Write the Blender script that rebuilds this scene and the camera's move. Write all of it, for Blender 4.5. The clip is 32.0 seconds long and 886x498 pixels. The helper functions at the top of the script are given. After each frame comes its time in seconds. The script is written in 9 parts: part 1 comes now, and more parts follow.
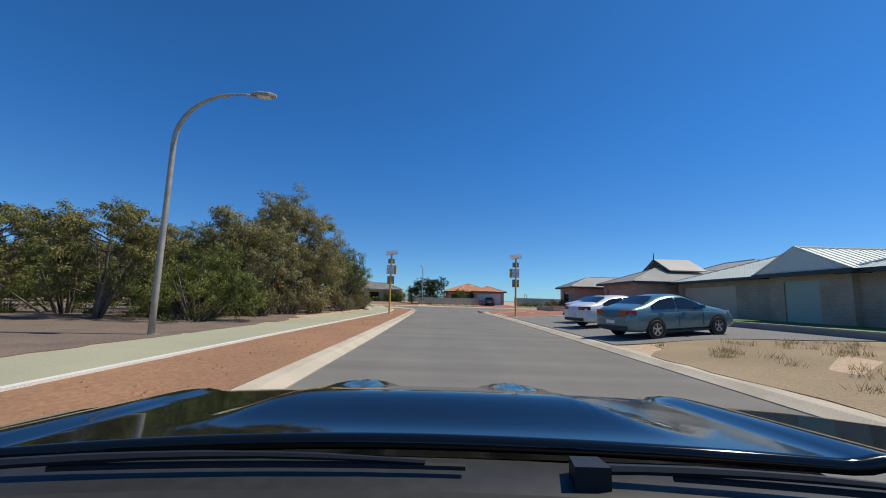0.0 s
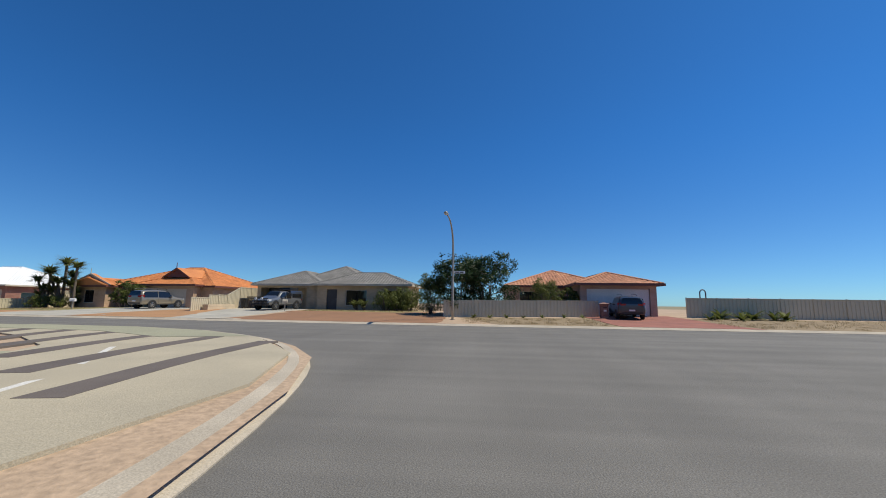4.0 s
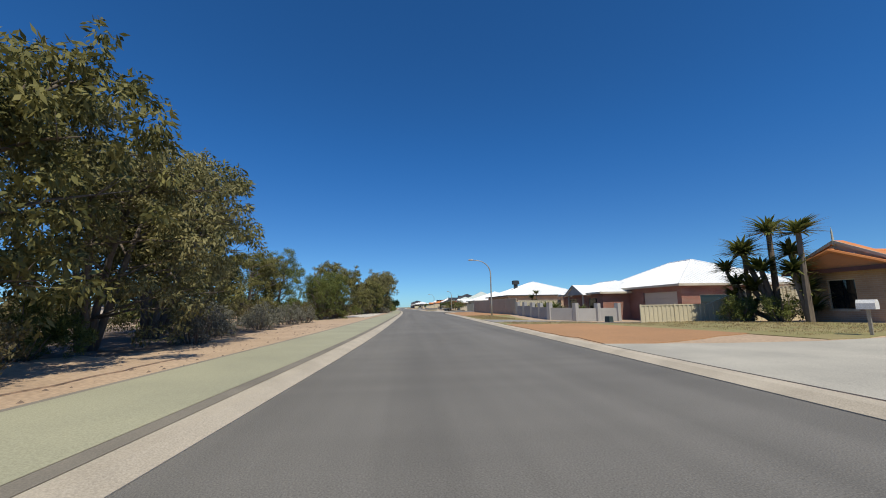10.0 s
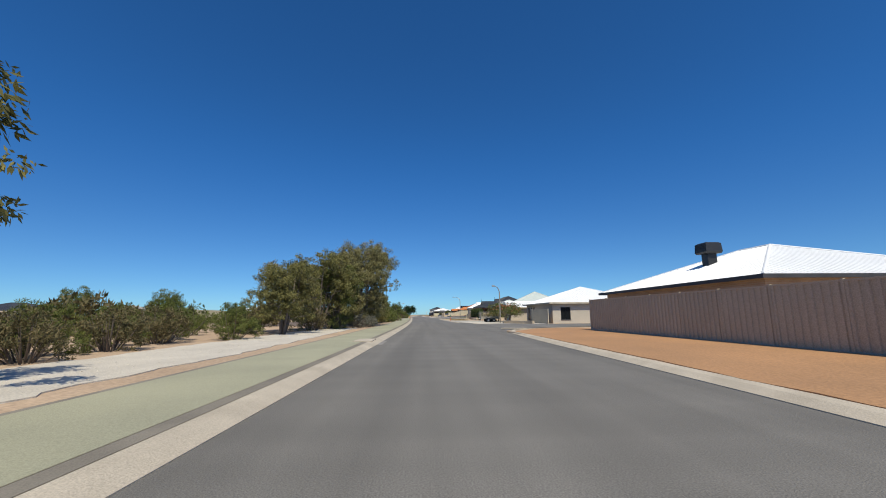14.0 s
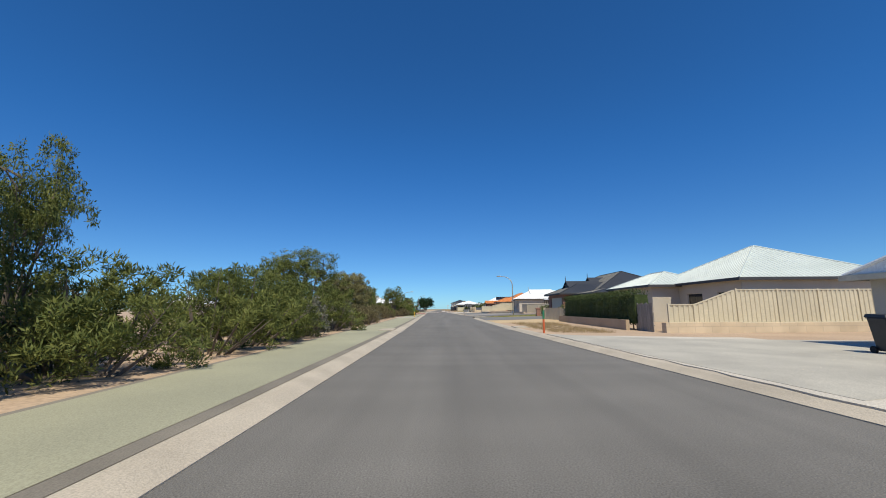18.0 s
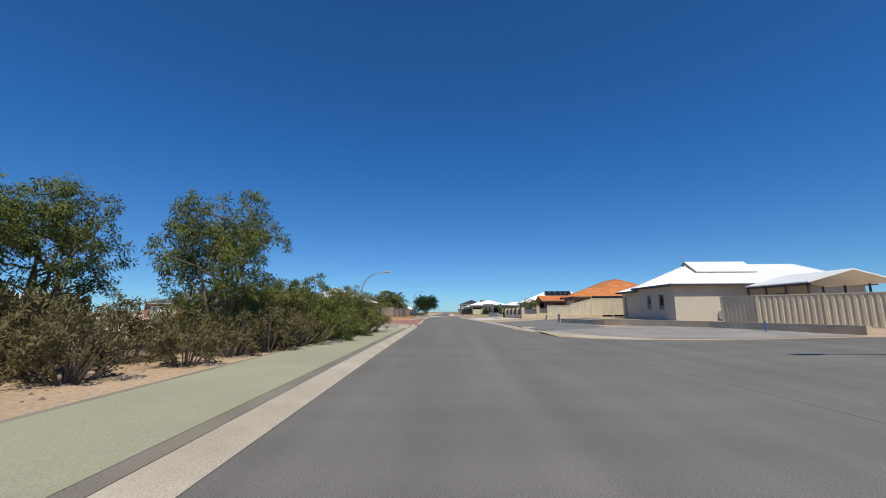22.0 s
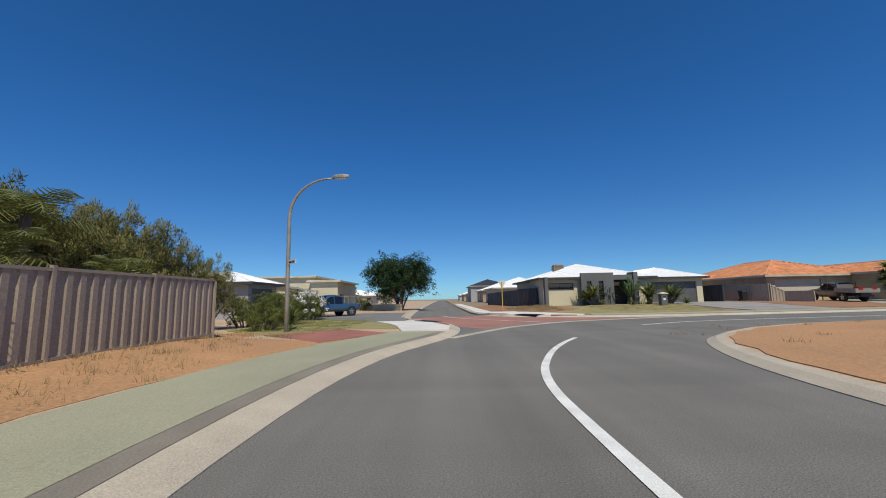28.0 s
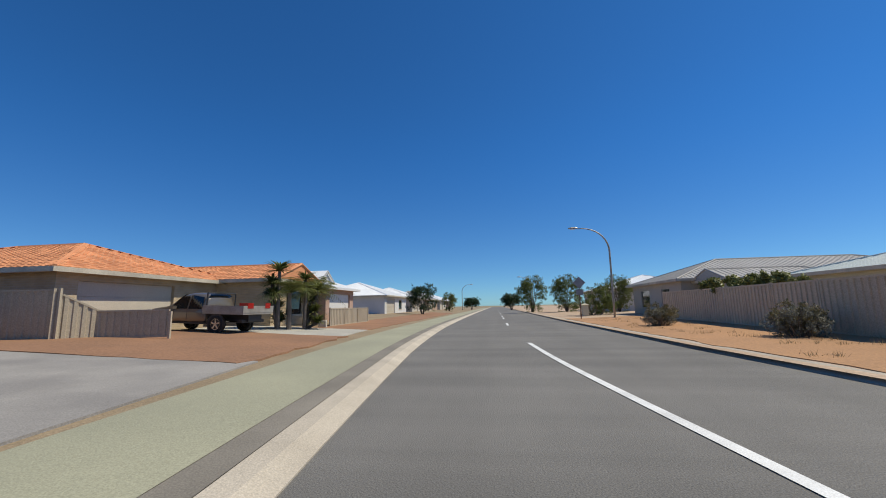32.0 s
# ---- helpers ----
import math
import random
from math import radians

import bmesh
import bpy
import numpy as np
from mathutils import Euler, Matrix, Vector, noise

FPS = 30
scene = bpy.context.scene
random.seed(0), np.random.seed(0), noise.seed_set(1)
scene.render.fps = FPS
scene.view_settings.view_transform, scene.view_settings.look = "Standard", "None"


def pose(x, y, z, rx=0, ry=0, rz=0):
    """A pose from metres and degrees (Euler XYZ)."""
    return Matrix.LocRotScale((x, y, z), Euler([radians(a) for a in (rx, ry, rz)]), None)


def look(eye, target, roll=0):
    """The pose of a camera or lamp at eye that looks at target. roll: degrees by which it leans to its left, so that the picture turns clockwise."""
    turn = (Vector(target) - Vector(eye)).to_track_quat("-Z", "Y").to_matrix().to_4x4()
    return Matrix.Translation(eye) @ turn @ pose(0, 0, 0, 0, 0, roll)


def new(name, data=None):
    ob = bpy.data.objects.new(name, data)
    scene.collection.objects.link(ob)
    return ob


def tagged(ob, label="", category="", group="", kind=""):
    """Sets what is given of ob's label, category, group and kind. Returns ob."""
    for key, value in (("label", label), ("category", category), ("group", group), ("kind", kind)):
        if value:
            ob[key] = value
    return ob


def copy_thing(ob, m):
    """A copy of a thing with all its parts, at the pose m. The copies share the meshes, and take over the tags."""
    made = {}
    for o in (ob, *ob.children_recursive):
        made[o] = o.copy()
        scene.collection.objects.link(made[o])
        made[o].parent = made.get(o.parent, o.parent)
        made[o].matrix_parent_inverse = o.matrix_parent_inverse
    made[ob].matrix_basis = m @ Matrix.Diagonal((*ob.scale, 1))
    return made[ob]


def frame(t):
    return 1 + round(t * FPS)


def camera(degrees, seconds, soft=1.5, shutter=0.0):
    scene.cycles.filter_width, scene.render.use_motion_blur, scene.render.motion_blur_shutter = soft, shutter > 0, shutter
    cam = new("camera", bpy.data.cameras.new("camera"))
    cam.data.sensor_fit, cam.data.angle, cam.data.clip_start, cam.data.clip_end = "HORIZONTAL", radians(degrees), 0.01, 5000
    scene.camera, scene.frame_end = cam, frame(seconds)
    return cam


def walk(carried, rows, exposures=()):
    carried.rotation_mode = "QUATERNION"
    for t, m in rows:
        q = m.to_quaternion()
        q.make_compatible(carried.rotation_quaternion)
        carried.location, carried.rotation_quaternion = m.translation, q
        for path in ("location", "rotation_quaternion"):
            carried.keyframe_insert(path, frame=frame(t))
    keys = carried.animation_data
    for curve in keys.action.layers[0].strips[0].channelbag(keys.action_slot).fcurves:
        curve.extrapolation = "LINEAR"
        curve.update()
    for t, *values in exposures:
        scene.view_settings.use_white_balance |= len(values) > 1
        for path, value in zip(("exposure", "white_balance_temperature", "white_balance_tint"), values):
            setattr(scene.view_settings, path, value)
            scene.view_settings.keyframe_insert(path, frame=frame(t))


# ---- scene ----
# camera: the whole drive, one lens
cam = camera(96.90, 32.0, 1.0)
PATH = [
    (0.0, pose(0.000, 0.000, 1.299, 97.293, -1.589, -0.000)),
    (0.5, pose(-0.124, 6.664, 1.308, 97.266, -1.962, -0.021)),
    (1.0, pose(-0.203, 13.022, 1.318, 97.580, -1.730, 0.078)),
    (1.5, pose(-0.276, 19.232, 1.306, 97.668, -1.496, 0.298)),
    (2.0, pose(-0.310, 25.160, 1.268, 97.314, -1.619, 0.389)),
    (2.5, pose(-0.418, 30.309, 1.277, 96.921, -1.872, 0.348)),
    (3.0, pose(-0.617, 35.276, 1.300, 97.975, -0.967, 2.370)),
    (3.5, pose(-0.956, 39.946, 1.300, 98.110, -0.665, 4.467)),
    (4.0, pose(-1.423, 44.206, 1.300, 97.857, -0.757, 6.315)),
    (4.5, pose(-2.017, 47.936, 1.288, 96.869, -1.284, 8.947)),
    (5.0, pose(-2.820, 51.002, 1.288, 97.130, -1.048, 14.948)),
    (5.5, pose(-3.784, 53.410, 1.296, 98.078, -0.499, 20.972)),
    (6.0, pose(-5.039, 55.435, 1.305, 98.949, 0.079, 28.448)),
    (6.5, pose(-6.606, 57.229, 1.308, 99.436, 0.258, 37.942)),
    (7.0, pose(-8.549, 58.735, 1.314, 99.528, 0.197, 48.296)),
    (7.5, pose(-10.807, 60.009, 1.315, 99.235, 0.386, 58.648)),
    (8.0, pose(-13.527, 60.963, 1.301, 98.679, -0.335, 67.905)),
    (8.5, pose(-16.740, 61.620, 1.303, 98.493, -0.543, 74.864)),
    (9.0, pose(-20.344, 62.128, 1.305, 98.395, -0.395, 79.206)),
    (9.5, pose(-24.206, 62.569, 1.298, 98.251, 1.069, 81.967)),
    (10.0, pose(-28.483, 62.961, 1.302, 98.326, 0.927, 84.461)),
    (10.5, pose(-33.275, 63.257, 1.302, 98.252, 0.718, 86.032)),
    (11.0, pose(-38.374, 63.499, 1.297, 98.329, 1.201, 86.905)),
    (11.5, pose(-43.844, 63.665, 1.297, 98.487, 1.400, 87.371)),
    (12.0, pose(-49.617, 63.796, 1.297, 98.628, 1.281, 87.412)),
    (12.5, pose(-55.567, 63.944, 1.298, 98.689, 1.022, 87.341)),
    (13.0, pose(-61.634, 64.121, 1.298, 98.950, 0.505, 87.172)),
    (13.5, pose(-67.950, 64.307, 1.297, 99.288, 0.590, 87.120)),
    (14.0, pose(-74.696, 64.533, 1.302, 99.429, 0.478, 87.302)),
    (14.5, pose(-81.656, 64.772, 1.303, 99.523, 0.502, 87.504)),
    (15.0, pose(-88.801, 65.005, 1.300, 98.824, 0.688, 88.346)),
    (15.5, pose(-96.039, 65.157, 1.300, 98.665, 0.737, 89.179)),
    (16.0, pose(-103.279, 65.221, 1.300, 98.690, 0.874, 89.880)),
    (16.5, pose(-110.424, 65.209, 1.303, 98.957, 1.379, 90.316)),
    (17.0, pose(-117.369, 65.122, 1.309, 98.669, 0.601, 90.287)),
    (17.5, pose(-123.973, 64.910, 1.305, 98.670, 0.531, 90.308)),
    (18.0, pose(-130.431, 64.640, 1.304, 98.661, 0.337, 90.255)),
    (18.5, pose(-136.956, 64.370, 1.304, 98.651, 0.249, 90.342)),
    (19.0, pose(-143.529, 64.197, 1.296, 98.587, 0.241, 90.559)),
    (19.5, pose(-150.182, 64.138, 1.281, 98.469, 0.571, 90.977)),
    (20.0, pose(-157.302, 63.980, 1.306, 98.466, 1.136, 91.096)),
    (20.5, pose(-164.451, 63.823, 1.296, 98.505, 1.181, 91.228)),
    (21.0, pose(-171.488, 63.512, 1.295, 98.481, 0.688, 91.017)),
    (21.5, pose(-178.479, 63.219, 1.314, 98.760, 1.000, 90.805)),
    (22.0, pose(-185.370, 63.070, 1.300, 99.050, 0.259, 90.857)),
    (22.5, pose(-192.361, 62.865, 1.300, 98.871, -0.236, 90.764)),
    (23.0, pose(-199.513, 62.631, 1.302, 98.580, -0.574, 90.449)),
    (23.5, pose(-207.145, 62.396, 1.289, 98.298, -0.771, 90.276)),
    (24.0, pose(-214.760, 62.334, 1.301, 97.997, -1.022, 90.278)),
    (24.5, pose(-222.162, 62.224, 1.306, 98.142, -1.206, 90.550)),
    (25.0, pose(-229.514, 62.096, 1.303, 98.159, -0.635, 90.844)),
    (25.5, pose(-236.728, 61.880, 1.301, 97.959, 0.130, 91.088)),
    (26.0, pose(-243.586, 61.602, 1.300, 98.261, 0.006, 92.506)),
    (26.5, pose(-250.097, 61.255, 1.300, 98.287, 0.094, 93.089)),
    (27.0, pose(-256.276, 60.932, 1.300, 98.098, 0.403, 92.290)),
    (27.5, pose(-262.141, 60.706, 1.298, 97.268, 1.081, 90.500)),
    (28.0, pose(-267.712, 60.516, 1.299, 97.265, 1.131, 89.786)),
    (28.5, pose(-272.573, 60.731, 1.281, 97.944, 2.045, 85.795)),
    (29.0, pose(-276.820, 61.698, 1.290, 97.883, 1.907, 78.514)),
    (29.5, pose(-280.546, 63.211, 1.296, 97.854, 1.437, 67.853)),
    (30.0, pose(-283.732, 65.541, 1.299, 97.820, 1.053, 54.817)),
    (30.5, pose(-286.304, 68.697, 1.288, 97.847, 0.585, 41.954)),
    (31.0, pose(-288.280, 72.143, 1.297, 98.160, 0.776, 28.818)),
    (31.5, pose(-289.659, 76.042, 1.299, 98.197, 0.708, 16.893)),
    (32.0, pose(-290.456, 80.284, 1.307, 98.328, 1.173, 7.776)),
]
walk(cam, PATH, ((0.0, 0.1), (2.0, 0.0), (10.0, 0.0), (11.5, -0.12), (14.0, 0.0), (18.0, 0.1), (21.0, 0.0), (23.0, -0.05), (25.0, -0.42), (28.0, -0.12), (30.0, -0.12), (32.0, -0.05)))
# ---- daylight: a high summer sun and a clear deep sky ----
SUN_EL, SUN_AZ = radians(57), radians(77)      # azimuth measured from +y towards +x
world = bpy.data.worlds.new("sky")
scene.world = world
world.use_nodes = True
wn = world.node_tree.nodes
sky = wn.new("ShaderNodeTexSky")
sky.sky_type = "NISHITA"
sky.sun_disc = False
sky.sun_elevation = SUN_EL
sky.sun_rotation = SUN_AZ
sky.altitude = 30
sky.air_density, sky.dust_density, sky.ozone_density = 0.62, 0.15, 3.5
wn["Background"].inputs[1].default_value = 0.145
deep = wn.new("ShaderNodeMix")
deep.data_type, deep.blend_type = "RGBA", "MULTIPLY"
deep.inputs[0].default_value = 1.0
# paler towards the horizon, as in summer haze
way = wn.new("ShaderNodeTexCoord")
axes = wn.new("ShaderNodeSeparateXYZ")
fade = wn.new("ShaderNodeMapRange")
fade.interpolation_type = "SMOOTHSTEP"
fade.inputs[1].default_value, fade.inputs[2].default_value = -0.02, 0.42
tone = wn.new("ShaderNodeMix")
tone.data_type = "RGBA"
tone.inputs[6].default_value = (0.37, 0.585, 0.71, 1)
tone.inputs[7].default_value = (0.222, 0.655, 0.99, 1)
world.node_tree.links.new(way.outputs["Generated"], axes.inputs[0])
world.node_tree.links.new(axes.outputs[2], fade.inputs[0])
world.node_tree.links.new(fade.outputs[0], tone.inputs[0])
world.node_tree.links.new(tone.outputs[2], deep.inputs[7])
world.node_tree.links.new(sky.outputs[0], deep.inputs[6])
world.node_tree.links.new(deep.outputs[2], wn["Background"].inputs[0])
sun = new("sun", bpy.data.lights.new("sun", "SUN"))
sun.data.energy, sun.data.angle, sun.data.color = 4.4, radians(0.53), (1.0, 0.92, 0.73)
sun_way = Vector((math.sin(SUN_AZ) * math.cos(SUN_EL), math.cos(SUN_AZ) * math.cos(SUN_EL), math.sin(SUN_EL)))
sun.matrix_world = look(sun_way * 100, (0, 0, 0))

# ---- materials ----
def surf(name, col, col2=None, scale=1.5, rough=0.8, bump=0.0, grain=40.0, metal=0.0, vary=0.0, island=0.0, spread=0.5, stretch=None, spec=0.5):
    """A surface with stains at one scale, grain at another, and some difference from piece to piece."""
    m = bpy.data.materials.new(name)
    m.use_nodes = True
    n, l = m.node_tree.nodes, m.node_tree.links
    b = n["Principled BSDF"]
    b.inputs["Roughness"].default_value = rough
    b.inputs["Metallic"].default_value = metal
    b.inputs["Specular IOR Level"].default_value = spec
    tc = n.new("ShaderNodeTexCoord")
    vec = tc.outputs["Object"]
    if stretch:
        mp = n.new("ShaderNodeMapping")
        mp.inputs["Scale"].default_value = stretch
        l.new(vec, mp.inputs[0])
        vec = mp.outputs[0]
    n1 = n.new("ShaderNodeTexNoise")
    n1.inputs["Scale"].default_value, n1.inputs["Detail"].default_value = scale, 5
    n2 = n.new("ShaderNodeTexNoise")
    n2.inputs["Scale"].default_value, n2.inputs["Detail"].default_value = grain, 3
    l.new(vec, n1.inputs["Vector"])
    l.new(vec, n2.inputs["Vector"])
    col2 = col2 or tuple(c * 0.72 for c in col)
    ramp = n.new("ShaderNodeMapRange")
    ramp.inputs[1].default_value, ramp.inputs[2].default_value = 0.5 - 0.3 * spread, 0.5 + 0.3 * spread
    l.new(n1.outputs[0], ramp.inputs[0])
    mix = n.new("ShaderNodeMix")
    mix.data_type = "RGBA"
    mix.inputs[6].default_value, mix.inputs[7].default_value = (*col, 1), (*col2, 1)
    l.new(ramp.outputs[0], mix.inputs[0])
    out = mix.outputs[2]
    hsv = n.new("ShaderNodeHueSaturation")
    l.new(out, hsv.inputs["Color"])
    g = n.new("ShaderNodeMapRange")
    g.inputs[1].default_value, g.inputs[2].default_value = 0.3, 0.7
    g.inputs[3].default_value, g.inputs[4].default_value = 0.82, 1.18
    l.new(n2.outputs[0], g.inputs[0])
    val = g.outputs[0]
    if vary or island:
        src = n.new("ShaderNodeObjectInfo").outputs["Random"] if vary else n.new("ShaderNodeNewGeometry").outputs["Random Per Island"]
        r = n.new("ShaderNodeMapRange")
        k = vary or island
        r.inputs[3].default_value, r.inputs[4].default_value = 1 - k, 1 + k
        l.new(src, r.inputs[0])
        mu = n.new("ShaderNodeMath")
        mu.operation = "MULTIPLY"
        l.new(val, mu.inputs[0])
        l.new(r.outputs[0], mu.inputs[1])
        val = mu.outputs[0]
    l.new(val, hsv.inputs["Value"])
    l.new(hsv.outputs[0], b.inputs["Base Color"])
    if bump:
        bp = n.new("ShaderNodeBump")
        bp.inputs["Strength"].default_value, bp.inputs["Distance"].default_value = min(1.0, bump), 0.02
        l.new(n2.outputs[0], bp.inputs["Height"])
        l.new(bp.outputs[0], b.inputs["Normal"])
    return m


def leafy(name, col, col2, rough=0.68):
    """Leaves: two greens mixed leaf by leaf, some light coming through."""
    m = bpy.data.materials.new(name)
    m.use_nodes = True
    n, l = m.node_tree.nodes, m.node_tree.links
    b = n["Principled BSDF"]
    b.inputs["Roughness"].default_value = rough
    b.inputs["Specular IOR Level"].default_value = 0.3
    geo = n.new("ShaderNodeNewGeometry")
    tc = n.new("ShaderNodeTexCoord")
    no = n.new("ShaderNodeTexNoise")
    no.inputs["Scale"].default_value = 0.8
    l.new(tc.outputs["Object"], no.inputs["Vector"])
    ad = n.new("ShaderNodeMath")
    ad.operation = "MULTIPLY_ADD"
    ad.inputs[1].default_value = 0.6
    l.new(geo.outputs["Random Per Island"], ad.inputs[0])
    l.new(no.outputs[0], ad.inputs[2])
    mr = n.new("ShaderNodeMapRange")
    mr.inputs[1].default_value, mr.inputs[2].default_value = 0.35, 1.2
    l.new(ad.outputs[0], mr.inputs[0])
    mix = n.new("ShaderNodeMix")
    mix.data_type = "RGBA"
    mix.inputs[6].default_value, mix.inputs[7].default_value = (*col, 1), (*col2, 1)
    l.new(mr.outputs[0], mix.inputs[0])
    l.new(mix.outputs[2], b.inputs["Base Color"])
    tr = n.new("ShaderNodeBsdfTranslucent")
    l.new(mix.outputs[2], tr.inputs["Color"])
    ms = n.new("ShaderNodeMixShader")
    ms.inputs[0].default_value = 0.28
    l.new(b.outputs[0], ms.inputs[1])
    l.new(tr.outputs[0], ms.inputs[2])
    l.new(ms.outputs[0], n["Material Output"].inputs["Surface"])
    return m


def shiny(name, col, rough=0.15, metal=0.0, coat=0.0, spec=0.5):
    m = bpy.data.materials.new(name)
    m.use_nodes = True
    b = m.node_tree.nodes["Principled BSDF"]
    b.inputs["Base Color"].default_value = (*col, 1)
    b.inputs["Roughness"].default_value, b.inputs["Metallic"].default_value = rough, metal
    b.inputs["Coat Weight"].default_value = coat
    b.inputs["Specular IOR Level"].default_value = spec
    return m


def masonry(name, col, col2, mortar, w=0.30, h=0.09, rough=0.85, gap=0.012):
    """Brickwork far from the camera: courses and joints with a little relief, coursed by height."""
    m = bpy.data.materials.new(name)
    m.use_nodes = True
    n, l = m.node_tree.nodes, m.node_tree.links
    b = n["Principled BSDF"]
    b.inputs["Roughness"].default_value = rough
    tc = n.new("ShaderNodeTexCoord")
    sp = n.new("ShaderNodeSeparateXYZ")
    l.new(tc.outputs["Object"], sp.inputs[0])
    ad = n.new("ShaderNodeMath")
    l.new(sp.outputs[0], ad.inputs[0])
    l.new(sp.outputs[1], ad.inputs[1])
    cb = n.new("ShaderNodeCombineXYZ")
    l.new(ad.outputs[0], cb.inputs[0])
    l.new(sp.outputs[2], cb.inputs[1])
    br = n.new("ShaderNodeTexBrick")
    br.inputs["Scale"].default_value = 1.0
    br.inputs["Brick Width"].default_value, br.inputs["Row Height"].default_value = w, h
    br.inputs["Mortar Size"].default_value = gap
    br.inputs["Color1"].default_value, br.inputs["Color2"].default_value, br.inputs["Mortar"].default_value = (*col, 1), (*col2, 1), (*mortar, 1)
    l.new(cb.outputs[0], br.inputs["Vector"])
    no = n.new("ShaderNodeTexNoise")
    no.inputs["Scale"].default_value = 0.9
    l.new(tc.outputs["Object"], no.inputs["Vector"])
    hs = n.new("ShaderNodeHueSaturation")
    mr = n.new("ShaderNodeMapRange")
    mr.inputs[1].default_value, mr.inputs[2].default_value, mr.inputs[3].default_value, mr.inputs[4].default_value = 0.3, 0.7, 0.85, 1.12
    l.new(no.outputs[0], mr.inputs[0])
    l.new(mr.outputs[0], hs.inputs["Value"])
    l.new(br.outputs["Color"], hs.inputs["Color"])
    l.new(hs.outputs[0], b.inputs["Base Color"])
    bp = n.new("ShaderNodeBump")
    bp.inputs["Strength"].default_value, bp.inputs["Distance"].default_value = 0.4, -0.008
    l.new(br.outputs["Fac"], bp.inputs["Height"])
    l.new(bp.outputs[0], b.inputs["Normal"])
    return m


def bitumen(name, col):
    """Worn asphalt: stone speckle, broad stains and faint streaks along the traffic."""
    m = surf(name, col, tuple(c * 0.74 for c in col), 0.35, 0.85, 0.6, 70, spread=1.1)
    n, l = m.node_tree.nodes, m.node_tree.links
    b = n["Principled BSDF"]
    tc = n.new("ShaderNodeTexCoord")
    out = b.inputs["Base Color"].links[0].from_socket
    for scale, stretch, lo, hi in ((1.0, (0.03, 1.1, 1), 0.87, 1.12), (60.0, (1, 1, 1), 0.76, 1.24), (1.0, (1.1, 0.03, 1), 0.94, 1.05)):
        mp = n.new("ShaderNodeMapping")
        mp.inputs["Scale"].default_value = stretch
        l.new(tc.outputs["Object"], mp.inputs[0])
        no = n.new("ShaderNodeTexNoise")
        no.inputs["Scale"].default_value, no.inputs["Detail"].default_value = scale, 6
        l.new(mp.outputs[0], no.inputs["Vector"])
        mr = n.new("ShaderNodeMapRange")
        mr.inputs[1].default_value, mr.inputs[2].default_value, mr.inputs[3].default_value, mr.inputs[4].default_value = 0.32, 0.68, lo, hi
        l.new(no.outputs[0], mr.inputs[0])
        hs = n.new("ShaderNodeHueSaturation")
        l.new(mr.outputs[0], hs.inputs["Value"])
        l.new(out, hs.inputs["Color"])
        out = hs.outputs[0]
    l.new(out, b.inputs["Base Color"])
    return m


ASPHALT = bitumen("asphalt", (0.190, 0.180, 0.164))
ASPHALT_OLD = surf("old_asphalt", (0.21, 0.205, 0.20), (0.15, 0.148, 0.145), 0.4, 0.9, 0.5, 80, spread=1.2)
ASPHALT_RED = surf("red_asphalt", (0.36, 0.175, 0.135), (0.29, 0.145, 0.115), 0.5, 0.85, 0.4, 90)
KERB = surf("kerb_concrete", (0.50, 0.44, 0.355), (0.40, 0.35, 0.28), 0.9, 0.9, 0.3, 60, vary=0.05)
CONCRETE = surf("pale_concrete", (0.46, 0.435, 0.375), (0.37, 0.35, 0.305), 0.6, 0.9, 0.25, 50)
CONCRETE_NEW = surf("new_concrete", (0.66, 0.645, 0.61), (0.58, 0.565, 0.53), 0.6, 0.9, 0.2, 50)
CONCRETE_DARK = surf("aged_concrete", (0.32, 0.30, 0.275), (0.24, 0.225, 0.21), 0.7, 0.9, 0.3, 50)
EXPOSED = surf("exposed_aggregate", (0.45, 0.345, 0.235), (0.37, 0.285, 0.195), 0.6, 0.9, 0.5, 120)
GREENPATH = surf("green_path", (0.36, 0.35, 0.245), (0.30, 0.295, 0.21), 0.35, 0.88, 0.25, 60, vary=0.05)
DARKBAND = surf("grey_paving_band", (0.25, 0.225, 0.185), (0.19, 0.17, 0.14), 0.8, 0.9, 0.3, 60, vary=0.08)
STRIPE_LIGHT = surf("cream_paving", (0.46, 0.405, 0.30), (0.39, 0.345, 0.26), 0.5, 0.9, 0.3, 60)
STRIPE_DARK = surf("brown_paving", (0.15, 0.125, 0.11), (0.12, 0.10, 0.09), 0.8, 0.9, 0.3, 60)
PAINT = surf("road_paint", (0.78, 0.78, 0.76), (0.62, 0.62, 0.60), 2.0, 0.7, 0.1, 80)
DIRT_RED = surf("red_dirt", (0.34, 0.178, 0.095), (0.225, 0.125, 0.072), 0.45, 0.95, 1.0, 14, spread=1.0)
DIRT_ORANGE = surf("orange_sand", (0.47, 0.255, 0.122), (0.335, 0.19, 0.096), 0.3, 0.95, 0.8, 18, spread=1.0)
SAND = surf("pale_sand", (0.52, 0.385, 0.27), (0.37, 0.265, 0.18), 0.35, 0.95, 0.9, 12, spread=1.0)
SAND_WHITE = surf("white_gravel", (0.62, 0.57, 0.49), (0.48, 0.44, 0.38), 0.7, 0.95, 1.0, 30, spread=0.9)
SAND_YELLOW = surf("yellow_sand", (0.56, 0.42, 0.25), (0.46, 0.34, 0.20), 0.4, 0.95, 0.6, 20)
LITTER = surf("leaf_litter", (0.20, 0.15, 0.115), (0.12, 0.09, 0.07), 0.8, 0.95, 1.0, 14, spread=1.0)
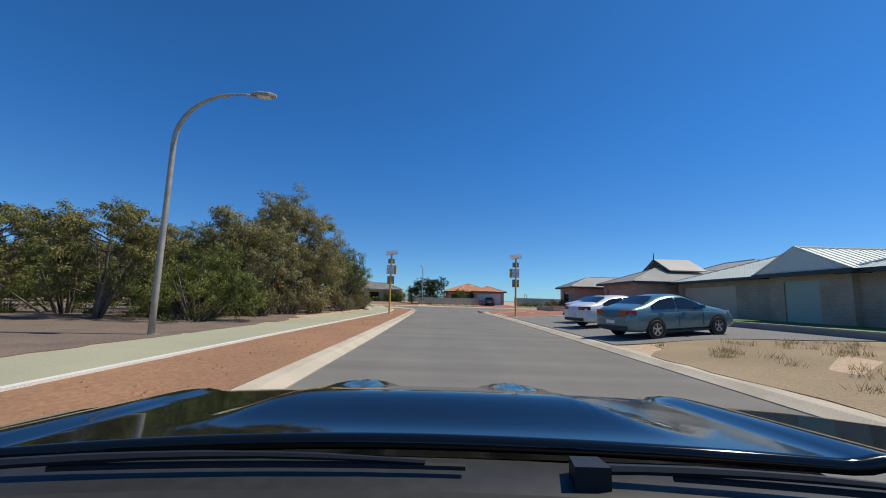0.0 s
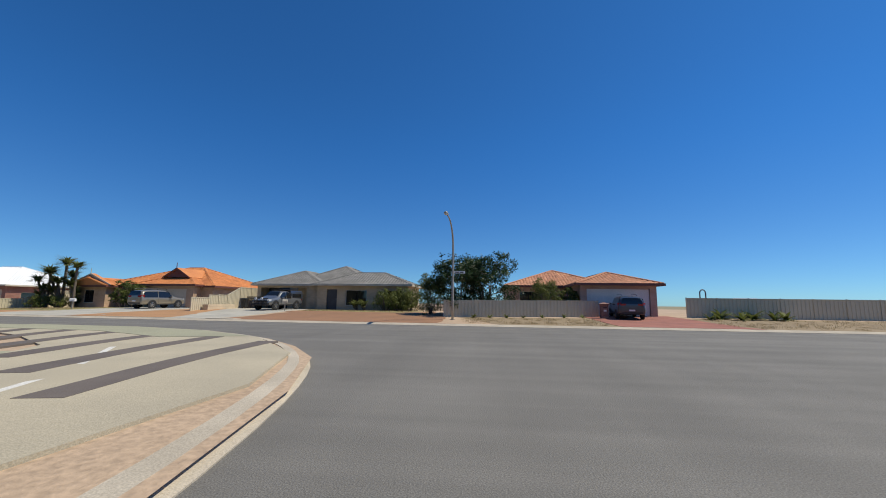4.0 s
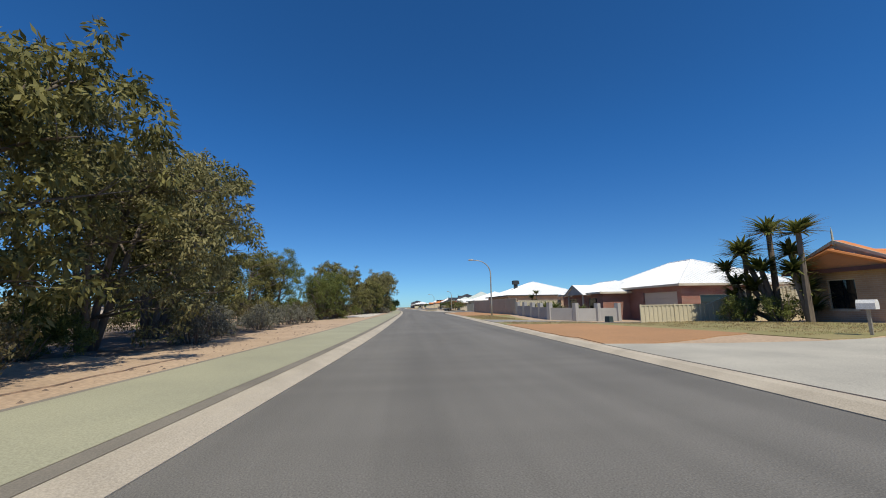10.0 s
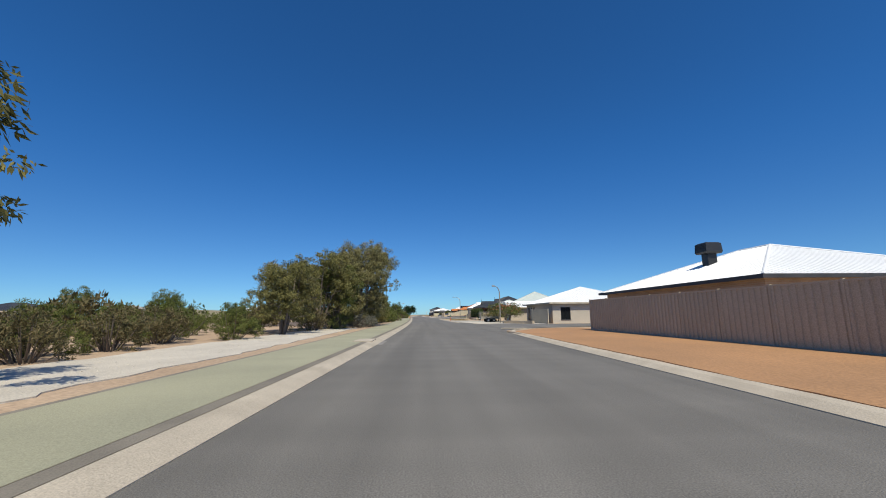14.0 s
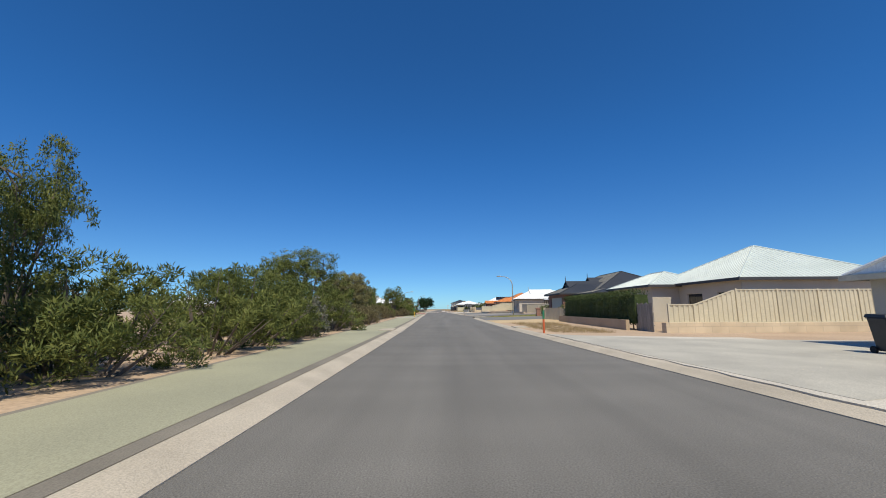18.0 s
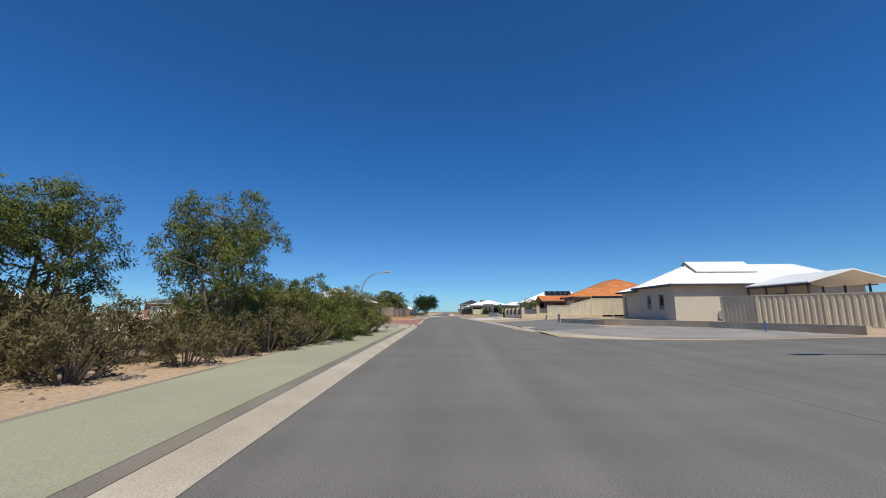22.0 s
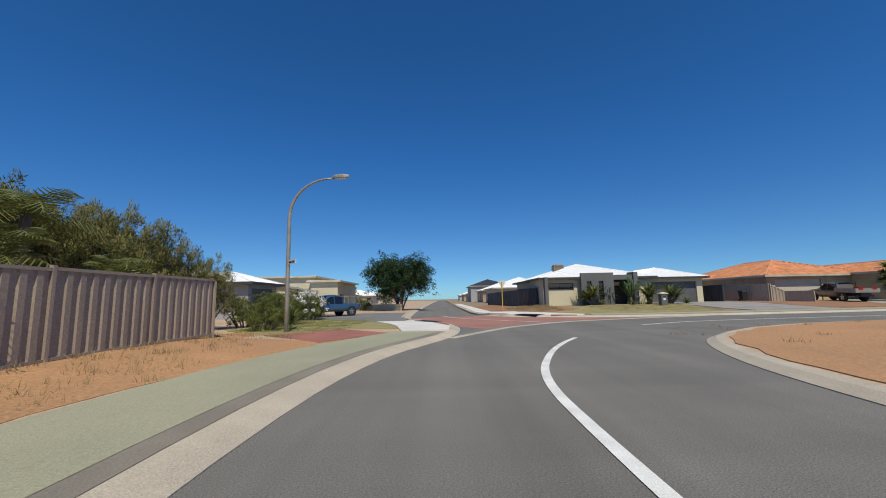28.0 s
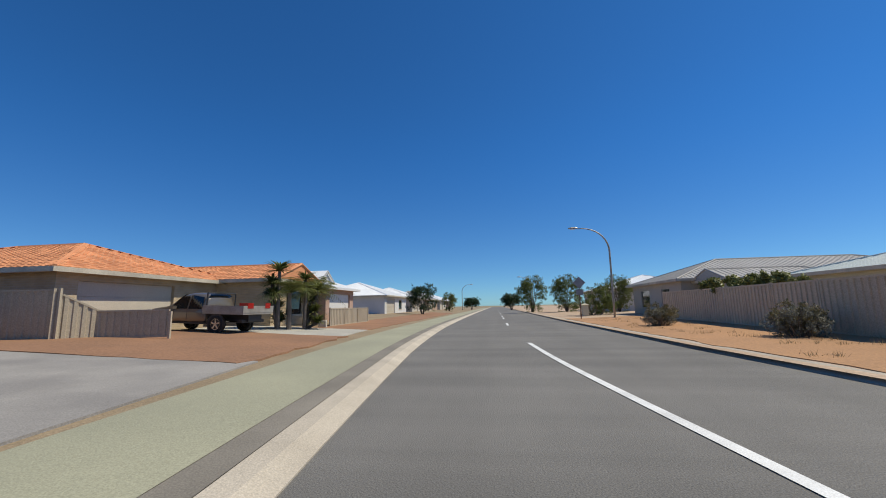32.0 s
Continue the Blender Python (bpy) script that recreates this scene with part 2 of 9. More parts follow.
DRYGRASS = surf("dry_grass_soil", (0.33, 0.25, 0.155), (0.22, 0.165, 0.10), 0.5, 0.95, 1.0, 25, spread=1.0)
LAWN = surf("lawn", (0.20, 0.205, 0.07), (0.36, 0.285, 0.145), 0.9, 0.9, 1.0, 35, spread=1.0)
TURF = surf("bright_turf", (0.10, 0.19, 0.035), (0.08, 0.15, 0.03), 0.8, 0.9, 0.8, 60)
SCRUB = surf("scrub_ground", (0.30, 0.245, 0.155), (0.21, 0.185, 0.105), 0.06, 0.95, 0.8, 6, spread=1.0)
PAVER_RED = masonry("red_paving", (0.34, 0.135, 0.10), (0.28, 0.115, 0.085), (0.22, 0.10, 0.08), 0.23, 0.115, 0.9, 0.006)
WHITE_ROOF = surf("white_roof_steel", (0.84, 0.85, 0.85), (0.79, 0.80, 0.80), 0.4, 0.45, 0.0, 30, vary=0.02)
GREY_ROOF = surf("grey_roof_steel", (0.36, 0.35, 0.335), (0.31, 0.30, 0.29), 0.4, 0.5, 0.0, 30)
DUNE_ROOF = surf("dune_roof_steel", (0.40, 0.375, 0.345), (0.35, 0.33, 0.30), 0.4, 0.5, 0.0, 30)
PALE_ROOF = surf("pale_green_roof_steel", (0.55, 0.60, 0.57), (0.49, 0.54, 0.51), 0.4, 0.5, 0.0, 30)
DARK_ROOF = surf("charcoal_roof_steel", (0.045, 0.048, 0.055), (0.035, 0.038, 0.045), 0.4, 0.5, 0.0, 30)
BLUE_ROOF = surf("blue_grey_roof_steel", (0.13, 0.17, 0.21), (0.10, 0.14, 0.18), 0.4, 0.5, 0.0, 30)
TILE_ORANGE = surf("orange_tile", (0.62, 0.235, 0.075), (0.52, 0.19, 0.065), 0.8, 0.75, 0.2, 60, island=0.14)
TILE_TERRA = surf("terracotta_tile", (0.58, 0.28, 0.155), (0.48, 0.22, 0.125), 0.8, 0.75, 0.2, 60, island=0.18)
TILE_SAND = surf("sandy_orange_tile", (0.66, 0.285, 0.13), (0.55, 0.225, 0.10), 0.8, 0.75, 0.2, 60, island=0.2)
TILE_GREY = surf("grey_tile", (0.25, 0.235, 0.215), (0.20, 0.19, 0.175), 0.8, 0.75, 0.2, 60, island=0.12)
BRICK_CREAM = masonry("cream_brick", (0.50, 0.39, 0.25), (0.44, 0.34, 0.215), (0.46, 0.38, 0.28))
BRICK_TAN = masonry("tan_brick", (0.46, 0.31, 0.205), (0.40, 0.265, 0.175), (0.44, 0.35, 0.27))
BRICK_RED = masonry("red_brick", (0.28, 0.095, 0.065), (0.22, 0.08, 0.058), (0.36, 0.28, 0.23))
BRICK_PINK = masonry("salmon_brick", (0.47, 0.29, 0.21), (0.41, 0.25, 0.185), (0.45, 0.34, 0.28))
BRICK_BROWN = masonry("brown_brick", (0.40, 0.315, 0.23), (0.33, 0.26, 0.19), (0.42, 0.36, 0.30))
LIMESTONE = masonry("limestone_block", (0.56, 0.46, 0.33), (0.50, 0.40, 0.28), (0.44, 0.36, 0.27), 0.9, 0.33)
RENDER_WHITE = surf("white_render", (0.66, 0.65, 0.63), (0.60, 0.59, 0.57), 0.5, 0.85, 0.2, 60)
RENDER_GREY = surf("grey_render", (0.37, 0.365, 0.36), (0.32, 0.315, 0.31), 0.5, 0.85, 0.2, 60)
RENDER_BEIGE = surf("beige_render", (0.50, 0.455, 0.385), (0.45, 0.41, 0.345), 0.5, 0.85, 0.2, 60)
RENDER_CREAM = surf("cream_render", (0.60, 0.55, 0.39), (0.55, 0.50, 0.355), 0.5, 0.85, 0.2, 60)
RENDER_DARK = surf("charcoal_render", (0.13, 0.13, 0.135), (0.11, 0.11, 0.115), 0.5, 0.8, 0.2, 60)
RENDER_SAGE = surf("sage_render", (0.48, 0.50, 0.43), (0.43, 0.45, 0.385), 0.5, 0.85, 0.2, 60)
FENCE_CREAM = surf("cream_fence_steel", (0.56, 0.50, 0.37), (0.51, 0.455, 0.335), 0.6, 0.55, 0.0, 30, vary=0.04)
FENCE_TAUPE = surf("taupe_fence_steel", (0.46, 0.395, 0.29), (0.42, 0.36, 0.265), 0.6, 0.55, 0.0, 30, vary=0.04)
FENCE_TAN = surf("tan_fence_steel", (0.56, 0.46, 0.32), (0.50, 0.41, 0.285), 0.6, 0.55, 0.0, 30, vary=0.04)
SLEEPER_GREY = surf("weathered_timber", (0.36, 0.33, 0.29), (0.25, 0.225, 0.195), 4, 0.9, 0.6, 50, stretch=(6, 6, 0.6), vary=0.12)
FENCE_PINK = surf("rose_brown_fence_steel", (0.32, 0.255, 0.205), (0.28, 0.225, 0.18), 0.6, 0.55, 0.0, 30, vary=0.05)
FENCE_DARK = surf("charcoal_fence_steel", (0.05, 0.05, 0.055), (0.04, 0.04, 0.045), 0.6, 0.55, 0.0, 30, vary=0.05)
FENCE_BLUE = surf("slate_fence_steel", (0.10, 0.115, 0.145), (0.085, 0.10, 0.125), 0.6, 0.55, 0.0, 30, vary=0.05)
TRIM_CREAM = surf("cream_trim", (0.58, 0.52, 0.41), None, 1.5, 0.6)
TRIM_WHITE = surf("white_trim", (0.70, 0.70, 0.69), (0.64, 0.64, 0.63), 1.5, 0.6)
TRIM_DARK = surf("dark_trim", (0.055, 0.055, 0.06), None, 1.5, 0.6)
TRIM_GREEN = surf("dark_green_trim", (0.03, 0.05, 0.05), None, 1.5, 0.6)
TRIM_RED = surf("brown_red_trim", (0.16, 0.06, 0.045), None, 1.5, 0.6)
DOOR_BEIGE = surf("beige_garage_door", (0.54, 0.48, 0.385), (0.50, 0.445, 0.36), 0.8, 0.6)
DOOR_WHITE = surf("white_garage_door", (0.68, 0.67, 0.64), (0.63, 0.62, 0.59), 0.8, 0.6)
DOOR_GREY = surf("charcoal_garage_door", (0.11, 0.11, 0.115), None, 0.8, 0.55)
DOOR_SALMON = surf("salmon_garage_door", (0.50, 0.31, 0.25), (0.46, 0.28, 0.225), 0.8, 0.6)
DOOR_TEAL = surf("pale_green_roller_shutter", (0.36, 0.46, 0.40), (0.32, 0.41, 0.36), 0.8, 0.6)
GLASS = shiny("window_glass", (0.012, 0.014, 0.016), 0.04, 0.0, 0.0, 0.6)
# near-black tone that stands in for the shade inside carports and porch
SHADE_DARK = surf("painted_shade_dark", (0.06, 0.055, 0.05), None, 1.0, 0.9)
GALV = surf("galvanised_steel", (0.40, 0.375, 0.33), (0.30, 0.275, 0.235), 3.0, 0.5, 0.1, 60, metal=0.35)
BARK = surf("grey_bark", (0.19, 0.155, 0.125), (0.11, 0.09, 0.075), 3.0, 0.9, 0.8, 25, stretch=(1, 1, 0.25))
LEAF_GUM = leafy("gum_leaf", (0.095, 0.100, 0.038), (0.33, 0.295, 0.135))
LEAF_OLIVE = leafy("olive_leaf", (0.075, 0.084, 0.028), (0.28, 0.255, 0.09))
LEAF_GREEN = leafy("wattle_leaf", (0.055, 0.085, 0.020), (0.215, 0.23, 0.062))
LEAF_HEATH = leafy("heath_leaf", (0.075, 0.080, 0.034), (0.225, 0.18, 0.09))
LEAF_GREY = leafy("saltbush_leaf", (0.11, 0.115, 0.09), (0.23, 0.225, 0.18))
LEAF_DARK = leafy("fig_leaf", (0.014, 0.032, 0.012), (0.045, 0.085, 0.025), 0.4)
LEAF_PALM = leafy("palm_leaf", (0.070, 0.100, 0.026), (0.23, 0.235, 0.075), 0.45)
STRAW = leafy("dry_straw", (0.28, 0.21, 0.11), (0.42, 0.33, 0.18), 0.9)
RUBBER = surf("black_rubber", (0.018, 0.018, 0.018), None, 4.0, 0.8)
DARKPLASTIC = surf("dark_plastic", (0.025, 0.026, 0.028), None, 4.0, 0.5)
CHROME = shiny("bright_alloy", (0.62, 0.63, 0.64), 0.25, 0.9)
CARGLASS = shiny("car_glass", (0.010, 0.012, 0.014), 0.03, 0.0, 0.0, 0.7)
SIGN_YELLOW = surf("yellow_sign_paint", (0.68, 0.42, 0.03), (0.60, 0.36, 0.03), 2, 0.6)
SIGN_WHITE = surf("white_sign_face", (0.76, 0.76, 0.75), (0.70, 0.70, 0.69), 2, 0.5)
SIGN_GREY = surf("grey_sign_back", (0.30, 0.31, 0.32), None, 2, 0.5, metal=0.3)
BLACK = surf("black_paint", (0.015, 0.015, 0.016), None, 2, 0.5)
POST_GREEN = surf("green_marker_paint", (0.03, 0.24, 0.12), None, 4, 0.6)
POST_ORANGE = surf("orange_marker_paint", (0.62, 0.13, 0.04), None, 4, 0.6)

# ---- small mesh tools ----
class Shape:
    """Collects corners and faces, then becomes one mesh."""

    def __init__(self):
        self.v, self.f = [], []

    def face(self, *pts):
        k = len(self.v)
        self.v += [tuple(p) for p in pts]
        self.f.append(tuple(range(k, k + len(pts))))
        return self

    def box(self, x0, y0, z0, x1, y1, z1):
        k = len(self.v)
        self.v += [(x0, y0, z0), (x1, y0, z0), (x1, y1, z0), (x0, y1, z0), (x0, y0, z1), (x1, y0, z1), (x1, y1, z1), (x0, y1, z1)]
        self.f += [tuple(k + i for i in q) for q in ((3, 2, 1, 0), (4, 5, 6, 7), (0, 1, 5, 4), (1, 2, 6, 5), (2, 3, 7, 6), (3, 0, 4, 7))]
        return self

    def loft(self, rings, caps=True):
        k, n = len(self.v), len(rings[0])
        for r in rings:
            self.v += [tuple(p) for p in r]
        for i in range(len(rings) - 1):
            for j in range(n):
                a, b = k + i * n + j, k + i * n + (j + 1) % n
                self.f.append((a, b, b + n, a + n))
        if caps:
            self.f.append(tuple(k + j for j in reversed(range(n))))
            self.f.append(tuple(k + (len(rings) - 1) * n + j for j in range(n)))
        return self

    def prism(self, poly, z0, z1):
        return self.loft([[(x, y, z0) for x, y in poly], [(x, y, z1) for x, y in poly]])

    def slab(self, poly, y0, y1):
        """A side outline (x, z) pushed out from y0 to y1."""
        return self.loft([[(x, y1, z) for x, z in poly], [(x, y0, z) for x, z in poly]])

    def tube(self, pts, radii, n=8):
        pts = [Vector(p) for p in pts]
        if not isinstance(radii, (list, tuple)):
            radii = [radii] * len(pts)
        rings, side = [], None
        for i, p in enumerate(pts):
            d = (pts[min(i + 1, len(pts) - 1)] - pts[max(i - 1, 0)]).normalized()
            ref = side if side else (Vector((1, 0, 0)) if abs(d.x) < 0.8 else Vector((0, 1, 0)))
            side = (ref - d * ref.dot(d)).normalized()
            up = d.cross(side)
            rings.append([p + (side * math.cos(a) + up * math.sin(a)) * radii[i] for a in (2 * math.pi * j / n for j in range(n))])
        return self.loft(rings)

    def disc(self, c, r, axis, w, n=20):
        c, a = Vector(c), Vector(axis).normalized() * (w / 2)
        return self.tube([c - a, c + a], r, n)

    def mesh(self, name, smooth=False):
        me = bpy.data.meshes.new(name)
        me.from_pydata(self.v, [], self.f)
        if smooth:
            me.polygons.foreach_set("use_smooth", [True] * len(me.polygons))
        return me


def thing(name, label, category, at=(0, 0, 0), turn=0.0, group="", kind=""):
    ob = new(name)
    ob.empty_display_size = 0.3
    ob.matrix_basis = pose(*at, 0, 0, turn)
    return tagged(ob, label, category, group, kind)


def part(name, shape, material, parent, label="", smooth=False, kind=""):
    """One mesh as a part of a thing, or of one of its parts."""
    me = shape if isinstance(shape, bpy.types.Mesh) else shape.mesh(name, smooth)
    if not me.materials:
        me.materials.append(material)
    ob = new(name, me)
    ob.parent = parent
    return tagged(ob, label, "", "", kind)


def piece(name, me, parent, m):
    """A repeat of one mesh under a parent, at its own pose."""
    ob = new(name, me)
    ob.parent = parent
    ob.matrix_basis = m
    return ob


def solid(name, shape, material, label, category, kind="", smooth=False):
    """A top-level object that is one mesh."""
    ob = new(name, shape if isinstance(shape, bpy.types.Mesh) else shape.mesh(name, smooth))
    if not ob.data.materials:
        ob.data.materials.append(material)
    return tagged(ob, label, category, "", kind)


def soften(ob, width=0.02, segments=2):
    mod = ob.modifiers.new("bevel", "BEVEL")
    mod.width, mod.segments, mod.limit_method = width, segments, "ANGLE"
    return ob


def line_at(pts, t):
    """The second value of a list of pairs at the first value t, in a straight line between pairs sorted by the first."""
    return float(np.interp(t, [p[0] for p in pts], [p[1] for p in pts]))


def smoothstep(t):
    t = max(0.0, min(1.0, t))
    return t * t * (3 - 2 * t)

# ---- the lie of the land: the roads' edges and the rise of the ground beside them ----
SOUTH_EDGE = sorted([(-600, 57.5), (-330, 57.6), (-295.5, 58.1), (-292.6, 58.9), (-290.9, 59.7), (-288.5, 60.8), (-286.1, 61.35), (-283.0, 61.2), (-281.0, 60.75), (-279.8, 60.3), (-277, 59.2), (-273, 58.6), (-268, 58.7), (-252.6, 59.0),
                     (-236, 59.9), (-228, 60.2), (-214, 60.5), (-195, 60.9), (-165, 61.9), (-131, 62.6), (-100, 62.6), (-70, 62.1), (-45, 61.6), (-29, 60.7), (-20.9, 60.4),
                     (-16, 60.1), (-11.7, 58.9), (-8.4, 56.7), (-6.6, 54.9), (-5.2, 52.9), (-4.1, 49.8), (-3.2, 45.5), (-2.75, 40.0), (-2.6, 30), (-2.45, 15), (-2.3, -80)])
NORTH_EDGE = sorted([(-286.5, 400), (-286, 200), (-285.5, 110), (-285.1, 92), (-284.6, 84), (-283.9, 78), (-283.2, 74.3), (-281.9, 71.3), (-280.5, 69.4), (-279.2, 68.05), (-277.4, 67.0), (-275.0, 66.05), (-272.5, 65.5), (-270, 65.2), (-262, 65.4),
                     (-249, 66.1), (-240, 66.9), (-229, 67.5), (-215, 67.9), (-205, 68.4), (-189, 68.6), (-170, 68.4), (-150, 68.8), (-133, 69.5), (-103, 70.2), (-77, 69.7), (-69, 69.3), (-45, 68.5),
                     (-28, 68.0), (-18.5, 67.5), (-4, 67.1), (5.5, 67.0), (60, 66.8)])
R1_EAST = [(-80, 4.7), (15, 4.6), (30, 4.5), (39, 4.1), (44, 4.3), (48, 5.6), (52, 8.0), (55.5, 12.0), (58, 18.0), (59, 26.0), (59.3, 60.0)]
R3_WEST = [(62.85, -330), (63.0, -302), (63.25, -298.9), (63.85, -297.1), (64.7, -295.5), (66.05, -294.2), (67.5, -293.2), (69.25, -292.3), (70.9, -291.85), (73.1, -291.55), (77, -291.6), (81, -291.8), (86, -292.4), (95, -293.3), (112, -294.0), (200, -294.5), (400, -295.0)]


MOUTHS = ((-128.0, -124.0, -105.0, -101.0, 1), (-210.0, -205.0, -190.5, -186.0, 1), (-250.0, -244.5, -226.5, -219.0, -1))


def mouth(x, side):
    """How far a place lies in the mouth of a side street, 0 to 1."""
    for a, b, c, d, s in MOUTHS:
        if s == side and a < x < d:
            return min(smoothstep((x - a) / (b - a)), smoothstep((d - x) / (d - c)))
    return 0.0


# how far the house lots north of the street rise or fall behind the kerb
LOT_RISE = [(-300, 0.3), (-262, 0.3), (-252, 0.25), (-240, 0.5), (-229, 0.5), (-217, 0.4), (-200, 0.3), (-184, 0.25), (-172, 0.2), (-166, 0.06), (-152, -0.1), (-140, -0.1), (-120, 0.0), (-101, 0.1), (-77, 0.05),
            (-68, -0.35), (-61, -0.36), (-55, -0.1), (-50, 0.08), (-40, 0.3), (-27, 0.4), (60, 0.42)]


def gz(x, y):
    """The height of the ground at a place."""
    if y > 300 or x > 70:
        return 0.35
    yn, ys = line_at(NORTH_EDGE, x), line_at(SOUTH_EDGE, x)
    if x > -286.5 and y > yn:
        d = min(y - yn, (x + 286.0) * 1.0 if y > 80 and x < -260 else 99)
        return 0.10 * (1 - mouth(x, 1) * (1 - smoothstep((y - yn) / 6))) + line_at(LOT_RISE, x) * smoothstep((d - 0.5) / 12)
    if x < -291 and y > 62.8:
        d = min(line_at(R3_WEST, y) - x, (y - 62.8) * 1.5)
        if d < 0:
            return 0.0
        return 0.10 + 0.38 * smoothstep((d - 2.5) / 10)
    if x > -2.2 and y < 60:
        d = x - line_at(R1_EAST, y)
        return 0.10 + 0.24 * smoothstep(d / 4.5) + 0.16 * smoothstep((d - 5) / 10) if d > 0 else 0.0
    if x <= -2.2 and y < ys:
        return 0.10 * (1 - mouth(x, -1) * (1 - smoothstep((ys - y) / 6))) + 0.10 * smoothstep((min(ys - y, -2.2 - x) - 5) / 10) + 0.30 * smoothstep((ys - y - 2.6) / 3.5) * smoothstep((-243.0 - x) / 6) * smoothstep((x + 284.0) / 8)
    return 0.0


def drape(name, poly, material, lift, label="", category="", cell=3.0, rag=0.0, seed=1, kind="structure", flush=None):
    """A sheet of ground cover inside an outline, laid on the lie of the land."""
    rnd = random.Random(seed)
    pts = []
    for i, (x, y) in enumerate(poly):
        x2, y2 = poly[(i + 1) % len(poly)]
        n = max(1, int(math.hypot(x2 - x, y2 - y) / (0.7 if rag else 6)))
        for k in range(n):
            t = k / n
            j = rag * (rnd.random() - 0.5) * 2 if rag else 0
            px, py = x + (x2 - x) * t, y + (y2 - y) * t
            pts.append((px + j, py + j * (rnd.random() - 0.5) * 2))
    bm = bmesh.new()
    f = bm.faces.new([bm.verts.new((x, y, 0)) for x, y in pts])
    f.normal_update()
    if f.normal.z < 0:
        f.normal_flip()
    xs, ys = [p[0] for p in pts], [p[1] for p in pts]
    bmesh.ops.triangulate(bm, faces=bm.faces[:])
    if max(xs) - min(xs) < 130 and max(ys) - min(ys) < 130:
        for lo, hi, no in ((min(xs), max(xs), (1, 0, 0)), (min(ys), max(ys), (0, 1, 0))):
            c = math.ceil(lo / cell) * cell
            while c < hi:
                bmesh.ops.bisect_plane(bm, geom=bm.verts[:] + bm.edges[:] + bm.faces[:], plane_co=(c, c, 0), plane_no=no)
                c += cell
    for v in bm.verts:
        v.co.z = gz(v.co.x, v.co.y) + (0.003 if flush and v.co.y < line_at(NORTH_EDGE, v.co.x) + flush else lift)
    rim = [e for e in bm.edges if e.is_boundary]
    low = bmesh.ops.extrude_edge_only(bm, edges=rim)
    for v in low["geom"]:
        if isinstance(v, bmesh.types.BMVert):
            v.co.z -= 0.10
    me = bpy.data.meshes.new(name)
    bm.to_mesh(me)
    bm.free()
    me.materials.append(material)
    ob = new(name, me)
    return tagged(ob, label or name.replace("_", " "), category or "ground", "", kind)


def offset_line(pts, d):
    out = []
    for i, p in enumerate(pts):
        a, b = Vector(pts[max(i - 1, 0)]), Vector(pts[min(i + 1, len(pts) - 1)])
        t = (b - a).normalized()
        out.append((p[0] - t.y * d, p[1] + t.x * d))
    return out


def resample(pts, step):
    out = [pts[0]]
    for a, b in zip(pts, pts[1:]):
        n = max(1, round(math.dist(a, b) / step))
        out += [(a[0] + (b[0] - a[0]) * k / n, a[1] + (b[1] - a[1]) * k / n) for k in range(1, n + 1)]
    return out


def smooth_line(pts, rounds=2):
    for _ in range(rounds):
        out = [pts[0]]
        for a, b in zip(pts, pts[1:]):
            out += [(a[0] * 0.75 + b[0] * 0.25, a[1] * 0.75 + b[1] * 0.25), (a[0] * 0.25 + b[0] * 0.75, a[1] * 0.25 + b[1] * 0.75)]
        pts = out + [pts[-1]]
    return pts


def ribbon(name, pts, profile, material, label, category="kerb", kind="structure", parent=None):
    """A profile (offset to the left, height) carried along a line on the ground."""
    s = Shape()
    rows = [offset_line(pts, o) for o, _ in profile]
    for i in range(len(pts) - 1):
        for k in range(len(profile) - 1):
            s.face((*rows[k][i], profile[k][1]), (*rows[k][i + 1], profile[k][1]), (*rows[k + 1][i + 1], profile[k + 1][1]), (*rows[k + 1][i], profile[k + 1][1]))
    for i in (0, len(pts) - 1):
        s.face(*[(*rows[k][i], profile[k][1]) for k in range(len(profile))])
    if parent:
        return part(name, s, material, parent)
    return solid(name, s, material, label, category, kind)

# ---- ground, roads, kerbs, paths ----
far = Shape()
far.face((-2600, -2600, -0.35), (2600, -2600, -0.35), (2600, 2600, -0.35), (-2600, 2600, -0.35))
solid("ground", far, SCRUB, "dry scrubland reaching to the horizon", "ground", "structure")

# low hills along the horizon to the south
hills = Shape()
rnd = random.Random(9)
bear = [radians(192 + 2.2 * k) for k in range(54)]
tall = [30 + 16 * math.sin(k * 0.37) + 10 * math.sin(k * 0.83 + 1) + rnd.uniform(-4, 4) for k in range(54)]
tall = [h * min(1, k / 9, (53 - k) / 9) for k, h in enumerate(tall)]
for r, f in ((1700, 0.0), (1900, 0.55), (2150, 1.0), (2500, 0.0)):
    hills.v += [(-100 + r * math.cos(b), r * math.sin(b), -0.4 + f * h) for b, h in zip(bear, tall)]
hills.f += [(54 * j + i, 54 * j + i + 1, 54 * j + i + 55, 54 * j + i + 54) for j in range(3) for i in range(53)]
solid("hills", hills, SCRUB, "low dry scrub-covered hills on the horizon", "hill", "structure", True)


def verge(name, stations, depths, at, material, label):
    s = Shape()
    rows = [[at(t, d) for d in depths] for t in stations]
    for a, b in zip(rows, rows[1:]):
        for k in range(len(depths) - 1):
            s.face(a[k], b[k], b[k + 1], a[k + 1])
    solid(name, s, material, label, "ground", "structure")


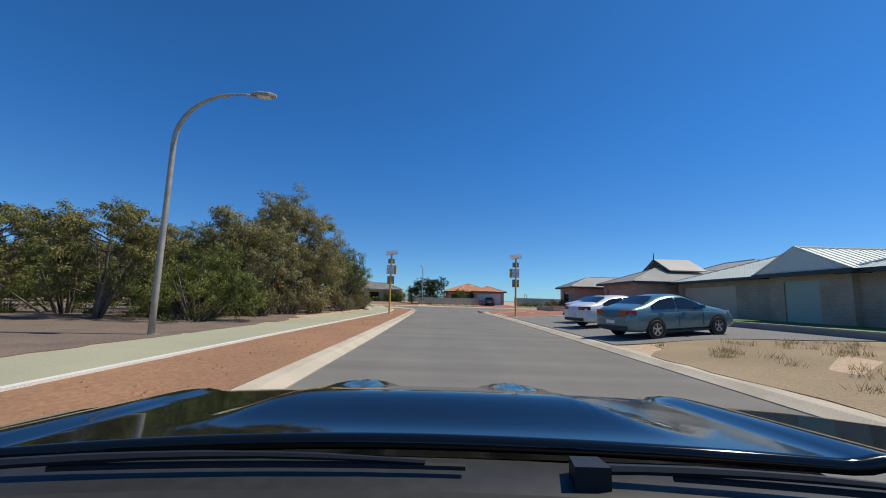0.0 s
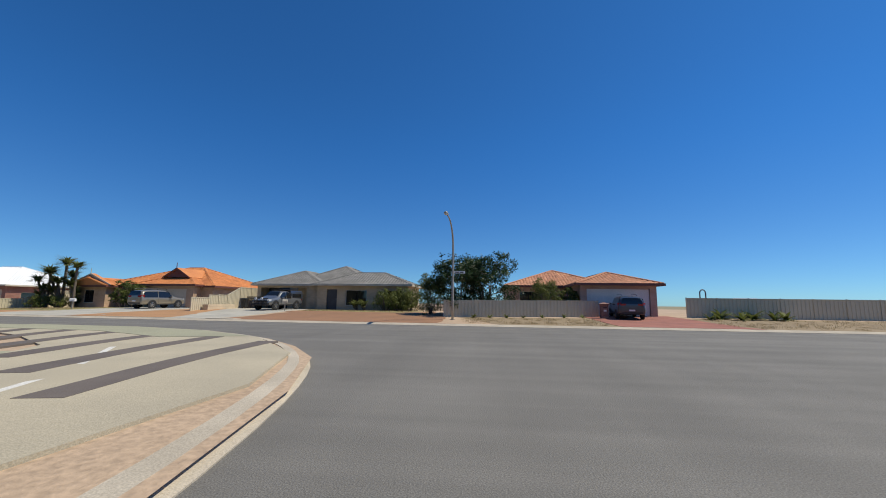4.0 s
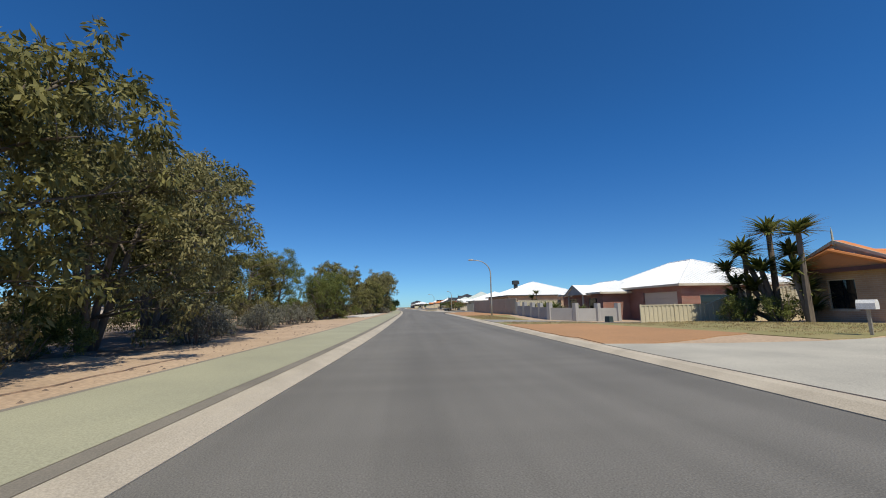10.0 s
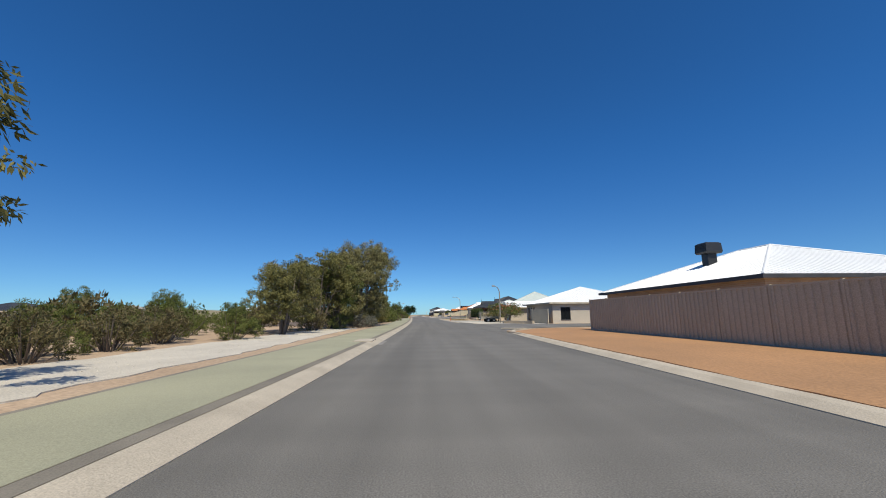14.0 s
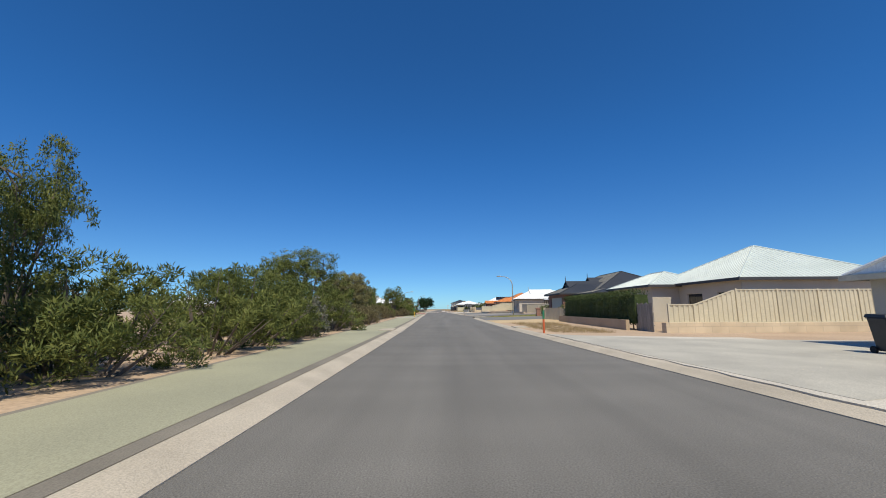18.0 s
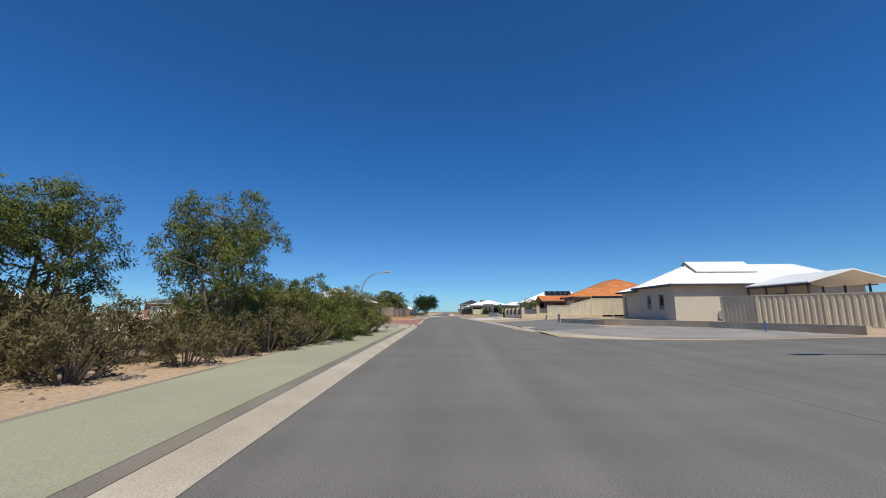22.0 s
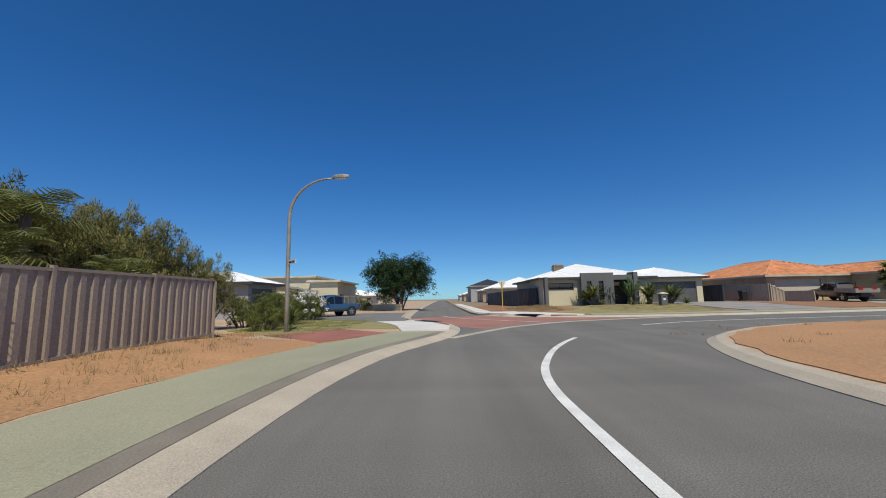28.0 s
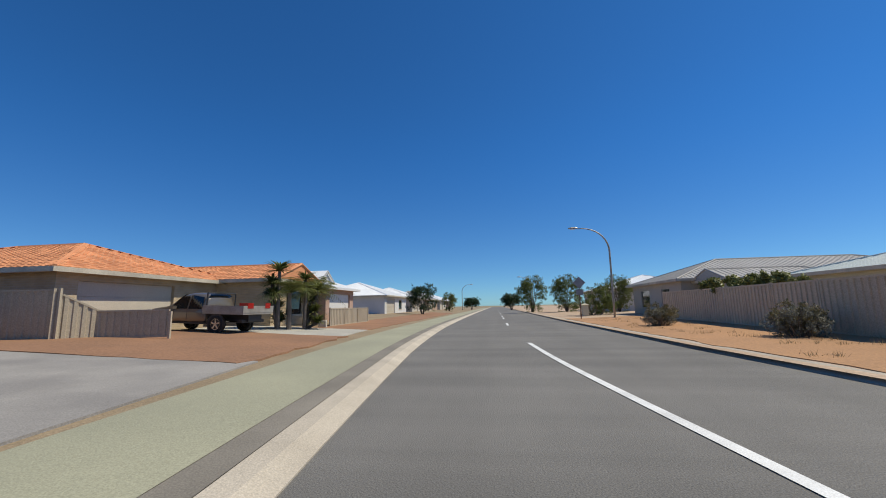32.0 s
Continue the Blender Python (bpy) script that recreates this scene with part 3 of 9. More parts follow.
DEPTHS = [0.3, 0.8, 1.6, 2.5, 4, 6, 8, 10.5, 13, 17, 25, 45, 120, 400]
xs_n = sorted({round(float(v), 2) for v in list(np.arange(-262, 61, 4)) + [p[0] for p in NORTH_EDGE if p[1] < 300]}, reverse=True)
verge("ground_north", xs_n, DEPTHS, lambda x, d: (x, line_at(NORTH_EDGE, x) + d, gz(x, line_at(NORTH_EDGE, x) + d) if d < 100 else 0.2), SAND, "sandy verge and house lots beside the street")
xs_s = sorted({round(float(v), 2) for v in list(np.arange(-596, -6, 4)) + [p[0] for p in SOUTH_EDGE]}, reverse=True)
verge("ground_south", xs_s, DEPTHS, lambda x, d: (x, line_at(SOUTH_EDGE, x) - d, gz(x, line_at(SOUTH_EDGE, x) - d) if d < 100 else 0.0), SAND, "sandy bushland floor beside the street")
verge("ground_east", list(np.arange(-80, 59.5, 3)), DEPTHS, lambda y, d: (line_at(R1_EAST, y) + d, y, gz(line_at(R1_EAST, y) + d, y) if d < 60 else 0.3), SAND, "sandy verge and house lots beside the road")
verge("ground_west", [62.85, 62.95, 63.0, 63.12, 63.25, 63.5, 63.85, 64.3, 64.7, 65.3, 66.05, 66.8, 67.5, 68.4, 69.25, 70.1, 70.9, 72.0, 73.1, 75] + list(np.arange(77, 400, 4)), DEPTHS, lambda y, d: (line_at(R3_WEST, y) - d, y, gz(line_at(R3_WEST, y) - d, y) if d < 100 else 0.3), DRYGRASS, "dry verge and house lots at the bend")

outline = [(-2.3, -80), (-2.4, 6), (-2.7, 25), (-3.0, 40)] + [(x - 0.2, y - 0.3) for x, y in sorted(SOUTH_EDGE, reverse=True) if -300 < x < -3]
outline += [(-600, 57.5), (-600, 63.1)] + [(x - 0.25, y + 0.2) for y, x in R3_WEST] + [(x + 0.2, y + 0.3) for x, y in NORTH_EDGE] + [(60, 59.0)]
outline += [(x + 0.3, y - 0.3) for y, x in sorted(R1_EAST, reverse=True)]
road = drape("road", outline, ASPHALT, 0.0, "grey asphalt suburban street", "road")
for v in road.data.vertices:
    v.co.z = 0.0

LINE_SOUTH = smooth_line([(-2.0, -80), (-2.1, 6), (-2.4, 25), (-2.7, 40), (-3.2, 45.5), (-4.1, 49.8), (-5.4, 53.2), (-8.2, 56.7), (-12.0, 59.1), (-16.5, 60.2), (-21, 60.4), (-29, 60.7), (-45, 61.6), (-70, 62.1),
                           (-100, 62.6), (-131, 62.6), (-165, 61.9), (-195, 60.9), (-214, 60.5), (-221, 60.3), (-224.8, 59.6), (-227.0, 57.8), (-228.0, 55.0), (-228.3, 46), (-228.4, 20)])
LINE_SOUTH2 = smooth_line([(-240.2, 20), (-240.8, 46), (-242.2, 53.4), (-244.0, 56.0), (-248.2, 58.3), (-252.4, 58.9), (-255, 59.0), (-268, 58.7), (-273, 58.6), (-277, 59.2), (-279.8, 60.3), (-281.0, 60.75), (-283.0, 61.2), (-286.1, 61.35), (-288.5, 60.8), (-290.9, 59.7), (-292.6, 58.9), (-295.5, 58.1), (-330, 57.6), (-600, 57.5)])
LINE_NORTH = [smooth_line(q) for q in (
    [(60, 66.8), (5.5, 67.0), (-4, 67.1), (-18.5, 67.5), (-28, 68.0), (-45, 68.5), (-69, 69.3), (-77, 69.7), (-101, 70.2), (-105.5, 71.0), (-107.6, 73.5), (-108, 79), (-108, 140)],
    [(-119, 140), (-119, 79), (-119.6, 75.5), (-123, 71.4), (-128, 69.9), (-133, 69.5), (-150, 68.8), (-170, 68.4), (-186, 68.4), (-190, 69.6), (-192.2, 72.5), (-192.6, 78), (-192.6, 140)],
    [(-199.2, 140), (-199.2, 78), (-200.2, 73.5), (-204.5, 69.6), (-210, 68.2), (-215, 67.9), (-229, 67.5), (-240, 66.9), (-249, 66.1), (-262, 65.4), (-270, 65.2), (-272.5, 65.5), (-275.0, 66.05), (-277.4, 67.0), (-279.2, 68.05), (-280.5, 69.4), (-281.9, 71.3),
     (-283.2, 74.3), (-283.9, 78), (-284.6, 84), (-285.1, 92), (-285.5, 110), (-286, 200), (-286.4, 390)])]
LINE_EAST = smooth_line([(x, y) for y, x in R1_EAST])
LINE_WEST = smooth_line([(-600, 62.8), (-330, 62.85)] + [(x, y) for y, x in R3_WEST[1:]])
KERB_UP = [(0.0, -0.02), (0.0, 0.015), (0.10, 0.05), (0.22, 0.10), (0.44, 0.115), (0.44, -0.1)]


def kerb_run(name, line, side, label="cream concrete mountable kerb along the street"):
    prof = [(o * side, z) for o, z in KERB_UP]
    ribbon(name, line, prof, KERB, label)


kerb_run("kerb_south", LINE_SOUTH, 1)
kerb_run("kerb_south_bend", LINE_SOUTH2, 1)
for q in LINE_NORTH:
    kerb_run("kerb_north", q, -1)
kerb_run("kerb_east", LINE_EAST, -1)
kerb_run("kerb_west", LINE_WEST, 1)


def upto(line, x0, x1, y0=-999, y1=999):
    return [p for p in line if x0 <= p[0] <= x1 and y0 <= p[1] <= y1]


# path beside road one: pale green with a white concrete edge, set back behind a strip of red dirt
p1 = smooth_line([(-5.3, -80), (-5.2, 5), (-4.85, 23), (-4.5, 34), (-5.2, 42), (-7.4, 49), (-10.5, 53.0)])
ribbon("path_edge", p1, [(-0.12, 0.10), (-0.12, 0.15), (0.0, 0.15), (0.0, 0.10)], CONCRETE_NEW, "white concrete edging strip along the footpath", "path")
ribbon("footpath", p1, [(0.0, 0.135), (2.15, 0.14)], GREENPATH, "pale green concrete footpath", "path")
drape("dirt_strip", offset_line(upto(LINE_SOUTH, -3.2, 0, -80, 46), 0.42) + offset_line(p1, -0.10)[::-1][len(p1) // 5:], DIRT_RED, 0.012, "gravelly red dirt strip between kerb and footpath", rag=0.05)
# path along road two: dark band, green path, dark edge, straight behind the kerb
p2 = [p for p in LINE_SOUTH if -216.5 < p[0] < -15.5 and p[1] > 59.9]
ribbon("path_band", p2, [(0.445, 0.118), (0.68, 0.122)], DARKBAND, "grey paving band behind the kerb", "path")
ribbon("green_path", p2, [(0.68, 0.126), (2.85, 0.13)], GREENPATH, "pale green concrete path along the street", "path")
ribbon("path_border", p2, [(2.85, 0.124), (3.02, 0.122)], DARKBAND, "grey border along the green path", "path")
p3 = [p for p in LINE_SOUTH2 if -282.5 < p[0] < -253 and p[1] > 58.4]
ribbon("path_band", p3, [(0.445, 0.118), (0.75, 0.122)], DARKBAND, "grey paving band behind the kerb", "path")
ribbon("green_path", p3, [(0.75, 0.126), (2.6, 0.13)], GREENPATH, "pale green concrete path at the bend", "path")
p4 = [p for p in LINE_WEST if p[1] > 69.6]
ribbon("path_band", p4, [(0.445, 0.118), (0.8, 0.122)], DARKBAND, "grey paving band behind the kerb", "path")
ribbon("green_path", p4, [(0.8, 0.126), (2.7, 0.13)], GREENPATH, "pale green concrete path past the bend", "path")

# side streets
drape("side_street", [(-101, 70.0), (-105.5, 70.9), (-107.8, 73.5), (-108.2, 140), (-118.8, 140), (-118.8, 79), (-119.6, 77.4), (-122.6, 74.8), (-124.4, 72.7), (-125.4, 71.4), (-127.1, 70.4), (-131.1, 69.4), (-115, 69.4)], ASPHALT, 0.05, "grey asphalt side street", "road", cell=1.0, flush=0.2)
drape("side_street", [(-186, 68.2), (-190, 69.4), (-192.4, 72.5), (-192.8, 140), (-199, 140), (-199, 78), (-200, 73.5), (-202.1, 70.9), (-203.7, 69.5), (-207, 67.9), (-210, 67.7), (-198, 67.9)], ASPHALT, 0.05, "grey asphalt side street", "road", cell=1.0, flush=0.2)
drape("side_street_south", [(-222.4, 60.3), (-225.2, 59.6), (-227.2, 57.9), (-228.2, 55), (-228.3, 20), (-240.0, 20), (-240.6, 46), (-242.0, 53.4), (-243.8, 55.9), (-248.2, 58.2), (-252.0, 58.85)], ASPHALT_RED, 0.022, "red asphalt entrance to a side street", "road", cell=1.5)
STRIP = smooth_line([(-281.0, 60.8), (-282.7, 61.8), (-285.1, 63.25), (-286.1, 64.2), (-288.35, 66.65), (-289.46, 69.2), (-290.0, 70.9), (-290.6, 72.6), (-291.2, 75.0), (-291.6, 76.4)], 3)
threshold = drape("red_threshold", [(-286.1, 61.4), (-288.5, 60.9), (-290.9, 59.8), (-292.2, 59.1), (-295.1, 58.2), (-296.2, 59.8), (-297.1, 62.9), (-297.2, 63.9), (-295.5, 64.8), (-294.2, 66.1), (-293.2, 67.6), (-292.3, 69.3), (-291.8, 71), (-291.55, 73.2)] + [p for p in STRIP if p[0] < -284][::-1], ASPHALT_RED, 0.006, "red asphalt threshold at the side street", "road", kind="structure")
for v in threshold.data.vertices:
    v.co.z = 0.006 if v.co.z > -0.02 else -0.09
ribbon("threshold_band", STRIP, [(0.14, 0.003), (0.15, 0.009), (0.52, 0.009), (0.53, 0.003)], ASPHALT_OLD, "grey asphalt band beside the flush strip", "road")
ribbon("flush_kerb", STRIP, [(-0.15, -0.03), (-0.13, 0.013), (0.13, 0.014), (0.15, -0.03)], KERB, "flush concrete strip across the threshold", "kerb")

for q in ([(-252.4, 58.75), (-244, 59.25), (-232, 59.75), (-222.6, 60.05)],):
    ribbon("flush_kerb", smooth_line(q), [(-0.17, -0.03), (-0.13, 0.027), (0.13, 0.029), (0.17, -0.03)], KERB, "flush concrete strip across the side street's mouth", "kerb")


def paint(name, line, w, label, lift=0.010):
    s = Shape()
    a, b = offset_line(line, w / 2), offset_line(line, -w / 2)
    for i in range(len(line) - 1):
        s.face((*b[i], lift), (*b[i + 1], lift), (*a[i + 1], lift), (*a[i], lift))
    solid(name, s, PAINT, label, "road marking", "structure")


centre = smooth_line([(-243, 63.3), (-249, 63.1), (-256, 62.4), (-262, 61.95), (-268.6, 62.0), (-273.2, 62.2), (-276.9, 63.3), (-280.4, 65.0), (-283.6, 67.8), (-285.8, 71), (-287.2, 75.5), (-288.0, 80.5), (-288.9, 87.5), (-289.4, 94.5), (-289.8, 104), (-290.2, 160), (-290.5, 300)], 3)
cl = resample(centre, 0.5)
for a, b in ((7, 13), (19, 25), (33, 37)):
    paint("lane_marking", cl[a:b], 0.13, "white painted centre line on the asphalt")
for q in ([(-266.5, 61.95), (-271.0, 61.95), (-274.3, 62.1), (-277.2, 63.05), (-279.1, 63.95), (-280.4, 64.75)],
          [(-285.2, 69.3), (-286.0, 70.8), (-286.65, 72.3), (-287.05, 73.9), (-287.5, 76.5), (-287.85, 79.7), (-288.2, 82.8), (-288.65, 86.2), (-289.1, 90.0), (-289.42, 94.4)]):
    paint("lane_marking", smooth_line(q, 3), 0.15, "white painted centre line round the bend")
for k, (y0, y1) in enumerate(((106.3, 109.8), (119, 122.5), (126, 130), (140, 144), (155, 159), (170, 174))):
    paint("lane_marking", [(line_at([(80, -288.0), (87.5, -288.9), (94.5, -289.4), (104, -289.8), (200, -290.3)], y), y) for y in (y0, (y0 + y1) / 2, y1)], 0.14, "white painted centre line on the asphalt")

paint("lane_marking", smooth_line([(-288.0, 66.0), (-290.8, 63.9), (-292.9, 62.5), (-294.75, 61.4), (-298.4, 60.5)]), 0.12, "white line over the red threshold", 0.014)

# house lots and verges: dirt, lawn, drives
drape("dirt_verge", offset_line([p for p in LINE_NORTH[0] if -19.5 < p[0] < -3], -0.40) + [(-19, 77), (-17, 77.8), (-10, 76.5), (-6, 79), (-4.5, 72.5)][::-1], DIRT_RED, 0.012, "bare red dirt verge with wheel tracks", rag=0.15)
drape("dirt_verge", [(-18.9, 68.2), (-4.4, 67.8), (-4.4, 77), (-8.0, 77.2), (-17.5, 77.8)], DIRT_RED, 0.016, "bare red dirt verge beside the driveway", rag=0.12)
drape("dry_verge", offset_line([p for p in LINE_NORTH[0] if -3 < p[0] < 40], -0.40) + [(-3.5, 73.4), (7.0, 74.2), (12, 75), (40, 75)], DRYGRASS, 0.010, "dry sandy verge with straw", rag=0.1)
drape("red_drive", [(6.2, 67.5), (13.5, 67.4), (12.8, 77.5), (5.8, 77.5)], PAVER_RED, 0.025, "red brick paved driveway", "driveway")
drape("concrete_drive", [(-19.2, 68.0), (-28.5, 68.5), (-27.5, 74), (-26, 83), (-19, 83), (-18.6, 76)], CONCRETE, 0.025, "pale concrete driveway", "driveway")
drape("front_lawn", [(-17.5, 77.9), (-8.5, 77.0), (-7.0, 81.5), (-18.5, 81.5)], LAWN, 0.02, "patchy front lawn", rag=0.15)
drape("dirt_verge", [(-22.5, 68.45), (-30.4, 68.6), (-30.9, 73), (-27.6, 79), (-25.6, 79), (-24.2, 74)], DIRT_ORANGE, 0.034, "bare orange dirt verge", rag=0.15)
drape("concrete_drive", [(-28.6, 68.5), (-40, 68.8), (-38, 74), (-37.2, 82), (-29.6, 82), (-30.2, 74)], CONCRETE, 0.025, "pale concrete driveway", "driveway")
drape("dirt_verge", [(-39.5, 69.0), (-53.5, 69.3), (-52.5, 74.0), (-41, 74.6)], DIRT_ORANGE, 0.02, "bare orange dirt verge", rag=0.2)
drape("front_lawn", [(-38.2, 74.5), (-52, 73.8), (-51, 81), (-38, 83)], LAWN, 0.015, "dry front lawn", rag=0.15)
drape("front_lawn", [(-52.5, 69.3), (-57, 69.4), (-57.5, 74), (-51.5, 75)], LAWN, 0.018, "dry front lawn", rag=0.15)
drape("paved_drive", [(-56.5, 69.4), (-62.6, 69.6), (-60.4, 75.3), (-52.4, 78.5), (-51, 78), (-55.8, 74)], CONCRETE_DARK, 0.028, "grey block-paved driveway", "driveway")
drape("front_lawn", [(-62.4, 69.7), (-77, 70.2), (-77.5, 73.4), (-76, 75.6), (-62.8, 74)], LAWN, 0.018, "dry front lawn", rag=0.15)
drape("dirt_verge", [(-75.5, 70.2), (-103, 70.7), (-107, 73.5), (-106.5, 77), (-76.8, 76.5), (-77.6, 73)], DIRT_ORANGE, 0.02, "bare orange dirt verge along the fence", rag=0.15)
drape("gravel_verge", [(-120.2, 77.0), (-122.7, 74.7), (-124.5, 72.65), (-125.5, 71.35), (-127.2, 70.4), (-131.1, 69.75), (-148, 69.4), (-147, 77), (-121, 79)], SAND_WHITE, 0.03, "white limestone gravel verge", rag=0.15)
drape("concrete_drive", [(-135.6, 69.9), (-148.8, 69.3), (-146.2, 73.0), (-145.4, 82), (-138.4, 82), (-137.6, 76)], CONCRETE, 0.035, "pale concrete driveway with sand blown over it", "driveway")
drape("sand_drive", [(-163.5, 68.9), (-171, 68.9), (-171.5, 76), (-163.5, 75)], SAND_YELLOW, 0.02, "yellow sand drive", rag=0.1)
drape("asphalt_drive", [(-170.8, 68.9), (-184.6, 68.8), (-182.5, 73.5), (-181.2, 78.4), (-173.8, 78.4), (-172.0, 74)], ASPHALT_OLD, 0.03, "grey asphalt driveway", "driveway")
drape("front_lawn", [(-184.4, 68.9), (-188, 69.2), (-191.2, 71.6), (-191.9, 79), (-181.8, 79), (-182.3, 74)], LAWN, 0.018, "yellow-green front lawn", rag=0.1)
drape("dry_verge", [(-200.6, 74), (-204.5, 70.2), (-210, 68.8), (-212, 73.5), (-211, 77.6), (-200, 78)], CONCRETE_DARK, 0.018, "grey concrete apron at the corner")
drape("asphalt_drive", [(-209.5, 68.8), (-229.4, 67.9), (-229.2, 78.2), (-219.6, 77.5), (-219.0, 74.2), (-212, 73.4)], ASPHALT_OLD, 0.03, "wide grey driveway apron", "driveway")
drape("bright_turf", [(-219.0, 74.3), (-214.5, 74.8), (-210.4, 76.4), (-210.6, 77.1), (-219.4, 77.4)], TURF, 0.20, "bright green turf strip behind a low limestone wall", "lawn")
drape("aggregate_drive", [(-229.5, 67.9), (-239.0, 67.4), (-238.3, 73.0), (-238.4, 78.4), (-229.9, 79)], EXPOSED, 0.03, "tan exposed-aggregate driveway", "driveway")
drape("gravel_verge", [(-238.8, 67.3), (-256, 66.3), (-256.5, 70), (-252.5, 73.5), (-239.2, 75.4)], SAND_WHITE, 0.02, "white gravel verge", rag=0.1)
drape("asphalt_drive", [(-255.8, 66.2), (-262, 65.9), (-270.2, 78), (-261, 81), (-256.3, 73)], CONCRETE_DARK, 0.03, "dark grey driveway", "driveway")
drape("dirt_corner", [(-261, 65.9), (-270, 65.7), (-274.8, 66.55), (-277.2, 67.5), (-278.9, 68.5), (-280.1, 69.7), (-281.4, 71.5), (-282.7, 74.4), (-283.4, 78.2), (-284.0, 84), (-284.6, 92), (-285.0, 114), (-279.4, 114), (-279.6, 93), (-277, 84), (-268, 74)], DIRT_ORANGE, 0.02, "orange sand on the inside of the bend", rag=0.12)
drape("dirt_verge", [(-252.8, 57.6), (-255, 56.3), (-268, 56.0), (-273, 55.9), (-279.5, 57.2), (-281.5, 58.4), (-285.5, 53), (-270, 50.2), (-256.5, 51.0), (-249, 47.5), (-246.6, 50)], DIRT_ORANGE, 0.02, "orange sandy verge with dry tufts", rag=0.15)
drape("front_lawn", [(-251.6, 39.0), (-247.0, 38.4), (-246.6, 43), (-248.2, 48.5), (-251.8, 50.4)], LAWN, 0.05, "green front lawn strip", rag=0.12)
drape("dirt_corner", [(-242.9, 53.4), (-244.5, 55.6), (-248.5, 57.8), (-252.8, 58.4), (-252.6, 52), (-249.4, 46), (-242.4, 40)], DIRT_ORANGE, 0.03, "orange sandy corner with dry grass", rag=0.12)
drape("brick_strip", [(-279.2, 57.0), (-282.2, 58.6), (-284.6, 56.2), (-281, 54.6)], PAVER_RED, 0.03, "red brick paving by the street lamp", "paving")
drape("front_lawn", [(-281.5, 54.3), (-284.8, 56.4), (-284.0, 59.8), (-289.6, 57.2), (-296, 56.8), (-296, 51), (-284.5, 51.5)], LAWN, 0.025, "green front lawn", rag=0.1)
drape("asphalt_drive", [(-289.9, 57.0), (-290.0, 58.3), (-292.0, 58.5), (-295.5, 57.6), (-304, 57.2), (-304.5, 55.0), (-303, 51), (-300, 47.4), (-295.2, 47.4), (-294.0, 51.5), (-291.8, 55)], ASPHALT_OLD, 0.045, "grey asphalt driveway beside the lawn", "driveway")
drape("concrete_ramp", [(-283.0, 58.95), (-285.6, 58.5), (-287.6, 57.9), (-289.7, 56.9), (-289.8, 58.3), (-290.7, 59.25), (-288.3, 60.38), (-286.1, 60.92), (-283.0, 60.76)], CONCRETE_NEW, 0.045, "new white concrete crossing ramp", "paving")
drape("concrete_ramp", [(-302, 63.42), (-301.9, 64.8), (-299.5, 66.25), (-296.9, 68.3), (-294.15, 70.05), (-292.75, 69.45), (-293.6, 67.7), (-294.55, 66.4), (-295.75, 65.15), (-297.25, 64.3), (-299.0, 63.68)], CONCRETE_NEW, 0.045, "new white concrete crossing ramp", "paving")
drape("concrete_path", [(-301.95, 63.42), (-600, 63.3), (-600, 64.7), (-301.85, 64.78)], CONCRETE_NEW, 0.045, "white concrete footpath along the side street", "path")
for q in ([(-299.6, 63.62), (-296.7, 65.35), (-296.05, 65.3), (-296.35, 64.85), (-297.9, 64.05)], [(-293.75, 67.7), (-292.95, 69.1), (-292.75, 69.0), (-293.35, 67.55)], [(-287.9, 60.05), (-287.9, 60.42), (-286.2, 60.85), (-285.3, 60.85)]):
    drape("red_paving_inset", q, PAVER_RED, 0.056, "red brick inset in the white concrete ramp", "paving", cell=1.0)
drape("dirt_corner", [(-301.9, 64.9), (-325, 64.8), (-325, 68), (-306, 69.4), (-299.5, 71.6), (-297.2, 68.2), (-299.5, 66.35)], DIRT_RED, 0.03, "red dirt corner with dry weeds", rag=0.15)
drape("asphalt_drive", [(-294.8, 82.0), (-296.0, 89.0), (-306, 90.2), (-308, 87.6), (-308, 80.6)], CONCRETE_DARK, 0.04, "grey asphalt driveway", "driveway")
drape("dirt_verge", [(-296.1, 88.6), (-296.8, 96.4), (-304, 96.6), (-312, 95.6), (-309, 88.6)], DIRT_RED, 0.055, "red dirt verge", rag=0.15)
drape("concrete_drive", [(-297.0, 96.3), (-297.4, 101), (-305, 101.5), (-305, 97)], CONCRETE, 0.035, "pale concrete driveway", "driveway")
drape("front_lawn", [(-297.0, 68.4), (-294.7, 70.4), (-294.6, 74), (-295.0, 79.8), (-303.2, 82.0), (-303.4, 73.8), (-299.4, 71.4)], LAWN, 0.03, "patchy dry and green front lawn", rag=0.2)
drape("dirt_verge", [(-297.4, 101.2), (-298, 150), (-302, 150), (-301, 101.4)], DIRT_RED, 0.03, "red dirt verge", rag=0.15)
# beside road one, to the east
drape("dry_verge", [(5.0, -60), (5.0, 9.5), (6.5, 12.0), (16, 12), (20, 9), (20, -60)], DRYGRASS, 0.015, "dry weedy verge", rag=0.15)
drape("asphalt_drive", [(5.0, 11.6), (4.95, 28.6), (13, 30.8), (17, 27), (17, 12.2), (7.5, 12.0)], ASPHALT_OLD, 0.03, "grey asphalt parking apron", "driveway")
drape("front_turf", [(13.6, 9.0), (13.4, 26), (16.4, 27), (17.2, 9.0)], TURF, 0.22, "bright green turf behind a low kerb", "lawn", kind="structure")
drape("dirt_verge", [(5.0, 28.9), (8.6, 28.8), (13, 30.6), (16.5, 33.9), (10.5, 32.15), (6.3, 31.15), (5.0, 30.85)], DIRT_RED, 0.025, "dry dirt verge", rag=0.1)
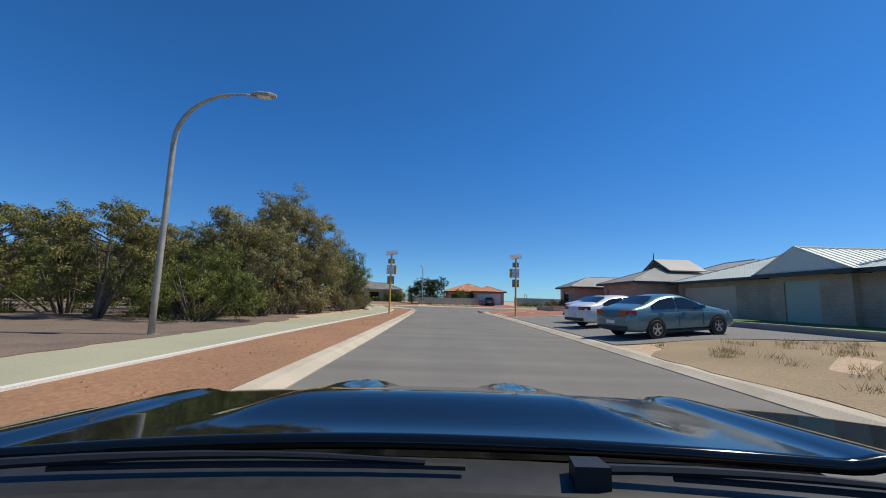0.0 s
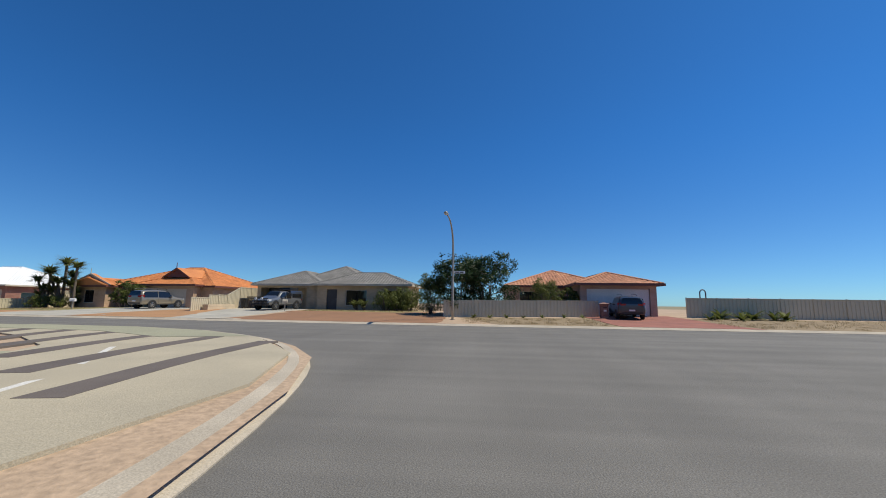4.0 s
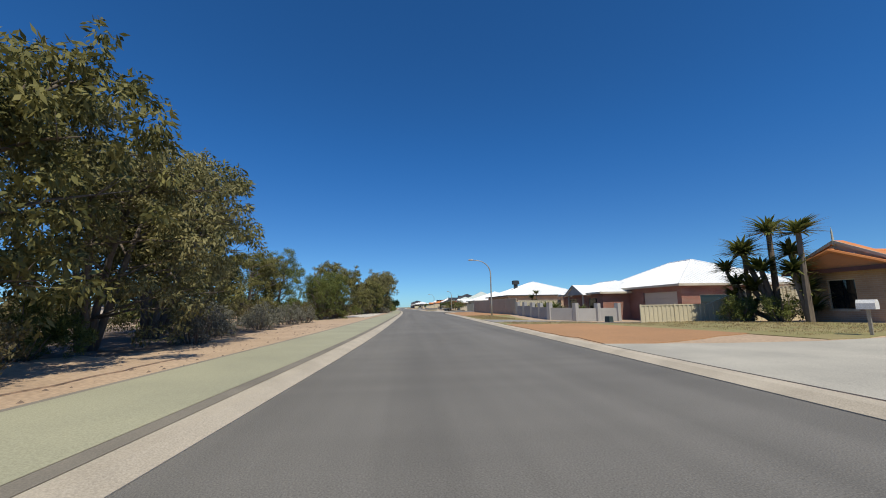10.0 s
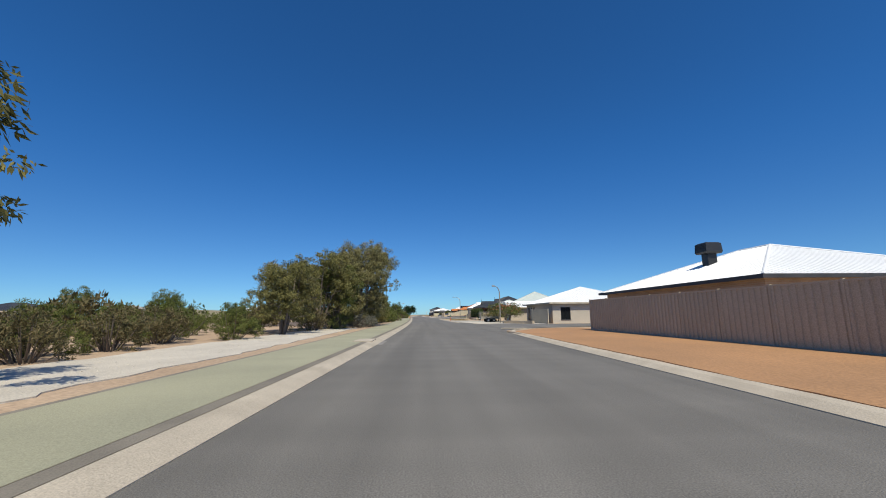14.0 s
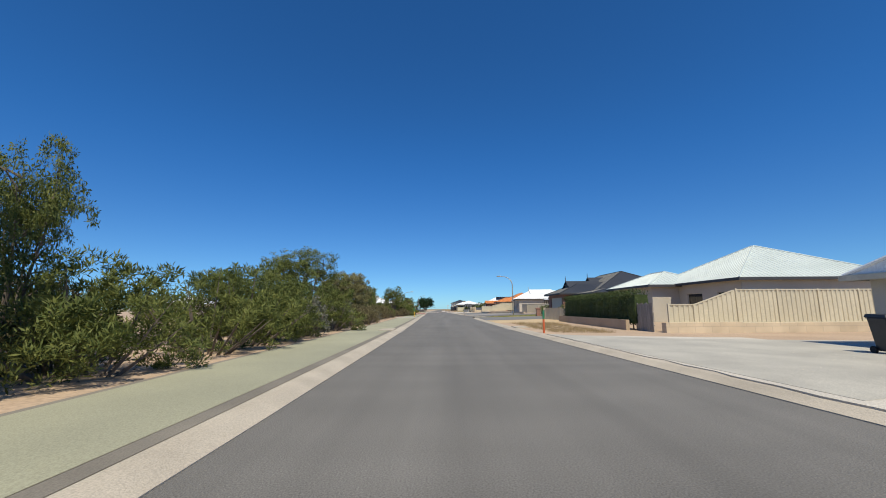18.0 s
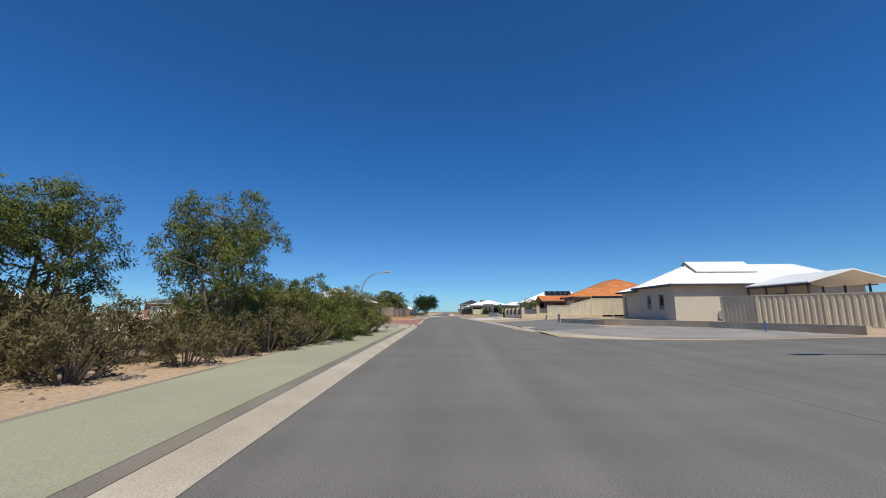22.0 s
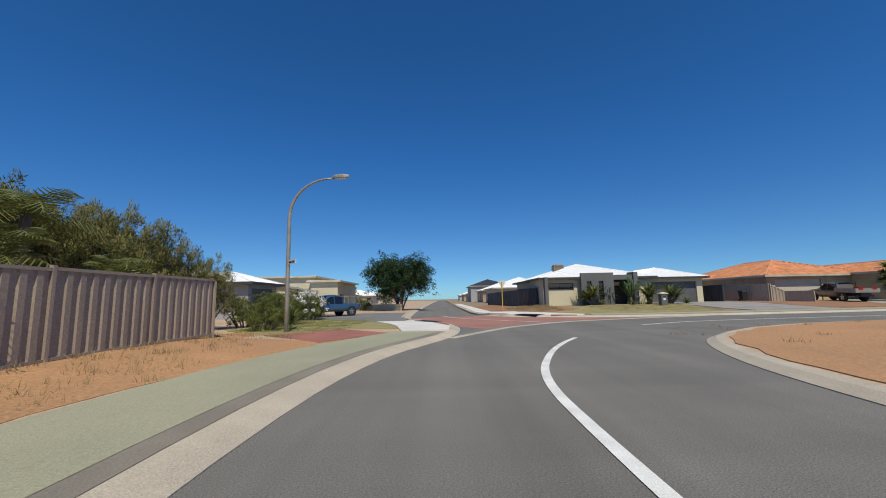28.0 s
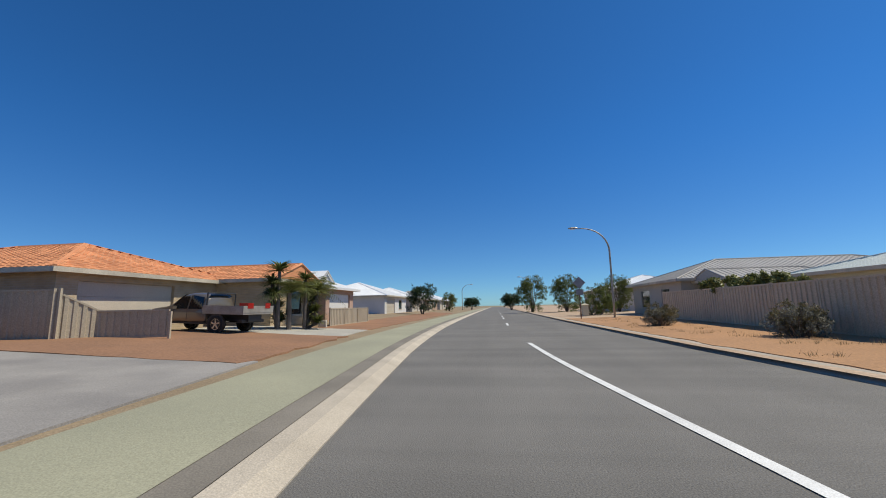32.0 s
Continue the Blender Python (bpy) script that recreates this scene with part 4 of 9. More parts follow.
drape("red_drive", [(4.95, 31.0), (6.3, 31.3), (10.5, 32.3), (17, 34.6), (17.2, 44.6), (11.5, 41.0), (8.2, 38.6), (4.9, 36.4)], PAVER_RED, 0.03, "red brick paved driveway", "driveway")
for q in ([(5.0, 36.4), (5.02, 31.05), (6.3, 31.35), (10.5, 32.35), (17, 34.6)], [(5.0, 36.4), (8.2, 38.6), (11.5, 41.0), (17, 44.4)]):
    drape("brick_edging", offset_line(q, 0.09) + offset_line(q, -0.09)[::-1], STRIPE_LIGHT, 0.036, "cream brick edging of the red driveway", "paving")
q = [(4.95, 28.7), (6.2, 28.2), (8.5, 28.6), (13, 30.4)]
drape("concrete_edging", offset_line(q, 0.10) + offset_line(q, -0.10)[::-1], CONCRETE_NEW, 0.04, "pale concrete edge of the asphalt apron", "paving")
drape("dirt_verge", [(4.5, 36.6), (8.2, 38.9), (11.8, 41.4), (11.4, 48), (9.5, 52), (6.6, 48), (4.9, 43.5)], DIRT_RED, 0.02, "reddish dirt verge", rag=0.1)
# bush floor
drape("leaf_litter", [(-7.6, -60), (-7.4, 18), (-8.5, 24), (-8.2, 36), (-11, 44), (-40, 44), (-40, -60)], LITTER, 0.02, "grey leaf litter under the trees", rag=0.3)
drape("sand_track", [(-7.3, 30), (-6.9, 40), (-9.5, 47), (-13, 52), (-20, 56.6), (-40, 57.3), (-40, 54), (-15, 46), (-9.0, 36)], SAND, 0.03, "pale sandy strip beside the path", rag=0.3)
for k, (a, b) in enumerate(((-20, -60), (-118, -150), (-188, -200))):
    drape("leaf_litter", [(a, 54.5), ((a + b) / 2, 55.2), (b, 55.0), (b, 42), (a, 42)], LITTER, 0.02, "leaf litter under the street trees", rag=0.4, seed=k)
drape("white_gravel_patch", [(-78, 58.2), (-84, 58.6), (-112, 58.4), (-108, 55.4), (-84, 54.8)], SAND_WHITE, 0.025, "whitish rubble beside the path", rag=0.3)

# ---- builders: houses, fences, lamps ----
def roof_planes(x0, y0, x1, y1, z, pitch, gable, axis=""):
    w, d = x1 - x0, y1 - y0
    t = 0.82 * math.tan(radians(pitch))
    if axis == "x" or (not axis and w >= d):
        m, h = (y0 + y1) / 2, d / 2 * t
        a = x0 if "l" in gable else min(x0 + d / 2, (x0 + x1) / 2)
        b = x1 if "r" in gable else max(x1 - d / 2, (x0 + x1) / 2)
        R0, R1 = Vector((a, m, z + h)), Vector((b, m, z + h))
        A, B, C, D = Vector((x0, y0, z)), Vector((x1, y0, z)), Vector((x1, y1, z)), Vector((x0, y1, z))
        return [(A, B, R1, R0), (B, C, R1, R1), (C, D, R0, R1), (D, A, R0, R0)], [(R0, R1), (A, R0), (D, R0), (B, R1), (C, R1)], (R0, R1)
    m, h = (x0 + x1) / 2, w / 2 * t
    a = y0 if "f" in gable else min(y0 + w / 2, (y0 + y1) / 2)
    b = y1 if "b" in gable else max(y1 - w / 2, (y0 + y1) / 2)
    R0, R1 = Vector((m, a, z + h)), Vector((m, b, z + h))
    A, B, C, D = Vector((x0, y0, z)), Vector((x1, y0, z)), Vector((x1, y1, z)), Vector((x0, y1, z))
    return [(A, B, R0, R0), (B, C, R1, R0), (C, D, R1, R1), (D, A, R0, R1)], [(R0, R1), (A, R0), (B, R0), (C, R1), (D, R1)], (R0, R1)


def cover(shape, plane, kind):
    """Tiles in courses, or standing ribs, over one sloping plane."""
    A, B, C, D = plane
    L = (B - A).length
    u = (B - A) / L
    n = (B - A).cross(C - A).normalized()
    v = n.cross(u)
    H, cu, du = (C - A).dot(v), (C - A).dot(u), (D - A).dot(u)
    if H < 0.15 or n.z < 0.05:
        return
    if kind == "tile":
        cw, ch = 0.30, 0.34
        for j in range(int(H / ch) + 1):
            v0, v1 = j * ch, min((j + 1) * ch, H)
            lo, hi = du * v0 / H, L - (L - cu) * v0 / H
            k = int(lo / cw)
            while k * cw < hi:
                a, b = max(k * cw, lo), min((k + 1) * cw, hi)
                k += 1
                if b - a < 0.08:
                    continue
                top = min(v1 + 0.02, H)
                p = [(a, 0.012), (a + (b - a) * 0.33, 0.045), (a + (b - a) * 0.67, 0.045), (b, 0.012)]
                i0 = len(shape.v)
                for q, e in p:
                    shape.v.append(tuple(A + u * q + v * v0 + n * (e + 0.022)))
                for q, e in p:
                    shape.v.append(tuple(A + u * q + v * top + n * e))
                for q, e in (p[0], p[3]):
                    shape.v.append(tuple(A + u * q + v * v0))
                shape.f += [(i0 + i, i0 + i + 1, i0 + i + 5, i0 + i + 4) for i in range(3)] + [(i0 + 8, i0 + 9, i0 + 3, i0 + 2, i0 + 1, i0)]
        return
    step = 0.34
    k = 0
    while 0.1 + k * step < L:
        q = 0.1 + k * step
        k += 1
        t = H
        if du > 0.01 and q < du:
            t = min(t, H * q / du)
        if L - cu > 0.01 and q > cu:
            t = min(t, H * (L - q) / (L - cu))
        if t < 0.2:
            continue
        r = [[A + u * (q + s) + v * w + n * e for s, e in ((-0.035, 0), (-0.015, 0.028), (0.015, 0.028), (0.035, 0))] for w in (0.0, t)]
        i0 = len(shape.v)
        shape.v += [tuple(p) for p in r[0] + r[1]]
        shape.f += [(i0 + i, i0 + i + 1, i0 + i + 5, i0 + i + 4) for i in range(3)] + [(i0, i0 + 1, i0 + 2, i0 + 3)]


def wall_mesh(a, b, z0, z1, holes, thick, at):
    """A wall from a to b as one closed skin with holes (a, b, z0, z1) through it; at(u, d, z) gives the corner at depth d."""
    us = sorted({a, b, *[h[0] for h in holes], *[h[1] for h in holes]})
    zs = sorted({z0, z1, *[max(h[2], z0) for h in holes], *[min(h[3], z1) for h in holes]})
    full = {(i, k): not any(h[0] <= (us[i] + us[i + 1]) / 2 <= h[1] and h[2] <= (zs[k] + zs[k + 1]) / 2 <= h[3] for h in holes) for i in range(len(us) - 1) for k in range(len(zs) - 1)}
    s, seen = Shape(), {}

    def corner(i, d, k):
        if (i, d, k) not in seen:
            seen[i, d, k] = len(s.v)
            s.v.append(at(us[i], d * thick, zs[k]))
        return seen[i, d, k]

    for (i, k), solid_cell in full.items():
        if not solid_cell:
            continue
        s.f.append((corner(i, 0, k), corner(i + 1, 0, k), corner(i + 1, 0, k + 1), corner(i, 0, k + 1)))
        s.f.append((corner(i, 1, k + 1), corner(i + 1, 1, k + 1), corner(i + 1, 1, k), corner(i, 1, k)))
        for di, dk, e in ((-1, 0, ((i, k), (i, k + 1))), (1, 0, ((i + 1, k + 1), (i + 1, k))), (0, -1, ((i + 1, k), (i, k))), (0, 1, ((i, k + 1), (i + 1, k + 1)))):
            if not full.get((i + di, k + dk), False):
                s.f.append((corner(e[0][0], 0, e[0][1]), corner(e[1][0], 0, e[1][1]), corner(e[1][0], 1, e[1][1]), corner(e[0][0], 1, e[0][1])))
    return s


def opening(house, kind, a, b, z0, z1, place, mats):
    """A window, door or garage door in an opening; place(s, a, b, d0, d1, z0, z1) adds a block at depth d from the wall's face."""
    trim, door = mats
    if kind == "window":
        s = Shape()
        for q in ((a, a + 0.05, z0, z1), (b - 0.05, b, z0, z1), (a + 0.05, b - 0.05, z0, z0 + 0.05), (a + 0.05, b - 0.05, z1 - 0.05, z1)):
            place(s, q[0], q[1], 0.05, 0.12, q[2], q[3])
        w = part("window", s, trim, house)
        n = 2 if b - a > 0.9 else 1
        for k in range(n):
            g = Shape()
            p, q = a + 0.05 + (b - a - 0.1) * k / n, a + 0.05 + (b - a - 0.1) * (k + 1) / n
            place(g, p + 0.012, q - 0.012, 0.08, 0.09, z0 + 0.05, z1 - 0.05)
            part("pane", g, GLASS, w)
        s = Shape()
        place(s, a - 0.04, b + 0.04, -0.04, 0.06, z0 - 0.07, z0)
        part("sill", s, trim, w)
    elif kind == "garage":
        d = part("garage_door", place(Shape(), a, b, 0.16, 0.19, z0, z1), door, house)
        n = 4
        for k in range(n):
            h = (z1 - z0) / n
            part("door_panel", place(Shape(), a + 0.03, b - 0.03, 0.13, 0.162, z0 + k * h + 0.012, z0 + (k + 1) * h - 0.012), door, d)
    elif kind == "shutter":
        d = part("roller_shutter", place(Shape(), a, b, 0.06, 0.08, z0, z1), door, house)
        s = Shape()
        z = z0
        while z < z1 - 0.04:
            place(s, a + 0.02, b - 0.02, 0.045, 0.062, z + 0.008, min(z + 0.075, z1))
            z += 0.08
        part("shutter_slats", s, door, d, kind="stuff")
    elif kind == "door":
        d = part("front_door", place(Shape(), a, b, 0.12, 0.16, z0, z1), TRIM_DARK, house)
        part("door_handle", place(Shape(), b - 0.12, b - 0.08, 0.08, 0.12, z0 + 0.95, z0 + 1.15), CHROME, d)
    else:
        # an open bay: its shade is painted as a dark sheet
        part("shaded_recess", place(Shape(), a, b, 1.6, 1.65, z0, z1), SHADE_DARK, house, "dark sheet standing in for the shade inside an open carport")


def house(label, at, turn, blocks, roof, kind, wall, trim=None, door=None, gutter=None, category="house", floor=None, eave=0.42):
    """Blocks: (x0, y0, x1, y1, wall height, pitch, gables, holes). Holes: (side, a, b, z0, z1, what). x runs right and y away, seen from the street."""
    trim, door = trim or TRIM_CREAM, door or DOOR_BEIGE
    gutter = gutter or trim
    z = gz(*at) if floor is None else floor
    ho = thing("house", label, category, (at[0], at[1], z), turn)
    for x0, y0, x1, y1, h, pitch, gables, holes in blocks:
        T = 0.2
        sides = {"f": (x0, x1), "b": (x0, x1), "l": (y0 + T, y1 - T), "r": (y0 + T, y1 - T)}
        for side, (a, b) in sides.items():
            hs = [q[1:5] for q in holes if q[0] == side]

            def place(s, p, q, d0, d1, za, zb, side=side):
                if side == "f":
                    return s.box(p, y0 + d0, za, q, y0 + d1, zb)
                if side == "b":
                    return s.box(p, y1 - d1, za, q, y1 - d0, zb)
                if side == "l":
                    return s.box(x0 + d0, p, za, x0 + d1, q, zb)
                return s.box(x1 - d1, p, za, x1 - d0, q, zb)

            at_side = {"f": lambda u, d, zz: (u, y0 + d, zz), "b": lambda u, d, zz: (u, y1 - d, zz), "l": lambda u, d, zz: (x0 + d, u, zz), "r": lambda u, d, zz: (x1 - d, u, zz)}[side]
            part("wall", wall_mesh(a, b, -0.4, h, hs, T, at_side), wall, ho)
            for q in holes:
                if q[0] == side:
                    opening(ho, q[5], q[1], q[2], q[3], q[4], place, (trim, door))
        ov = eave
        X0, Y0, X1, Y1 = x0 - ov, y0 - ov, x1 + ov, y1 + ov
        planes, hips, ridge = roof_planes(X0, Y0, X1, Y1, h + 0.06, pitch, gables)
        s = Shape()
        for p in planes:
            s.face(*([p[0], p[1], p[2], p[3]] if (p[2] - p[3]).length > 0.01 else [p[0], p[1], p[2]]))
        s.face((X0, Y1, h + 0.06), (X1, Y1, h + 0.06), (X1, Y0, h + 0.06), (X0, Y0, h + 0.06))
        ro = part("roof", s, roof, ho)
        c = Shape()
        for p in planes:
            cover(c, p, kind)
        if c.v:
            part("roof_tiles" if kind == "tile" else "roof_ribs", c, roof, ro, kind="stuff")
        for p, q in hips:
            if (p - q).length > 0.3:
                part("ridge_cap", Shape().tube([p + Vector((0, 0, 0.02)), q + Vector((0, 0, 0.02))], 0.09 if kind == "tile" else 0.06, 6), roof, ro)
        part("soffit", Shape().box(X0 + 0.03, Y0 + 0.03, h + 0.0, X1 - 0.03, Y1 - 0.03, h + 0.05), trim, ro)
        for q in ((X0 - 0.09, Y0 - 0.09, X1 + 0.09, Y0), (X0 - 0.09, Y1, X1 + 0.09, Y1 + 0.09), (X0 - 0.09, Y0, X0, Y1), (X1, Y0, X1 + 0.09, Y1)):
            part("gutter", Shape().box(q[0], q[1], h - 0.10, q[2], q[3], h + 0.085), gutter, ro)
    return ho


def gablet(ho, x, y, z, turn, w, h, roof, board, depth=2.0, finial=False):
    """A small gable standing on a roof, its boards proud of a panelled face."""
    m = Matrix.Translation((x, y, 2.5 + (z - 2.5) * 0.82)) @ pose(0, 0, 0, 0, 0, turn)
    s = Shape().face((-w / 2, 0, 0), (w / 2, 0, 0), (0, 0, h))
    g = part("gable", s, board, ho)
    g.matrix_basis = m
    s = Shape()
    for sx in (-1, 1):
        s.loft([[(sx * (w / 2 + 0.15), -0.12, -0.07), (0, -0.12, h), (0, -0.12, h + 0.12), (sx * (w / 2 + 0.25), -0.12, 0.0)],
                [(sx * (w / 2 + 0.15), depth, -0.07), (0, depth, h), (0, depth, h + 0.12), (sx * (w / 2 + 0.25), depth, 0.0)]])
    r = part("gable_roof", s, roof, ho)
    r.matrix_basis = m
    s = Shape()
    for sx in (-1, 1):
        s.loft([[(sx * (w / 2 + 0.2), y0, -0.10), (0, y0, h - 0.02), (0, y0, h + 0.13), (sx * (w / 2 + 0.28), y0, 0.0)] for y0 in (-0.17, -0.125)])
    if finial:
        s.tube([(0, -0.14, h - 0.1), (0, -0.14, h + 0.5), (0, -0.14, h + 0.75)], [0.05, 0.04, 0.005], 6)
        s.box(-w * 0.18, -0.16, h * 0.45, w * 0.18, -0.13, h * 0.45 + 0.07)
    b = part("barge_board", s, board, ho)
    b.matrix_basis = m
    return g


PANEL_MESH = {}


def ribbed_panel(w, h, material, lean=0.0):
    """A steel fence sheet with folded ribs between a top and a bottom rail; lean: how much higher its far end stands."""
    key = (round(w, 2), round(h, 2), material.name, round(lean, 2))
    if key not in PANEL_MESH:
        s = Shape()
        n = max(2, round(w / 0.26))
        prof = []
        for k in range(n):
            a, p = k * w / n, w / n
            prof += [(a, 0.0), (a + p * 0.42, 0.0), (a + p * 0.5, 0.035), (a + p * 0.92, 0.035)]
        prof.append((w, 0.0))
        k, n = 0, len(prof)
        for side in (0.0, 0.006):
            s.v += [(a, d - 0.017 + side, 0.03) for a, d in prof] + [(a, d - 0.017 + side, h - 0.03 + lean * a / w) for a, d in prof]
        for i in range(n - 1):
            s.f.append((i, i + 1, n + i + 1, n + i))
            s.f.append((2 * n + i + 1, 2 * n + i, 3 * n + i, 3 * n + i + 1))
        s.f += [(0, n, 3 * n, 2 * n), (n - 1, 3 * n - 1, 4 * n - 1, 2 * n - 1)]
        me = s.mesh("fence_panel")
        me.materials.append(material)
        PANEL_MESH[key] = me
    return PANEL_MESH[key]


def rail_mesh(w, material):
    key = ("rail", round(w, 2), material.name)
    if key not in PANEL_MESH:
        me = Shape().box(0.036, -0.03, 0, w - 0.036, 0.03, 0.06).mesh("fence_rail")
        me.materials.append(material)
        PANEL_MESH[key] = me
    return PANEL_MESH[key]


def fence(label, pts, h, material, base=None, span=2.4, group="", sink=0.0, climb=0.0):
    """Ribbed steel panels between posts along a line; climb: how much higher the fence stands at its far end."""
    x, y = pts[0]
    fe = thing("fence", label, "fence", (x, y, 0), 0, group)
    post = Shape().box(-0.035, -0.04, -0.3, 0.035, 0.04, h + 0.03).mesh("post")
    post.materials.append(material)
    for (ax, ay), (bx, by) in zip(pts, pts[1:]):
        L = math.hypot(bx - ax, by - ay)
        n = max(1, round(L / span))
        ang = math.degrees(math.atan2(by - ay, bx - ax))
        for k in range(n):
            px, py = ax + (bx - ax) * k / n, ay + (by - ay) * k / n
            z = (gz(px, py) if base is None else base) - sink
            m = pose(px - x, py - y, z, 0, 0, ang)
            up = climb * k / n
            tilt = pose(0, 0, h - 0.06 + up, 0, -math.degrees(math.atan2(climb / n, L / n)), 0)
            piece("panel", ribbed_panel(L / n, h + up, material, climb / n), fe, m)
            piece("rail", rail_mesh(L / n, material), fe, m @ tilt)
            piece("rail", rail_mesh(L / n, material), fe, m)
            piece("post", post, fe, m @ Matrix.Diagonal((1, 1, (h + up) / h, 1)))
        z = (gz(bx, by) if base is None else base) - sink
        piece("post", post, fe, pose(bx - x, by - y, z, 0, 0, ang) @ Matrix.Diagonal((1, 1, (h + climb) / h, 1)))
    return fe


def street_lamp(label, at, arm, lean=0.0, blades=0, height=6.4, reach=2.0):
    """A tapering steel column that bends over the road; arm: degrees of the way it reaches."""
    la = thing("street_lamp", label, "street lamp", (*at, gz(*at)), arm, "street lamps")
    r = reach
    pts = [(0, 0, -0.2), (0, 0, 1.2), (0, 0, height - r * 0.95)]
    for k in range(1, 11):
        a = radians(k * 9.6)
        pts.append((r * 0.80 * (1 - math.cos(a)) + 0.012 * k * k * r * 0.25, 0, height - r * 0.95 + r * 0.95 * math.sin(a)))
    rad = [0.085, 0.082] + [0.074 - 0.0038 * k for k in range(len(pts) - 2)]
    part("column", Shape().tube(pts, rad, 10), GALV, la, "weathered steel column", True)
    part("base_plate", Shape().box(-0.16, -0.16, 0.0, 0.16, 0.16, 0.03), GALV, la)
    ex, ez = pts[-1][0], pts[-1][2]
    s = Shape()
    s.loft([[(ex + q, w * c, ez + 0.05 + hh * e) for c, e in ((-1, -0.6), (1, -0.6), (1.0, 0.3), (0.5, 1), (-0.5, 1), (-1.0, 0.3))] for q, w, hh in ((-0.05, 0.05, 0.05), (0.12, 0.12, 0.09), (0.45, 0.13, 0.09), (0.66, 0.05, 0.05))])
    hd = part("lamp_head", s, GALV, la, "grey lamp head")
    part("lens", Shape().box(ex + 0.14, -0.09, ez - 0.035, ex + 0.5, 0.09, ez + 0.0), SIGN_WHITE, hd)
    return la


def bars(sign, x0, x1, z, h, material, y, n=3, seed=0):
    """Unreadable writing as plain bars."""
    rnd = random.Random(seed)
    x = x0
    for k in range(n):
        w = (x1 - x0) / n * (0.6 + 0.3 * rnd.random())
        part("lettering_bar", Shape().box(x, y - 0.004, z - h / 2, x + w, y, z + h / 2), material, sign)
        x += (x1 - x0) / n


def text_plate(words, size, material, parent, m, depth=0.002):
    cu = bpy.data.curves.new("lettering", "FONT")
    cu.body, cu.size, cu.align_x, cu.align_y, cu.extrude = words, size, "CENTER", "CENTER", depth
    cu.materials.append(material)
    ob = new("lettering", cu)
    ob.parent = parent
    ob.matrix_basis = m
    return ob

# ---- builders: plants ----
def leaf_mesh(name, centres, spread, count, size, droop, material, seed, width=0.32, up_bias=0.0, tufts=0):
    """Many single leaves, each a narrow blade, in clumps about the given centres; tufts: how many leafy twig ends a clump breaks into."""
    rng = np.random.default_rng(seed)
    C = np.array([c[:3] for c in centres], float)
    R = np.array([c[3] if len(c) > 3 else spread for c in centres], float)
    core = C.copy()
    if tufts:
        way = rng.normal(size=(len(C), tufts, 3))
        way[:, :, 2] = way[:, :, 2] * 0.8 + 0.25
        way /= np.linalg.norm(way, axis=2)[:, :, None]
        far = R[:, None, None] * (0.45 + 0.6 * rng.random((len(C), tufts, 1)))
        core = np.repeat(C, tufts, 0)
        C = (C[:, None, :] + way * far).reshape(-1, 3)
        R = (np.repeat(R, tufts) * (0.20 + 0.18 * rng.random(len(C))))
    wgt = R ** 2.0
    k = rng.choice(len(C), count, p=wgt / wgt.sum())
    d = rng.normal(size=(count, 3))
    d /= np.linalg.norm(d, axis=1)[:, None]
    r = R[k] * rng.random(count) ** (0.5 if tufts else 0.4)
    p = C[k] + d * r[:, None] * np.array([1, 1, 0.8])
    p[:, 2] = np.maximum(p[:, 2], 0.03)
    way = d * 0.6 + rng.normal(size=(count, 3)) * 0.6
    way[:, 2] += -droop + up_bias
    way /= np.linalg.norm(way, axis=1)[:, None]
    side = np.cross(way, rng.normal(size=(count, 3)))
    side /= np.linalg.norm(side, axis=1)[:, None] + 1e-9
    s = size * (0.6 + 0.8 * rng.random(count))[:, None]
    out = d * 0.7 + np.array([0, 0, 0.4])
    if tufts:
        lump = p - core[k]
        lump /= np.linalg.norm(lump, axis=1)[:, None] + 1e-6
        out = d * 0.45 + lump * 0.5 + np.array([0, 0, 0.25])
    flip = np.where((np.cross(side, way) * out).sum(1) < 0, -1.0, 1.0)[:, None]
    side = side * flip
    if tufts:
        V = np.stack([p, p + way * s * 0.45 + side * s * width * 0.5, p + way * s, p + way * s * 0.45 - side * s * width * 0.5], 1).reshape(-1, 3)
        m = 4
    else:
        V = np.stack([p - side * s * width * 0.5, p + side * s * width * 0.5, p + way * s], 1).reshape(-1, 3)
        m = 3
    me = bpy.data.meshes.new(name)
    me.vertices.add(len(V))
    me.vertices.foreach_set("co", V.ravel())
    me.loops.add(count * m)
    me.loops.foreach_set("vertex_index", np.arange(count * m))
    me.polygons.add(count)
    me.polygons.foreach_set("loop_start", np.arange(0, count * m, m))
    me.update(calc_edges=True)
    me.materials.append(material)
    face = np.cross(side, way)
    nrm = face * 0.65 + out * 0.6
    nrm /= np.linalg.norm(nrm, axis=1)[:, None]
    me.normals_split_custom_set(np.repeat(nrm, m, axis=0).tolist())
    return me


